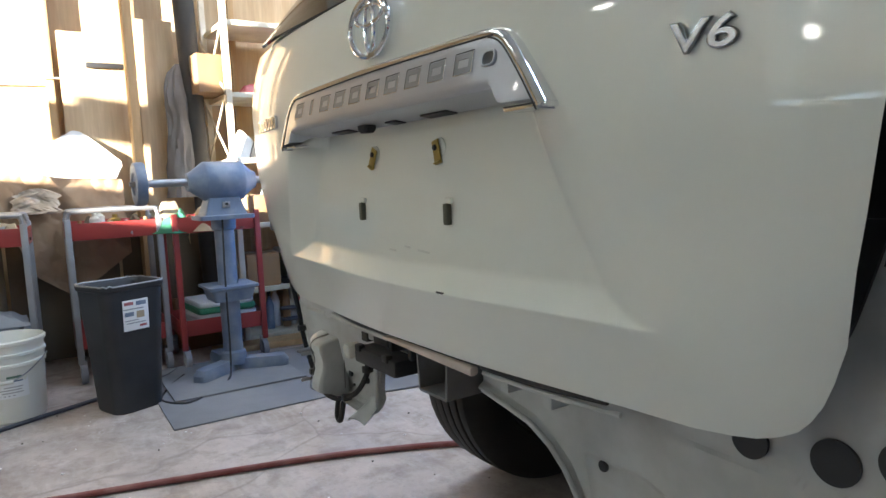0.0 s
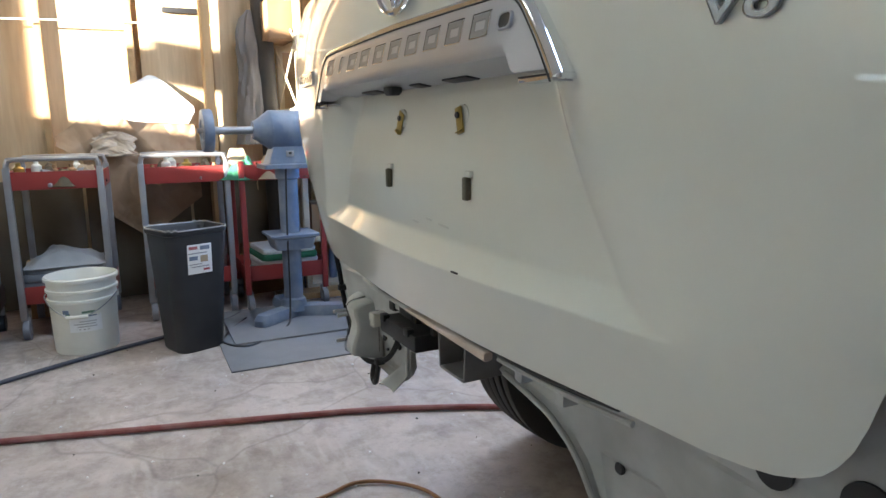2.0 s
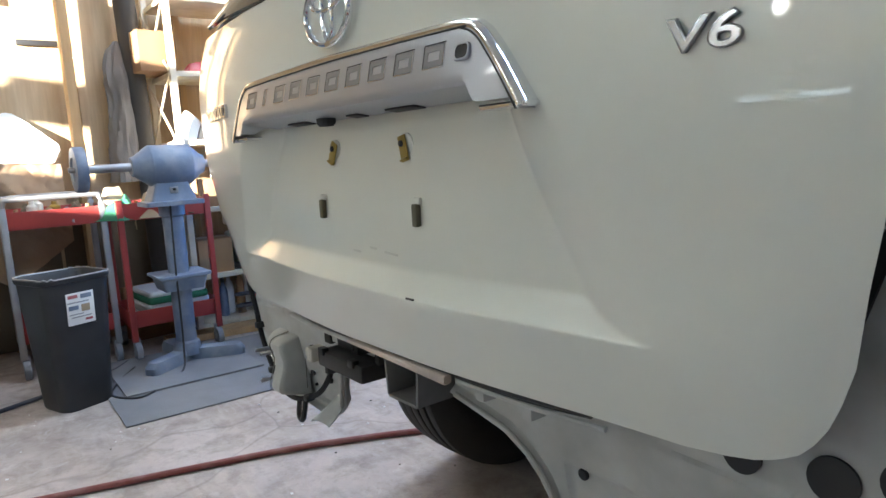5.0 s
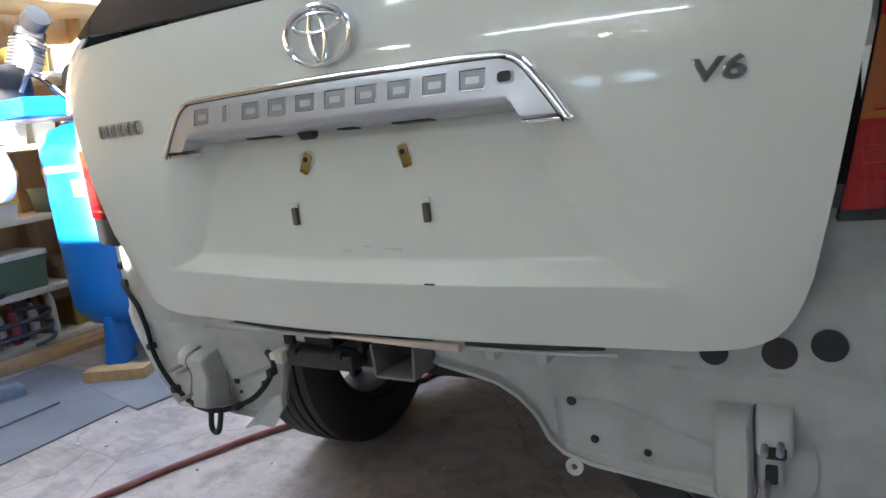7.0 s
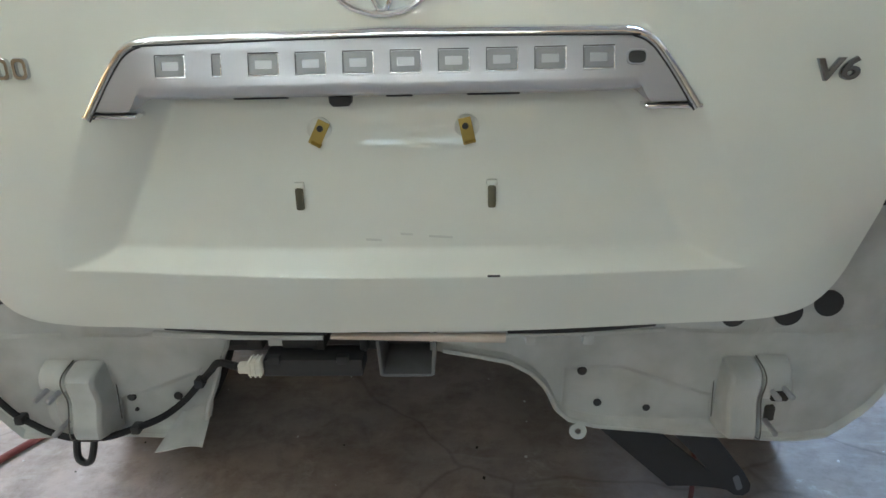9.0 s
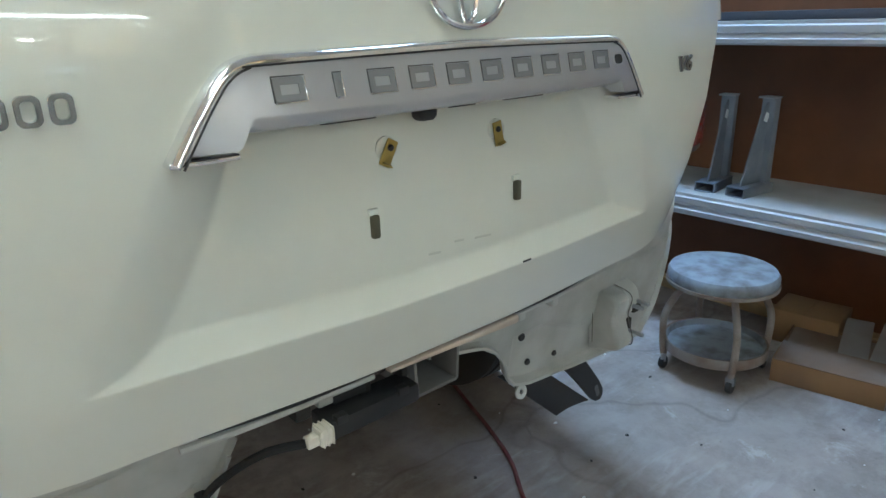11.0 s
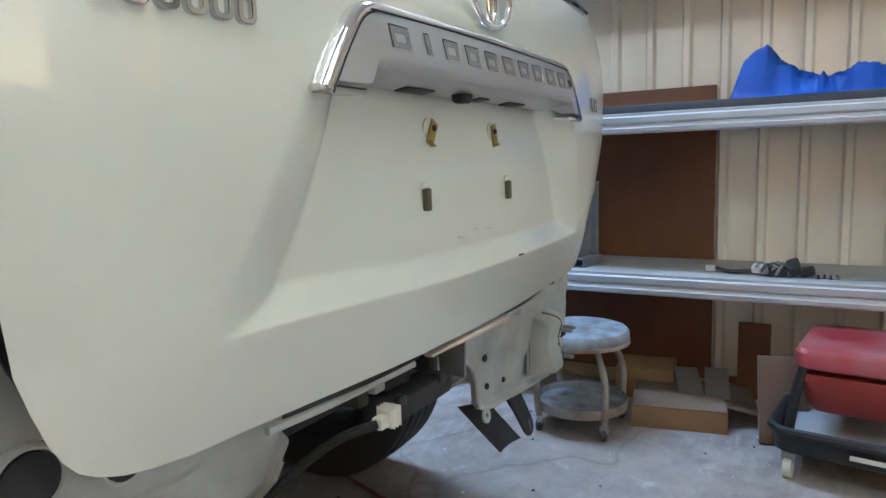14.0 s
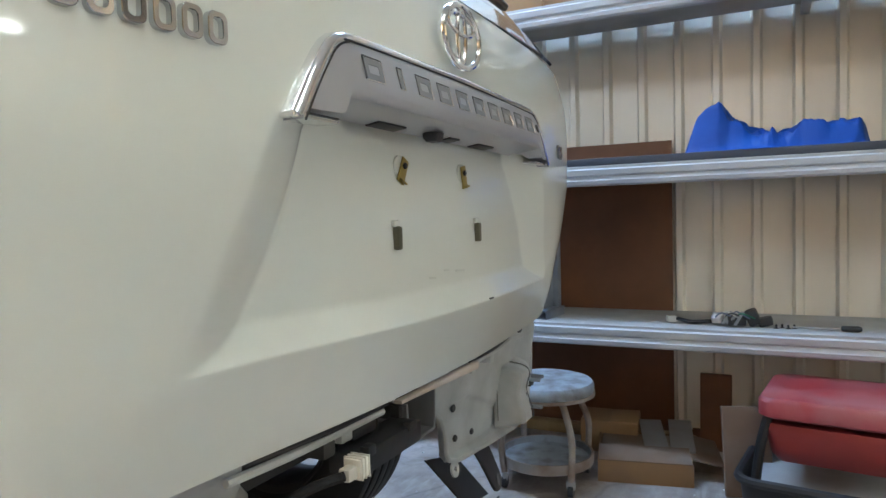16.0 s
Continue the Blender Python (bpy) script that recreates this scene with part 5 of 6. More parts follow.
for k in range(2):
    part("slat", boxed((0.30, 0.085, 0.010), (0.10, -0.04 - 0.10 * k, 0.092 + 0.004 * k), 0.002, RY(-4) @ RZ(3 - 5 * k)), DUSTY_SLAT, fb, "dusty grey slat lying on the carton")
carton("carton", 0.18, 0.22, 0.12, pose(1.90, 0.20, 0, 0, 0, 6), "tan cardboard carton on the floor by the wall", tape=False)

lean = solid("leaning_board", boxed((0.02, 0.15, 0.29), (0, 0, 0.145), 0.002), DUSTY_CARD, "scuffed cardboard panel leaning by the mechanic's seat", "board", pose(1.56, -0.32, 0.003, 0, 10, 18))


def creeper_seat(m):
    t = thing("mechanic_seat", "red padded mechanic's seat on a black tray with castors", "seat", m)
    def pad(w, d, h, z, mat_, name, tilt=0):
        rings = []
        for zz, k in ((0, 0.94), (0.12, 1.0), (0.75, 1.0), (0.93, 0.96), (1.0, 0.88)):
            rings.append([(px * k, py * k, zz * h) for px, py in rounded(w, d, 0.05)])
        part(name, loft(rings, at=(0, 0, z), rot=RY(tilt)), mat_, t, "red vinyl" if name == "seat" else "")
    pad(0.36, 0.40, 0.065, 0.335, RED_VINYL, "seat")
    rings = [[(px * k + dx, py * k, zz) for px, py in rounded(0.34, 0.37, 0.04)] for zz, k, dx in ((0.20, 0.84, 0.02), (0.22, 0.9, 0.015), (0.30, 1.0, 0.0), (0.32, 0.98, 0.0))]
    part("drawer", loft(rings), RED_STEEL, t, "red drawer under the seat")
    rim = [(px, py, 0.155) for px, py in rounded(0.44, 0.50, 0.06)]
    part("tray_rim", tube(rim, 0.014, 8, closed=True, raw=True), BLACK, t)
    part("tray", loft([[(px, py, z) for px, py in rounded(0.42 * k, 0.48 * k, 0.05)] for z, k in ((0.085, 0.97), (0.09, 1.0), (0.150, 1.02))], cap1=False), BLACK, t, "black tool tray")
    part("tray_liner", boxed((0.39, 0.45, 0.006), (0, 0, 0.112), 0.002), DUSTY_DECK, t, "dusty grey tray liner")
    part("label_bar", boxed((0.003, 0.12, 0.014), (-0.226, -0.02, 0.118), 0.001), PAPER, t, "white label strip")
    for sx in (-1, 1):
        for sy in (-1, 1):
            part("strut", tube([(sx * 0.15, sy * 0.17, 0.34), (sx * 0.16, sy * 0.19, 0.25), (sx * 0.17, sy * 0.205, 0.13)], 0.014, 8), BLACK, t)
            c = part("castor", boxed((0.03, 0.04, 0.035), (sx * 0.17, sy * 0.20, 0.068), 0.006), STEEL, t)
            part("castor_wheel", rod(0.030, 0.024, (sx * 0.17 - 0.008, sy * 0.20 + 0.012, 0.030), RX(90), 20), WHITE_PLASTIC, t)


creeper_seat(pose(1.475, -0.565, 0, 0, 0, -8))

# ---- the west side: grinder, carts, bins, rack, compressor ----
solid("rubber_mat", boxed((0.98, 0.98, 0.008), (0, 0, 0.004), 0.003), MAT_RUBBER, "dusty grey ribbed rubber mat on the concrete floor", "mat", pose(-2.43, 0.54, 0, 0, 0, -2))
solid("rubber_mat", boxed((0.62, 0.62, 0.010), (0, 0, 0.005), 0.003), MAT_RUBBER, "thick dusty rubber mat under the grinder stand", "mat", pose(-2.60, 0.43, 0.008, 0, 0, -2))

BUFF = material("cream_cotton_buff", (0.62, 0.52, 0.36), 0.9, vary=0.1, bump=0.3, bump_scale=120, second=(0.45, 0.36, 0.24), second_amount=0.4, second_scale=9)
gr = thing("bench_grinder", "blue-grey buffing machine on a pedestal stand", "grinder", pose(-2.68, 0.49, 0.018))
foot = part("pedestal_foot", bmesh.new(), BLUE_GREY, gr)
for a in (35, 155, 275):
    o = [(px, py) for px, py in rounded(0.30, 0.085, 0.03)]
    part("foot_arm", loft([[(px * k + 0.13, py * k, z) for px, py in o] for z, k in ((0, 1.0), (0.03, 1.0), (0.055, 0.86))], rot=RZ(a - 90)), BLUE_GREY, foot)
part("column", lathe([(0.075, 0.03), (0.062, 0.09), (0.05, 0.10), (0.05, 0.73), (0.062, 0.74), (0.062, 0.80), (0, 0.80)], 28), BLUE_GREY, gr)
part("water_tray", loft([[(px * k, py * k, z) for px, py in rounded(0.24, 0.24, 0.02)] for z, k in ((0.37, 0.78), (0.43, 0.92), (0.438, 1.06), (0.45, 1.06))]), BLUE_GREY, gr, "square tray on the column")
part("saddle", loft([[(px * k, py * k, z) for px, py in rounded(0.20, 0.26, 0.015)] for z, k in ((0.79, 1.05), (0.81, 1.05), (0.815, 0.82), (0.90, 0.60))]), BLUE_GREY, gr)
part("motor", lathe([(0, -0.165), (0.045, -0.165), (0.05, -0.15), (0.098, -0.085), (0.10, -0.08), (0.10, 0.10), (0.094, 0.11), (0.05, 0.16), (0.045, 0.175), (0, 0.175)], 32, (0, 0, 0.985), RX(-90)), BLUE_GREY, gr, "ribless motor housing")
part("switch_plate", boxed((0.006, 0.04, 0.03), (0.082, 0, 0.865), 0.002), STEEL, gr)
part("switch", boxed((0.012, 0.014, 0.012), (0.088, 0, 0.868), 0.003), BLACK, gr)
part("shaft", lathe([(0, -0.43), (0.012, -0.43), (0.012, -0.38), (0.02, -0.375), (0.02, -0.16), (0.02, 0.16), (0.02, 0.40), (0, 0.41)], 16, (0, 0, 0.985), RX(-90)), STEEL, gr)
for y, r, m_ in ((-0.385, 0.105, BLUE_GREY), (0.40, 0.128, BUFF)):
    part("buffing_wheel", lathe([(0, -0.018), (r * 0.5, -0.018), (r * 0.55, -0.026), (r - 0.004, -0.024), (r, -0.018), (r, 0.018), (r - 0.004, 0.024), (r * 0.55, 0.026), (r * 0.5, 0.018), (0, 0.018)], 40, (0, y, 0.985), RX(-90)), m_, gr, "cloth buffing wheel")
part("wheel_rim", lathe([(0.112, -0.022), (0.130, -0.020), (0.132, 0.0), (0.130, 0.022), (0.112, 0.024), (0.112, -0.022)], 40, (0, 0.404, 0.985), RX(-90)), BLUE_GREY, gr)
part("power_cable", tube([(0.06, -0.02, 0.80), (0.10, -0.04, 0.5), (0.12, -0.05, 0.10), (0.20, -0.09, 0.0), (0.34, -0.22, -0.006), (0.42, -0.34, -0.006), (0.30, -0.42, -0.006), (0.12, -0.36, -0.006), (-0.05, -0.25, 0.0)], 0.005, 8), BLACK, gr)

# black waste bin
bin_ = thing("waste_bin", "tall black plastic waste bin with a paper label", "bin", pose(-2.435, -0.055, 0, 0, 0, 20))
rings = []
for z, w, d in ((0.0, 0.20, 0.215), (0.01, 0.21, 0.225), (0.30, 0.235, 0.258), (0.545, 0.26, 0.285), (0.55, 0.272, 0.297), (0.565, 0.276, 0.30), (0.57, 0.268, 0.292), (0.555, 0.25, 0.275), (0.30, 0.228, 0.25), (0.02, 0.20, 0.215)):
    rings.append([(px, py, z) for px, py in rounded(w, d, 0.05)])
part("body", loft(rings), BIN_BLACK, bin_)
lab = part("label", boxed((0.002, 0.115, 0.135), (0.1275, -0.005, 0.435), 0.0005, RY(2.9)), PAPER, bin_, "white paper label with coloured bars")
for y, w, z, h, m_ in ((0.025, 0.045, 0.485, 0.018, BLUE_GREY), (-0.030, 0.040, 0.487, 0.014, RED_VINYL), (-0.01, 0.09, 0.462, 0.005, CLOTH), (0.02, 0.035, 0.435, 0.030, KRAFT), (-0.03, 0.040, 0.440, 0.018, BLUE_GREY), (-0.02, 0.06, 0.412, 0.004, CLOTH), (0.0, 0.085, 0.400, 0.004, CLOTH), (0.03, 0.03, 0.385, 0.010, RED_VINYL)):
    part("print_bar", boxed((0.002, w, h), (0.1288 + 0.05 * (z - 0.435), y - 0.005, z), 0.0003, RY(2.9)), m_, lab)
part("bag_edge", tube([(px, py, 0.572 + 0.004 * math.sin(9 * i)) for i, (px, py) in enumerate(rounded(0.272, 0.297, 0.05))], 0.003, 6, closed=True, raw=True), STEEL, bin_)

# white bucket
bk = thing("bucket", "white plastic bucket with a wire handle and worn label", "bucket", pose(-2.66, -0.505, 0))
part("body", lathe([(0, 0.0), (0.128, 0.0), (0.133, 0.006), (0.142, 0.24), (0.150, 0.243), (0.150, 0.256), (0.143, 0.259), (0.144, 0.286), (0.152, 0.289), (0.152, 0.30), (0.145, 0.303), (0.146, 0.335), (0.156, 0.338), (0.157, 0.352), (0.150, 0.358), (0.146, 0.352), (0.135, 0.02), (0, 0.015)], 44), WHITE_PLASTIC, bk)
hp = [(0.155 * math.cos(radians(a)), 0.155 * math.sin(radians(a)), 0.27 - 0.085 * math.sin(radians(a + 100)) ** 2) for a in range(-100, 81, 12)]
part("handle", tube(hp, 0.003, 6), STEEL, bk)
part("grip", tube([(0.160 * math.cos(radians(a)), 0.160 * math.sin(radians(a)), 0.187) for a in (-26, -10, 6)], 0.009, 8), WHITE_PLASTIC, bk)
for a, z, h, w, m_ in ((2, 0.165, 0.105, 0.135, PAPER), (-30, 0.207, 0.018, 0.028, BLUE_GREY), (-27, 0.196, 0.010, 0.020, GREEN_PLASTIC), (8, 0.203, 0.010, 0.055, GREEN_PLASTIC), (4, 0.185, 0.006, 0.085, BLUE_GREY), (6, 0.160, 0.005, 0.070, DUSTY_DECK), (0, 0.148, 0.005, 0.090, DUSTY_DECK), (4, 0.136, 0.005, 0.080, DUSTY_DECK), (-2, 0.124, 0.005, 0.060, DUSTY_DECK)):
    r = 0.1335 + 0.033 * z + (0.0012 if h < 0.05 else 0.0)
    seg = [((r + 0.0015) * math.cos(radians(a) + t / r), (r + 0.0015) * math.sin(radians(a) + t / r)) for t in np.linspace(-w / 2, w / 2, 9)]
    part("label_bar", skin(8, 2, lambda u, v: (*seg[round(u * 8)], z - h / 2 + h * v), 0.001), m_, bk)


CASTOR_GREY = material("dusty_castor_rubber", (0.20, 0.205, 0.23), 0.7, vary=0.2, bump=0.1)


def tool_cart(m, w, d, label, all_red=False, low_items=True):
    """A two-tray trolley; w along y, d along x, front towards +x."""
    t = thing("tool_cart", label, "cart", m, "tool carts")
    post_mat = RED_STEEL if all_red else STEEL
    for z, nm in ((0.175, "lower_tray"), (0.735, "upper_tray")):
        tr = part(nm, boxed((d, w, 0.004), (0, 0, z), 0.001), RED_STEEL, t, "red steel tray")
        for sx in (-1, 1):
            part("tray_side", boxed((0.004, w, 0.085), (sx * d / 2, 0, z + 0.0425), 0.001), RED_STEEL, tr)
        for sy in (-1, 1):
            part("tray_side", boxed((d, 0.004, 0.085), (0, sy * w / 2, z + 0.0425), 0.001), RED_STEEL, tr)
    for sx in (-1, 1):
        for sy in (-1, 1):
            part("post", boxed((0.03, 0.03, 0.74), (sx * (d / 2 + 0.004), sy * (w / 2 - 0.012), 0.47), 0.004), post_mat, t)
            part("castor_fork", boxed((0.03, 0.035, 0.05), (sx * (d / 2 - 0.01), sy * (w / 2 - 0.02), 0.090), 0.004), STEEL, t)
            wheel_ = part("castor", rod(0.048, 0.03, (sx * (d / 2 + 0.006), sy * (w / 2 - 0.02) + 0.015, 0.048), RX(90), 24), CASTOR_GREY, t, "dusty grey castor wheel")
            part("castor_hub", rod(0.020, 0.036, (sx * (d / 2 + 0.006), sy * (w / 2 - 0.02) + 0.018, 0.048), RX(90), 16), STEEL, wheel_)
    if not all_red:
        for sx in (-1, 1):
            x = sx * (d / 2 + 0.004)
            part("handle", tube([(x, -w / 2 + 0.012, 0.82), (x, -w / 2 + 0.02, 0.868), (x, -w / 2 + 0.06, 0.88), (x, w / 2 - 0.06, 0.88), (x, w / 2 - 0.02, 0.868), (x, w / 2 - 0.012, 0.82)], 0.012, 8), STEEL, t)
    return t


tool_cart(pose(-3.14, -0.565, 0, 0, 0, -4), 0.42, 0.42, "red two-tray tool cart with grey posts, loaded with tools")
tool_cart(pose(-3.20, 0.03, 0, 0, 0, -3), 0.45, 0.42, "red two-tray tool cart standing behind the waste bin")
tool_cart(pose(-3.10, 0.52, 0, 0, 0, -2), 0.46, 0.40, "red painted tool cart behind the grinder", all_red=True)


def heap(cx, cy, cz, w, d, n, seed, kinds):
    """Loose hand tools and odds and ends, each its own thing."""
    rnd = random.Random(seed)
    for k in range(n):
        nm, lab_, cat, mat_, size = kinds[k % len(kinds)]
        x, y = cx + rnd.uniform(-d, d) / 2, cy + rnd.uniform(-w, w) / 2
        a = rnd.uniform(0, 180)
        s = [v * rnd.uniform(0.8, 1.2) for v in size]
        if nm in ("spray_can", "jar"):
            solid(nm, lathe([(0, 0), (s[0], 0), (s[0], s[2] * 0.75), (s[0] * 0.7, s[2] * 0.82), (s[0] * 0.45, s[2] * 0.85), (s[0] * 0.45, s[2]), (0, s[2])], 18), mat_, lab_, cat, pose(x, y, cz))
        elif nm == "rag":
            solid(nm, lumpy(s[0], s[1], s[2], seed + k, ((0.5, 1.0, 0.3),), 16, 16, 0.018), mat_, lab_, cat, pose(x, y, cz, 0, 0, a))
        else:
            bm = boxed((s[0], s[1] * 0.6, s[2]), (0, 0, s[2] / 2), min(s) * 0.3)
            tube([(s[0] * 0.4, 0, s[2] / 2), (s[0] * 0.9, 0.004, s[2] / 2)], s[2] * 0.3, 8, 3, bm=bm)
            solid(nm, bm, mat_, lab_, cat, pose(x, y, cz, 0, 0, a))


TOOLS = [("hand_tool", "steel hand tool with a short shank", "tool", STEEL, (0.12, 0.04, 0.03)), ("spray_can", "small pale spray can in a tray", "can", WHITE_PLASTIC, (0.025, 0.025, 0.13)),
         ("rag", "crumpled grey shop rag in a tray", "rag", CLOTH, (0.16, 0.14, 0.07)), ("hand_tool", "red handled hand tool in a tray", "tool", RED_VINYL, (0.11, 0.035, 0.03)),
         ("jar", "amber capped jar in a tray", "jar", YELLOW_ZINC, (0.028, 0.028, 0.10)), ("rag", "crumpled white shop rag in a tray", "rag", WHITE_CLOTH, (0.15, 0.10, 0.06))]
heap(-3.14, -0.60, 0.739, 0.32, 0.30, 10, 3, TOOLS)
heap(-3.22, 0.03, 0.739, 0.32, 0.30, 8, 8, TOOLS)
heap(-3.10, 0.42, 0.739, 0.24, 0.28, 6, 15, [("rag", "crumpled green cloth on a cart", "rag", GREEN_CLOTH, (0.18, 0.14, 0.12)), ("rag", "crumpled tan cloth on a cart", "rag", KRAFT, (0.2, 0.16, 0.14)), TOOLS[0]])

SMALL = [("hand_tool", "dark greasy hand tool in a tray", "tool", BLACK, (0.13, 0.045, 0.03)), ("hand_tool", "worn steel wrench in a tray", "tool", STEEL, (0.15, 0.03, 0.018)),
         ("rag", "dark oily rag in a tray", "rag", DARK_CLOTH, (0.15, 0.13, 0.09)), ("jar", "small brown bottle in a tray", "jar", CARDBOARD, (0.022, 0.022, 0.085)),
         ("hand_tool", "blue handled tool in a tray", "tool", BLUE_GREY, (0.11, 0.035, 0.028)), ("rag", "crumpled brown paper towel in a tray", "rag", KRAFT, (0.12, 0.10, 0.08))]
heap(-3.12, -0.56, 0.745, 0.34, 0.30, 16, 51, SMALL)
heap(-3.18, 0.03, 0.745, 0.36, 0.30, 14, 63, SMALL)
heap(-3.08, 0.50, 0.745, 0.34, 0.28, 9, 77, SMALL)

# folded cloths on the lower trays
def cloth_stack(m, w, d, mats, label):
    t = thing("cloth_stack", label, "cloths", m)
    z = 0.0
    for k, mm in enumerate(mats):
        h = 0.03 + 0.006 * (k % 2)
        rings = [[(px * q, py * q, z + hh * h) for px, py in rounded(d - 0.012 * (k % 3), w - 0.015 * ((k + 1) % 3), 0.03)] for hh, q in ((0.02, 0.97), (0.3, 1.0), (0.7, 1.0), (0.98, 0.97))]
        part("folded_cloth", loft(rings), mm, t)
        z += h
    return t


cloth_stack(pose(-3.10, 0.54, 0.1775, 0, 0, 3), 0.34, 0.34, (WHITE_CLOTH, WHITE_CLOTH, WHITE_CLOTH, GREEN_CLOTH, WHITE_CLOTH), "stack of folded white and green towels")
cloth_stack(pose(-3.14, -0.58, 0.1775, 0, 0, -8), 0.36, 0.36, (CLOTH, CLOTH, CLOTH, CLOTH, CLOTH), "stack of folded grey rags on a tray")
solid("rag", lumpy(0.36, 0.36, 0.07, 21.0, ((0.5, 1.0, 0.4),), 24, 24, 0.03), CLOTH, "loose grey rags on top of the folded stack", "rag", pose(-3.13, -0.58, 0.343))

# dark table end beside the carts
tb = thing("side_table", "dark steel side table with a pale top", "table", pose(-2.98, -1.12, 0, 0, 0, 0))
part("top", boxed((0.45, 0.5, 0.03), (0, 0, 0.87), 0.006), WHITE_PLASTIC, tb)
part("panel", boxed((0.42, 0.47, 0.62), (0, 0, 0.545), 0.01), BLUE_GREY, tb)
for sx in (-1, 1):
    for sy in (-1, 1):
        part("post", boxed((0.03, 0.03, 0.16), (sx * 0.19, sy * 0.22, 0.16), 0.004), STEEL, tb)
        part("castor", rod(0.045, 0.03, (sx * 0.19, sy * 0.22 + 0.015, 0.045), RX(90), 24), BLACK, tb)
part("low_tray", boxed((0.44, 0.49, 0.10), (0, 0, 0.19), 0.01), BLACK, tb)

# hoses on the floor
def hose(name, pts, r, mat_, label):
    return solid(name, tube(pts, r, 10, 10), mat_, label, "hose")


hose("air_hose", [(-2.0, -2.3, 0.012), (-1.85, -1.5, 0.012), (-1.66, -0.78, 0.012), (-1.54, -0.37, 0.012), (-1.33, 0.33, 0.012), (-1.21, 0.62, 0.012), (-1.10, 0.83, 0.012), (-0.9, 1.15, 0.012), (-0.5, 1.9, 0.012), (0.2, 2.2, 0.012), (0.75, 2.5, 0.012), (1.1, 3.2, 0.012)], 0.0105, HOSE_RED, "dusty red air hose lying on the concrete floor")
hose("air_line", [(0.90, 1.9, 0.006), (0.86, 1.4, 0.006), (0.78, 1.0, 0.006), (0.683, 0.706, 0.006), (0.626, 0.549, 0.006), (0.572, 0.434, 0.006), (0.49, 0.315, 0.006), (0.45, 0.22, 0.006), (0.45, 0.05, 0.006), (0.52, -0.25, 0.006)], 0.006, HOSE_RED, "thin red air line on the stained floor")
hose("air_hose", [(-1.05, -0.5, 0.009), (-0.93, -0.15, 0.009), (-0.83, 0.04, 0.009), (-0.86, 0.2, 0.009), (-0.76, 0.33, 0.009), (-0.62, 0.36, 0.009), (-0.45, 0.3, 0.009), (-0.3, 0.1, 0.009), (-0.4, -0.2, 0.009)], 0.0055, HOSE_ORANGE, "thin orange hose looped on the floor")
hose("floor_cable", [(-1.7, -1.9, 0.011), (-2.05, -1.2, 0.011), (-2.34, -0.72, 0.011), (-2.5, -0.42, 0.011), (-2.62, -0.16, 0.011), (-2.75, 0.12, 0.011), (-2.9, 0.25, 0.011)], 0.009, HOSE_GREY, "dusty dark hose running under the bin")

# west wall: studs, post, hardboard, clothes, kraft sheet
for k, y in enumerate((-2.8, -2.2, -1.6, -1.02, -0.16, 0.30, 0.90, 1.5, 2.1)):
    solid("wall_stud", boxed((0.09, 0.04, TOP), (0, 0, TOP / 2), 0.003), LUMBER, "bare pine stud on the plywood wall", "stud", pose(WEST + 0.045, y, 0), group="wall studs", kind="structure")
solid("wall_batten", boxed((0.045, 0.035, TOP), (0, 0, TOP / 2), 0.003), LUMBER, "narrow pine batten on the plywood wall", "batten", pose(WEST + 0.0225, -0.625, 0), kind="structure")
solid("timber_post", boxed((0.07, 0.05, 2.6), (0, 0, 1.3), 0.004), LUMBER, "rough upright timber post by the wall", "post", pose(-3.50, 0.245, 0, 0, 0, 5))
solid("wall_cable", tube([(WEST + 0.03, -1.6, 1.60), (WEST + 0.098, -0.65, 1.622), (WEST + 0.098, -0.1, 1.634), (WEST + 0.098, 0.42, 1.645), (WEST + 0.05, 0.9, 1.66)], 0.005, 8), WHITE_PLASTIC, "thin white cable strung along the wall studs", "cable")
solid("black_bracket", boxed((0.05, 0.20, 0.03), (0, 0, 0), 0.006), BLACK, "black steel bracket bolted to the stud", "bracket", pose(WEST + 0.115, 0.126, 1.712))
solid("plywood_sheet", boxed((0.012, 0.34, 1.9), (0, 0, 0.95), 0.002), PLYWOOD, "orange plywood sheet leaning on the wall studs", "board", pose(-3.59, 0.06, 0.0, 0, -0.8, 0))
solid("plywood_sheet", boxed((0.012, 0.22, 2.0), (0, 0, 1.0), 0.002), PLYWOOD, "narrow orange plywood sheet beside the post", "board", pose(-3.58, 0.41, 0.0, 0, -0.8, 0))


WORK_CLOTH = material("faded_grey_canvas", (0.17, 0.155, 0.14), 0.95, vary=0.2, bump=0.5, bump_scale=120, second=(0.09, 0.08, 0.07), second_amount=0.5, second_scale=6)


def garment(u, v):
    a = 2 * math.pi * u
    z = 1.72 - 0.80 * v
    w = lerp_table(v, ((0, 0.012), (0.04, 0.035), (0.08, 0.066), (0.2, 0.078), (0.45, 0.066), (1, 0.082)))
    r = 1 + 0.13 * math.sin(5 * a + 4 * v) * (0.3 + v) + 0.12 * noise.noise(Vector((3 * math.cos(a), 3 * math.sin(a), 5 * v))) - 0.45 * abs(noise.noise(Vector((2.2 * math.cos(a), 2.2 * math.sin(a) + 1.7 * v, 3.5 * v)))) + 0.1
    return (0.05 * r * math.cos(a) * (0.3 + min(1, v * 4)), w * r * math.sin(a) - 0.02 * v, z)


solid("overalls", skin(40, 30, garment), WORK_CLOTH, "dark grey overalls hanging from a hook on the wall", "overalls", pose(-3.47, 0.50, 0))
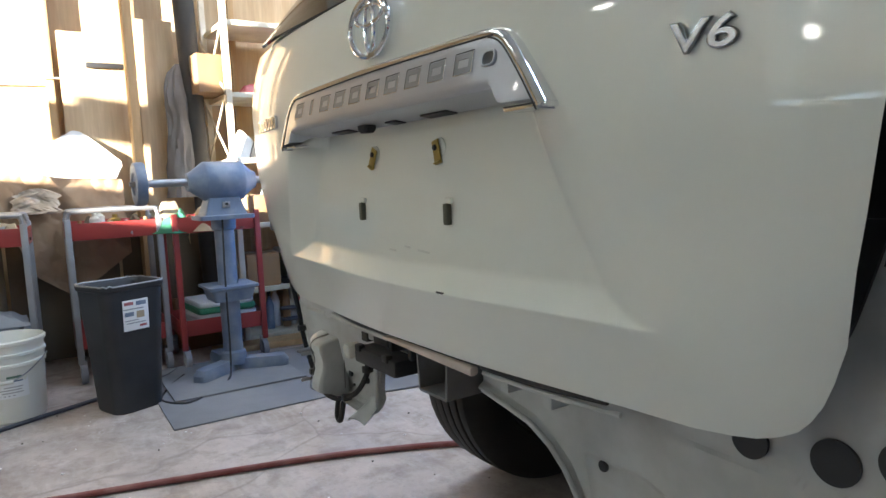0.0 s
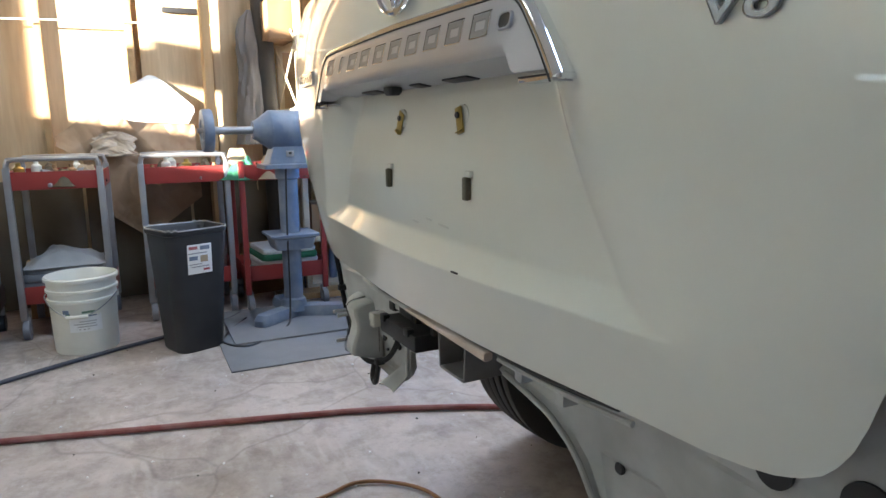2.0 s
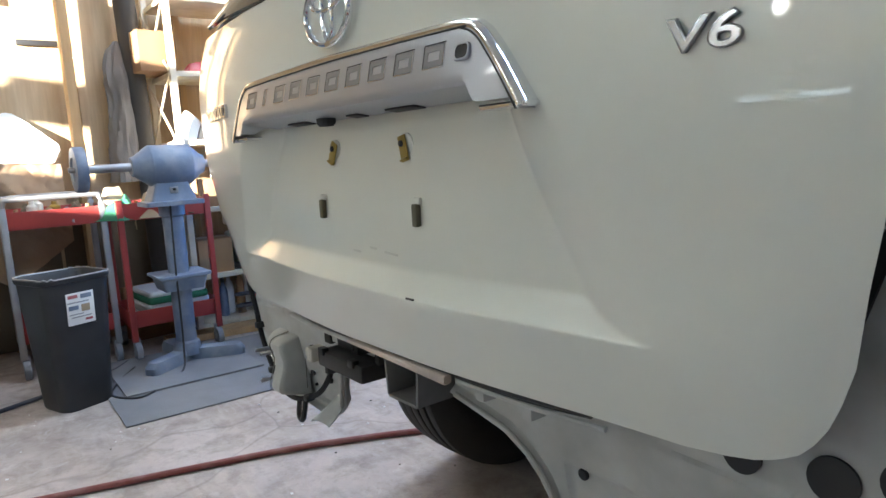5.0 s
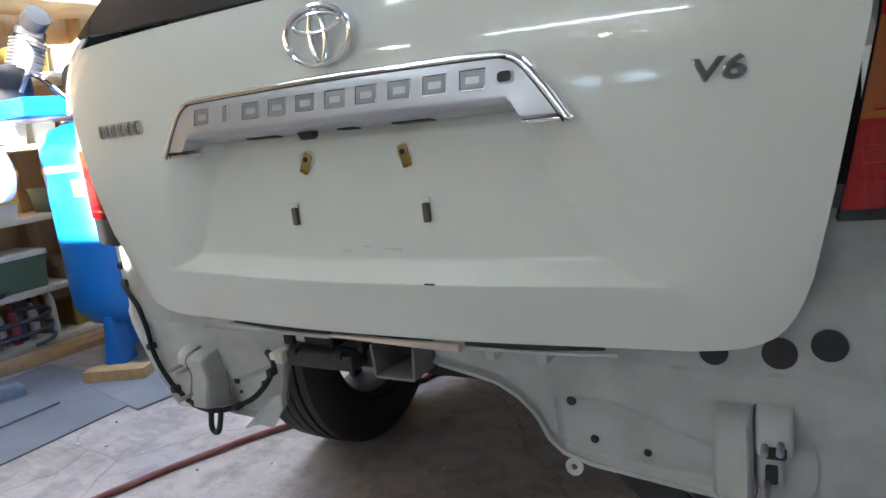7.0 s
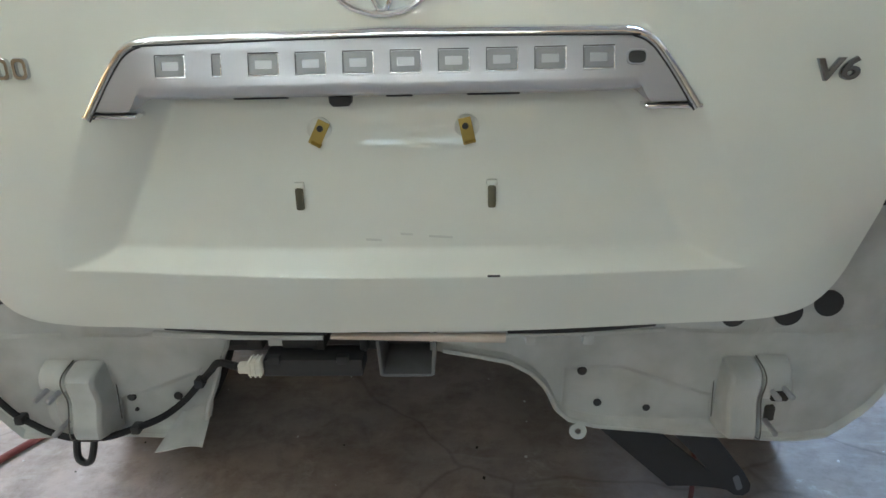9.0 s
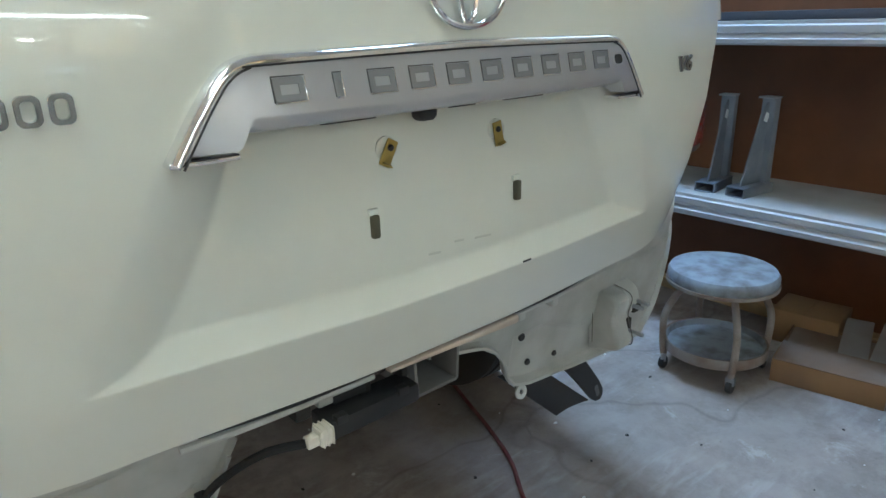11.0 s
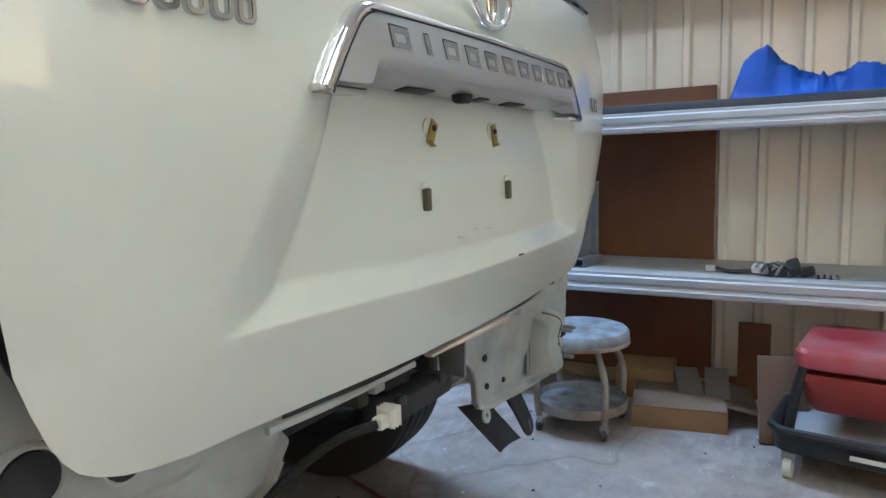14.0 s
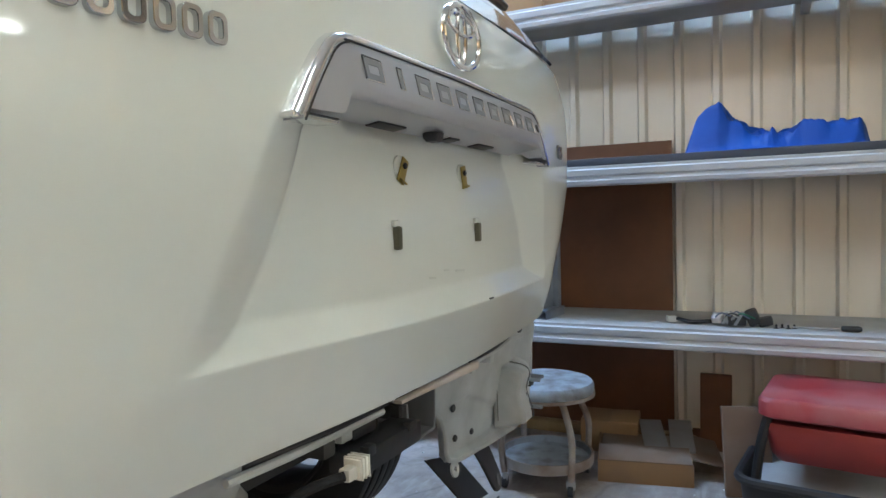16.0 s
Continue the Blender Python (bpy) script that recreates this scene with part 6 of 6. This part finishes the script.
solid("rolled_tarp", lathe([(0, 0), (0.06, 0), (0.065, 0.05), (0.058, 1.2), (0.062, 2.3), (0.03, 2.35), (0, 2.35)], 18), DARK, "tall dark rolled tarpaulin standing by the rack", "roll", pose(-3.46, 0.62, 0, 1.5, 0, 0))


def kraft(u, v):
    """A stiff sheet with straight creases, pointed at one end, narrowing downwards."""
    y = -0.585 + 0.735 * u
    top = lerp_table(y, ((-0.585, 0.985), (-0.41, 1.115), (-0.20, 1.065), (0.15, 1.05)))
    low = lerp_table(y, ((-0.585, 0.93), (-0.47, 0.86), (-0.33, 0.52), (-0.17, 0.40), (0.0, 0.50), (0.15, 0.62)))
    z = low + (top - low) * v
    across = 0.78 * (y + 0.22) + 0.63 * (z - 1.06)
    other = 0.55 * (y + 0.40) - 0.83 * (z - 0.98)
    x = -3.53 + 0.045 * max(0.0, 1 - abs(across) / 0.13) + 0.03 * max(0.0, 1 - abs(other) / 0.10) + 0.07 * (1 - v)
    x += 0.028 * abs(noise.noise(Vector((y * 6, z * 5, 2.0)))) + 0.012 * abs(noise.noise(Vector((y * 17, z * 15, 8.0))))
    return (x, y, z)


KRAFT_SHEET = material("creased_kraft_sheet", (0.30, 0.195, 0.115), 0.75, vary=0.15, scale=9, bump=0.2, second=(0.42, 0.31, 0.21), second_amount=0.5, second_scale=5)
solid("kraft_sheet", skin(80, 70, kraft, 0.002), KRAFT_SHEET, "large creased brown kraft sheet standing behind the carts", "paper", angle=14)


# sunlit top facet of the kraft sheet, its brightness put in as white
def paper(u, v):
    top = lerp_table(u, ((0, 1.135), (0.6, 1.345), (0.72, 1.30), (1, 1.15)))
    low = lerp_table(u, ((0, 1.125), (0.38, 1.062), (0.93, 1.05), (1, 1.12)))
    return (-3.50 - 0.36 * (low + (top - low) * v - 1.05) + 0.012 * noise.noise(Vector((u * 4, v * 4, 1.0))), -0.395 + 0.55 * u, low + (top - low) * v)


solid("kraft_lit_top", skin(40, 16, paper, 0.004), PAPER, "sunlit top of the kraft sheet, coloured white", "sheet")


def film(u, v):
    y = -0.41 + 0.22 * u + 0.03 * noise.noise(Vector((v * 5, 1.0, 4.0)))
    x = -3.405 + 0.035 * noise.noise(Vector((u * 2.5, v * 2.0, 4.0))) + 0.010 * abs(noise.noise(Vector((u * 7, v * 6, 2.0)))) - 0.05 * v
    return (x, y, 0.87 + v * (0.10 + 0.04 * math.sin(3 * u)))


DUSTY_FILM = material("dusty_plastic_film", (0.46, 0.38, 0.29), 0.3, vary=0.15, bump=0.4, bump_scale=40, second=(0.30, 0.24, 0.18), second_amount=0.6, second_scale=7)
solid("plastic_film", skin(40, 40, film, 0.002), DUSTY_FILM, "crumpled pale plastic film on the kraft paper", "film")
carton("carton", 0.16, 0.34, 0.30, pose(-3.44, -0.62, 0, 0, 0, 2), "brown cardboard carton on the floor behind the carts")
carton("carton", 0.10, 0.30, 0.42, pose(-3.47, 0.06, 0, 0, 0, -4), "worn brown carton standing by the wall")
carton("carton", 0.16, 0.26, 0.30, pose(-3.42, 0.50, 0, 0, 0, 8), "dented brown cardboard carton under the cart")

YELLOW_CARD = material("yellow_printed_card", (0.62, 0.42, 0.06), 0.7, vary=0.1, bump=0.05, second=(0.5, 0.3, 0.05), second_amount=0.4)
# cream steel rack with its load
RACK_Y0, RACK_Y1, RACK_X0, RACK_X1 = 0.72, 2.35, -3.66, -3.20
rack = thing("storage_rack", "cream steel storage rack crowded with boxes", "rack", pose(0, 0, 0))
LEVELS = (0.05, 0.345, 0.745, 1.14, 1.53, 1.95)
for x in (RACK_X0, RACK_X1):
    for y in (RACK_Y0, RACK_Y1):
        part("upright", boxed((0.035, 0.035, 2.2), (x, y, 1.1), 0.003), CREAM_STEEL, rack)
for z in LEVELS:
    part("rack_shelf", boxed((RACK_X1 - RACK_X0, RACK_Y1 - RACK_Y0, 0.03), ((RACK_X0 + RACK_X1) / 2, (RACK_Y0 + RACK_Y1) / 2, z - 0.015), 0.003), CREAM_STEEL, rack)
for z in LEVELS[1:-1]:
    for a, b in ((RACK_X0, RACK_X1), (RACK_X1, RACK_X0)):
        part("brace", tube([(a, RACK_Y0 - 0.02, z), (b, RACK_Y0 - 0.02, z + 0.37)], 0.007, 6, 1), CREAM_STEEL, rack)
def rack_tub(y0, y1, z, h, body_mat, lid_mat, label, flare=0.86):
    w = y1 - y0
    tub = thing("storage_tub", label, "tub", pose(RACK_X1 - 0.19, (y0 + y1) / 2, z), "tubs on the rack")
    part("body", loft([[(px * k, py * k, zz * h) for px, py in rounded(0.30, w * 0.96, 0.02)] for zz, k in ((0, flare), (0.03, flare + 0.02), (0.86, 1.0))]), body_mat, tub)
    part("lid", loft([[(px * k, py * k, zz * h) for px, py in rounded(0.31, w, 0.02)] for zz, k in ((0.86, 1.0), (0.96, 1.0), (1.0, 0.94))]), lid_mat, tub)


def rack_bottle(x, y, z, h, r, mat_, cap):
    t = thing("bottle", "plastic bottle with a cap on the rack", "bottle", pose(x, y, z), "bottles on the rack")
    part("body", lathe([(0, 0), (r, 0), (r, h * 0.62), (r * 0.8, h * 0.74), (r * 0.36, h * 0.84), (r * 0.36, h * 0.9), (0, h * 0.9)], 20), mat_, t)
    part("cap", lathe([(0, h * 0.88), (r * 0.45, h * 0.88), (r * 0.45, h), (0, h)], 16), cap, t)


# upper shelf: kraft carton, cloth and a white box
carton("carton", 0.30, 0.20, 0.22, pose(-3.42, 0.66, LEVELS[4] + 0.004, 0, 0, 4), "brown cardboard carton jutting past the rack end", group="cartons on the rack")
solid("rag", lumpy(0.22, 0.20, 0.07, 31.0, ((0.5, 1.0, 0.4),), 24, 24, 0.03), RED_VINYL, "crumpled red cloth on the rack shelf", "rag", pose(-3.36, 0.92, LEVELS[4]))
carton("carton", 0.24, 0.16, 0.12, pose(-3.34, 1.12, LEVELS[4], 0, 0, -5), "white cardboard box on the rack", mat_=PAPER, group="cartons on the rack")
# second shelf: a black cone, a white bag, dark tools and a yellow box
solid("plastic_bag", lumpy(0.20, 0.20, 0.16, 33.0, ((0.5, 1.0, 0.35),), 30, 30, 0.03), WHITE_PLASTIC, "white plastic bag slumped on the rack shelf", "bag", pose(-3.34, 0.83, LEVELS[3]))
solid("funnel", lathe([(0, 0), (0.074, 0), (0.076, 0.006), (0.070, 0.012), (0.020, 0.12), (0.014, 0.165), (0, 0.165)], 28), BLACK, "black plastic funnel standing upside down", "funnel", pose(-3.26, 0.90, LEVELS[3]))
heap(-3.28, 1.05, LEVELS[3], 0.14, 0.14, 7, 41, [("hand_tool", "black power tool on the rack shelf", "tool", BLACK, (0.12, 0.06, 0.05)), ("hand_tool", "dark steel clamp on the rack shelf", "tool", STEEL, (0.10, 0.03, 0.025))])
carton("carton", 0.18, 0.13, 0.155, pose(-3.40, 1.13, LEVELS[3], 0, 0, 3), "yellow printed carton on the rack", mat_=YELLOW_CARD, group="cartons on the rack")
rack_tub(1.22, 1.42, LEVELS[3], 0.17, WHITE_PLASTIC, WHITE_PLASTIC, "white plastic tub with a lid")
# third shelf: brown and white boxes, a yellow lidded tub, bottles behind
carton("carton", 0.20, 0.12, 0.165, pose(-3.33, 0.87, LEVELS[2], 0, 0, -4), "worn brown carton on the rack", group="cartons on the rack")
carton("carton", 0.16, 0.11, 0.075, pose(-3.30, 1.035, LEVELS[2], 0, 0, 6), "flat white box on the rack", mat_=PAPER, group="cartons on the rack")
rack_tub(1.14, 1.27, LEVELS[2], 0.10, WHITE_PLASTIC, YELLOW_CARD, "small pale tub with a yellow lid")
for k, (y, h) in enumerate(((0.98, 0.21), (1.04, 0.24), (1.11, 0.20), (1.17, 0.23), (1.24, 0.26), (1.31, 0.22))):
    rack_bottle(-3.50, y, LEVELS[2], h, 0.028, (WHITE_PLASTIC, PAPER, BLUE_GREY)[k % 3], (BLACK, RED_VINYL, WHITE_PLASTIC)[k % 3])
# fourth shelf: brown carton and a wide grey-green tub
carton("carton", 0.26, 0.20, 0.20, pose(-3.36, 0.88, LEVELS[1], 0, 0, -6), "large brown carton with a torn flap", group="cartons on the rack")
solid("steel_pan", lathe([(0, 0), (0.055, 0), (0.075, 0.03), (0.078, 0.03), (0.056, -0.002), (0, -0.002)], 24), BLACK, "shallow black pan on the rack", "pan", pose(-3.27, 1.04, LEVELS[1] + 0.003))
rack_tub(1.03, 1.36, LEVELS[1], 0.215, GREEN_PLASTIC, WHITE_PLASTIC, "wide grey-green storage tub with a pale lid", 0.88)
# lowest level: bottles, dark coils and planks
for k in range(9):
    rack_bottle(-3.34 - 0.05 * (k % 2), 0.92 + 0.055 * k, LEVELS[0], 0.24 + 0.02 * (k % 3), 0.026 + 0.003 * (k % 2), (BLUE_GREY, PAPER, CARDBOARD, WHITE_PLASTIC, RED_VINYL)[k % 5], (BLACK, WHITE_PLASTIC)[k % 2])
solid("cable_coil", tube([(0.10 * math.cos(a) * (1 + 0.1 * math.sin(3 * a)), 0.16 * math.sin(a), 0.015 + 0.004 * k) for k, a in enumerate(0.35 * q for q in range(46))], 0.010, 8, 3), HOSE_GREY, "loose coil of dark cable on the rack base", "cable", pose(-3.22, 1.12, LEVELS[0]))
for k, (x, rz) in enumerate(((-3.10, -4), (-3.00, -9))):
    solid("timber_plank", boxed((0.09, 1.25, 0.035), (0, 0, 0.0175), 0.003), LUMBER, "rough pine plank lying in front of the rack", "plank", pose(x, 1.12, 0.001, 0, 0, rz), group="planks by the rack")

rnd = random.Random(5)
for z in LEVELS:
    y = 1.46
    while y < RACK_Y1 - 0.15:
        kind = rnd.choice(("carton", "carton", "tub", "can", "tub"))
        w = rnd.uniform(0.12, 0.24)
        h = rnd.uniform(0.10, 0.24)
        x = RACK_X1 - 0.16 - rnd.uniform(0, 0.06)
        if kind == "carton":
            carton("carton", 0.24, w, h, pose(x, y + w / 2, z, 0, 0, rnd.uniform(-6, 6)), "brown cardboard carton on the crowded rack", mark=rnd.choice((None, PAPER, RED_STEEL)), group="cartons on the rack")
        elif kind == "tub":
            m_ = rnd.choice((WHITE_PLASTIC, GREEN_PLASTIC, WHITE_PLASTIC, BLACK, YELLOW_ZINC))
            tub = thing("storage_tub", "plastic storage tub with a lid on the rack", "tub", pose(x, y + w / 2, z), "tubs on the rack")
            part("body", loft([[(px * k, py * k, zz * h) for px, py in rounded(0.22, w * 0.95, 0.02)] for zz, k in ((0, 0.86), (0.03, 0.9), (0.9, 1.0))]), m_, tub)
            part("lid", loft([[(px * k, py * k, zz * h) for px, py in rounded(0.23, w, 0.02)] for zz, k in ((0.9, 1.0), (0.97, 1.0), (1.0, 0.93))]), m_, tub)
        else:
            w = 0.13
            solid("paint_can", lathe([(0, 0), (0.058, 0), (0.061, 0.006), (0.058, 0.012), (0.058, 0.13), (0.061, 0.136), (0.061, 0.142), (0.052, 0.14), (0, 0.138)], 26), rnd.choice((STEEL, WHITE_PLASTIC, BLUE_GREY, RED_STEEL)),
                  "round paint can standing on the rack", "can", pose(x, y + w / 2, z), group="paint cans")
        y += w + rnd.uniform(0.01, 0.05)

# blue compressor
cp = thing("air_compressor", "upright blue air compressor tank with its pump on top", "compressor", pose(-2.58, 1.40, 0))
part("tank", lathe([(0, 0.16), (0.14, 0.17), (0.24, 0.21), (0.295, 0.29), (0.30, 0.33), (0.30, 1.06), (0.295, 1.10), (0.24, 1.18), (0.14, 1.22), (0, 1.23)], 44), BLUE_TANK, cp)
for a in (20, 140, 260):
    part("foot", loft([[(0.22 + px * k, py * k, z) for px, py in rounded(0.16, 0.09, 0.02)] for z, k in ((0.0, 1.0), (0.02, 1.0), (0.16, 0.7), (0.26, 0.6))], rot=RZ(a - 90)), BLUE_TANK, cp)
part("deck", boxed((0.62, 0.66, 0.085), (-0.16, -0.12, 1.285), 0.012), BLUE_TANK, cp, "blue pump deck")
part("weld_band", lathe([(0.300, 0.0), (0.306, 0.0), (0.306, 0.03), (0.300, 0.03)], 44, (0, 0, 0.98)), CARDBOARD, cp)
part("warning_label", skin(8, 2, lambda u, v: (0.302 * math.cos(radians(-70 + 24 * u)), 0.302 * math.sin(radians(-70 + 24 * u)), 0.86 + 0.08 * v), 0.001), YELLOW_ZINC, cp, "yellow warning label")
part("warning_label", skin(8, 2, lambda u, v: (0.302 * math.cos(radians(-40 + 10 * u)), 0.302 * math.sin(radians(-40 + 10 * u)), 0.40 + 0.05 * v), 0.001), YELLOW_ZINC, cp)
pump = part("pump", lathe([(0, 0), (0.10, 0), (0.115, 0.03), (0.115, 0.12), (0.09, 0.16), (0, 0.165)], 28, (-0.12, -0.36, 1.3275)), BLACK, cp, "dark pump crankcase")
for k, (lean, off) in enumerate(((-26, -0.075), (20, 0.085))):
    m_ = Matrix.Translation((-0.12 + 0.46 * off, -0.36 + 0.89 * off, 1.455)) @ RZ(-27) @ RX(-lean)
    barrel = part("cylinder", absorb(bmesh.new(), lathe([(0, 0), (0.052, 0), (0.052, 0.17), (0, 0.17)], 24), (0, 0, 0), m_), STEEL, pump)
    for q in range(9):
        part("cooling_fin", absorb(bmesh.new(), lathe([(0.05, 0), (0.078 - 0.001 * (q % 2), 0), (0.080, 0.002), (0.078, 0.005), (0.05, 0.005)], 28), (0, 0, 0), m_ @ Matrix.Translation((0, 0, 0.012 + 0.0165 * q))), STEEL, barrel)
    part("cylinder_head", absorb(bmesh.new(), loft([[(px * c, py * c, z) for px, py in rounded(0.15, 0.13, 0.03)] for z, c in ((0.165, 1.0), (0.195, 1.0), (0.205, 0.9), (0.225, 0.55))]), (0, 0, 0), m_), BLACK, barrel, "black ribbed cylinder head")
part("pump_motor", lathe([(0, 0), (0.085, 0.0), (0.095, 0.02), (0.095, 0.22), (0.08, 0.25), (0, 0.25)], 28, (-0.16, 0.0, 1.424), RX(-90)), BLACK, cp)
part("intake_hose", tube([(-0.20, -0.50, 1.66), (-0.215, -0.545, 1.60), (-0.20, -0.55, 1.50), (-0.17, -0.52, 1.42), (-0.12, -0.46, 1.39)], 0.020, 10), BLACK, cp, "curved black intake pipe")
part("air_pipe", tube([(-0.03, -0.28, 1.60), (0.05, -0.30, 1.52), (0.03, -0.34, 1.42), (0.0, -0.36, 1.36)], 0.011, 8), STEEL, cp)
part("intake_filter", lathe([(0, 0), (0.05, 0), (0.055, 0.01), (0.055, 0.07), (0, 0.08)], 24, (0.10, -0.30, 1.64), RY(60)), BLACK, cp)
part("gauge", lathe([(0, 0), (0.035, 0), (0.038, 0.004), (0.038, 0.02), (0, 0.022)], 20, (0.21, -0.22, 1.02), RZ(-45) @ RY(90)), CLEAR_LENS, cp)
part("air_pipe", tube([(-0.20, -0.30, 1.45), (0.06, -0.30, 1.42), (0.24, -0.24, 1.2), (0.24, -0.22, 0.95)], 0.011, 8), CHROME, cp)
solid("floor_block", boxed((0.30, 0.09, 0.06), (0, 0, 0.03), 0.006), LUMBER, "dark wooden block on the floor by the compressor", "block", pose(-2.28, 1.02, 0, 0, 0, 25))
solid("floor_plate", boxed((0.5, 0.36, 0.010), (0, 0, 0.005), 0.002), MAT_RUBBER, "thin dark plate lying on the floor", "plate", pose(-2.05, 1.02, 0, 0, 0, -12))

# ceiling lamps with bare tubes
def tube_lamp(m, length=1.2):
    t = thing("tube_lamp", "bare twin-tube ceiling lamp, lit", "lamp", m, "ceiling tube lamps")
    part("housing", boxed((length, 0.14, 0.05), (0, 0, -0.025), 0.006), WHITE_PLASTIC, t)
    for s in (-1, 1):
        part("lit_tube", rod(0.013, length - 0.06, (-length / 2 + 0.03, s * 0.04, -0.075), RY(90), 12), TUBE_GLOW, t, "glowing white tube")
        for e in (-1, 1):
            part("socket", boxed((0.03, 0.03, 0.05), (e * (length / 2 - 0.015), s * 0.04, -0.07), 0.004), WHITE_PLASTIC, t)
    return t


for x, y in ((-1.30, -0.50), (-1.35, -1.25), (-1.3, -2.6), (-2.4, 2.6), (0.0, 3.4), (1.45, 2.4)):
    tube_lamp(pose(x, y, TOP))
low_lamp = tube_lamp(pose(-0.36, -3.55, 2.13, 0, 4, 0), 1.95)
for x in (-0.8, 0.8):
    part("chain", rod(0.004, TOP - 2.13 - 0.06 * (1 if x > 0 else -1), (x, 0, 0), None, 6), STEEL, low_lamp)



def pendant(m, drop, r):
    t = thing("pendant_lamp", "lit bulb in a tin shade hanging from the ceiling", "lamp", m, "pendant lamps")
    part("cord", rod(0.004, drop, (0, 0, -drop), None, 8), BLACK, t)
    part("shade", lathe([(0.02, 0.0), (0.03, -0.03), (r, -0.11), (r + 0.004, -0.11), (0.036, -0.02), (0.02, 0.0)], 28, (0, 0, -drop)), STEEL, t)
    part("diffuser", lathe([(r - 0.004, -0.105), (r - 0.008, -0.135), (r * 0.6, -0.16), (0, -0.168)], 28, (0, 0, -drop)), BULB_GLOW, t, "glowing white diffuser")


BULB_GLOW = material("lit_bulb", (0.9, 0.9, 0.9), 0.4, bump=0.0, emission=(1.0, 0.97, 0.9), emit=4.5)
COOL_GLOW = material("lit_cool_strip", (0.9, 0.9, 0.9), 0.4, bump=0.0, emission=(0.62, 0.84, 1.0), emit=0.6)
for x, w in ((-0.57, 0.28), (0.01, 0.38)):
    strip_lamp = thing("work_light", "cool white work light strip fixed to the front wall", "lamp", pose(x, SOUTH, 1.165), "work lights")
    part("housing", boxed((w + 0.03, 0.03, 0.11), (0, 0.015, 0), 0.005), STEEL, strip_lamp)
    part("diffuser", boxed((w, 0.012, 0.075), (0, 0.036, 0), 0.004), COOL_GLOW, strip_lamp, "glowing cool white diffuser")
pendant(pose(-2.50, -4.0, TOP), 0.60, 0.13)
pendant(pose(-0.27, -4.0, TOP), 1.24, 0.065)
pendant(pose(-0.33, -4.1, TOP), 0.06, 0.09)

# dark drape behind the carts
def drape(u, v, k):
    y = -1.05 + 1.75 * (k + 0.97 * u) / 3
    return (-3.56 + 0.03 * math.sin(23 * (k + u) / 3 + 2 * v) + 0.02 * noise.noise(Vector((u * 3 + 3 * k, v * 4, 6.0))), y, 0.02 + 0.72 * v)


drape_cloth = thing("dark_drape", "dark brown cloth hanging behind the tool carts", "cloth")
for k in range(3):
    part("cloth_panel", skin(34, 20, lambda u, v: drape(u, v, k), 0.003), DARK_CLOTH, drape_cloth)


# chips, flakes and crumbs on the concrete
def floor_litter(count, seed):
    rnd = random.Random(seed)
    bm = bmesh.new()
    for k in range(count):
        x, y = rnd.uniform(-2.6, 1.6), rnd.uniform(-1.0, 1.3)
        r = rnd.uniform(0.0015, 0.006)
        n = rnd.randint(4, 6)
        a0 = rnd.uniform(0, 6.28)
        ring = [(x + r * rnd.uniform(0.5, 1.3) * math.cos(a0 + 6.283 * q / n), y + r * rnd.uniform(0.5, 1.3) * math.sin(a0 + 6.283 * q / n)) for q in range(n)]
        lo = [bm.verts.new((px, py, 0.0005)) for px, py in ring]
        hi = [bm.verts.new((px, py, 0.0025 + r * 0.15)) for px, py in ring]
        bm.faces.new(hi)
        for q in range(n):
            bm.faces.new((lo[q], lo[(q + 1) % n], hi[(q + 1) % n], hi[q]))
    return bm


solid("paint_flakes", floor_litter(110, 12), PAPER, "pale paint flakes scattered on the concrete floor", "litter", kind="stuff")
solid("dirt_crumbs", floor_litter(70, 27), DARK, "dark dirt crumbs scattered on the concrete floor", "litter", kind="stuff")
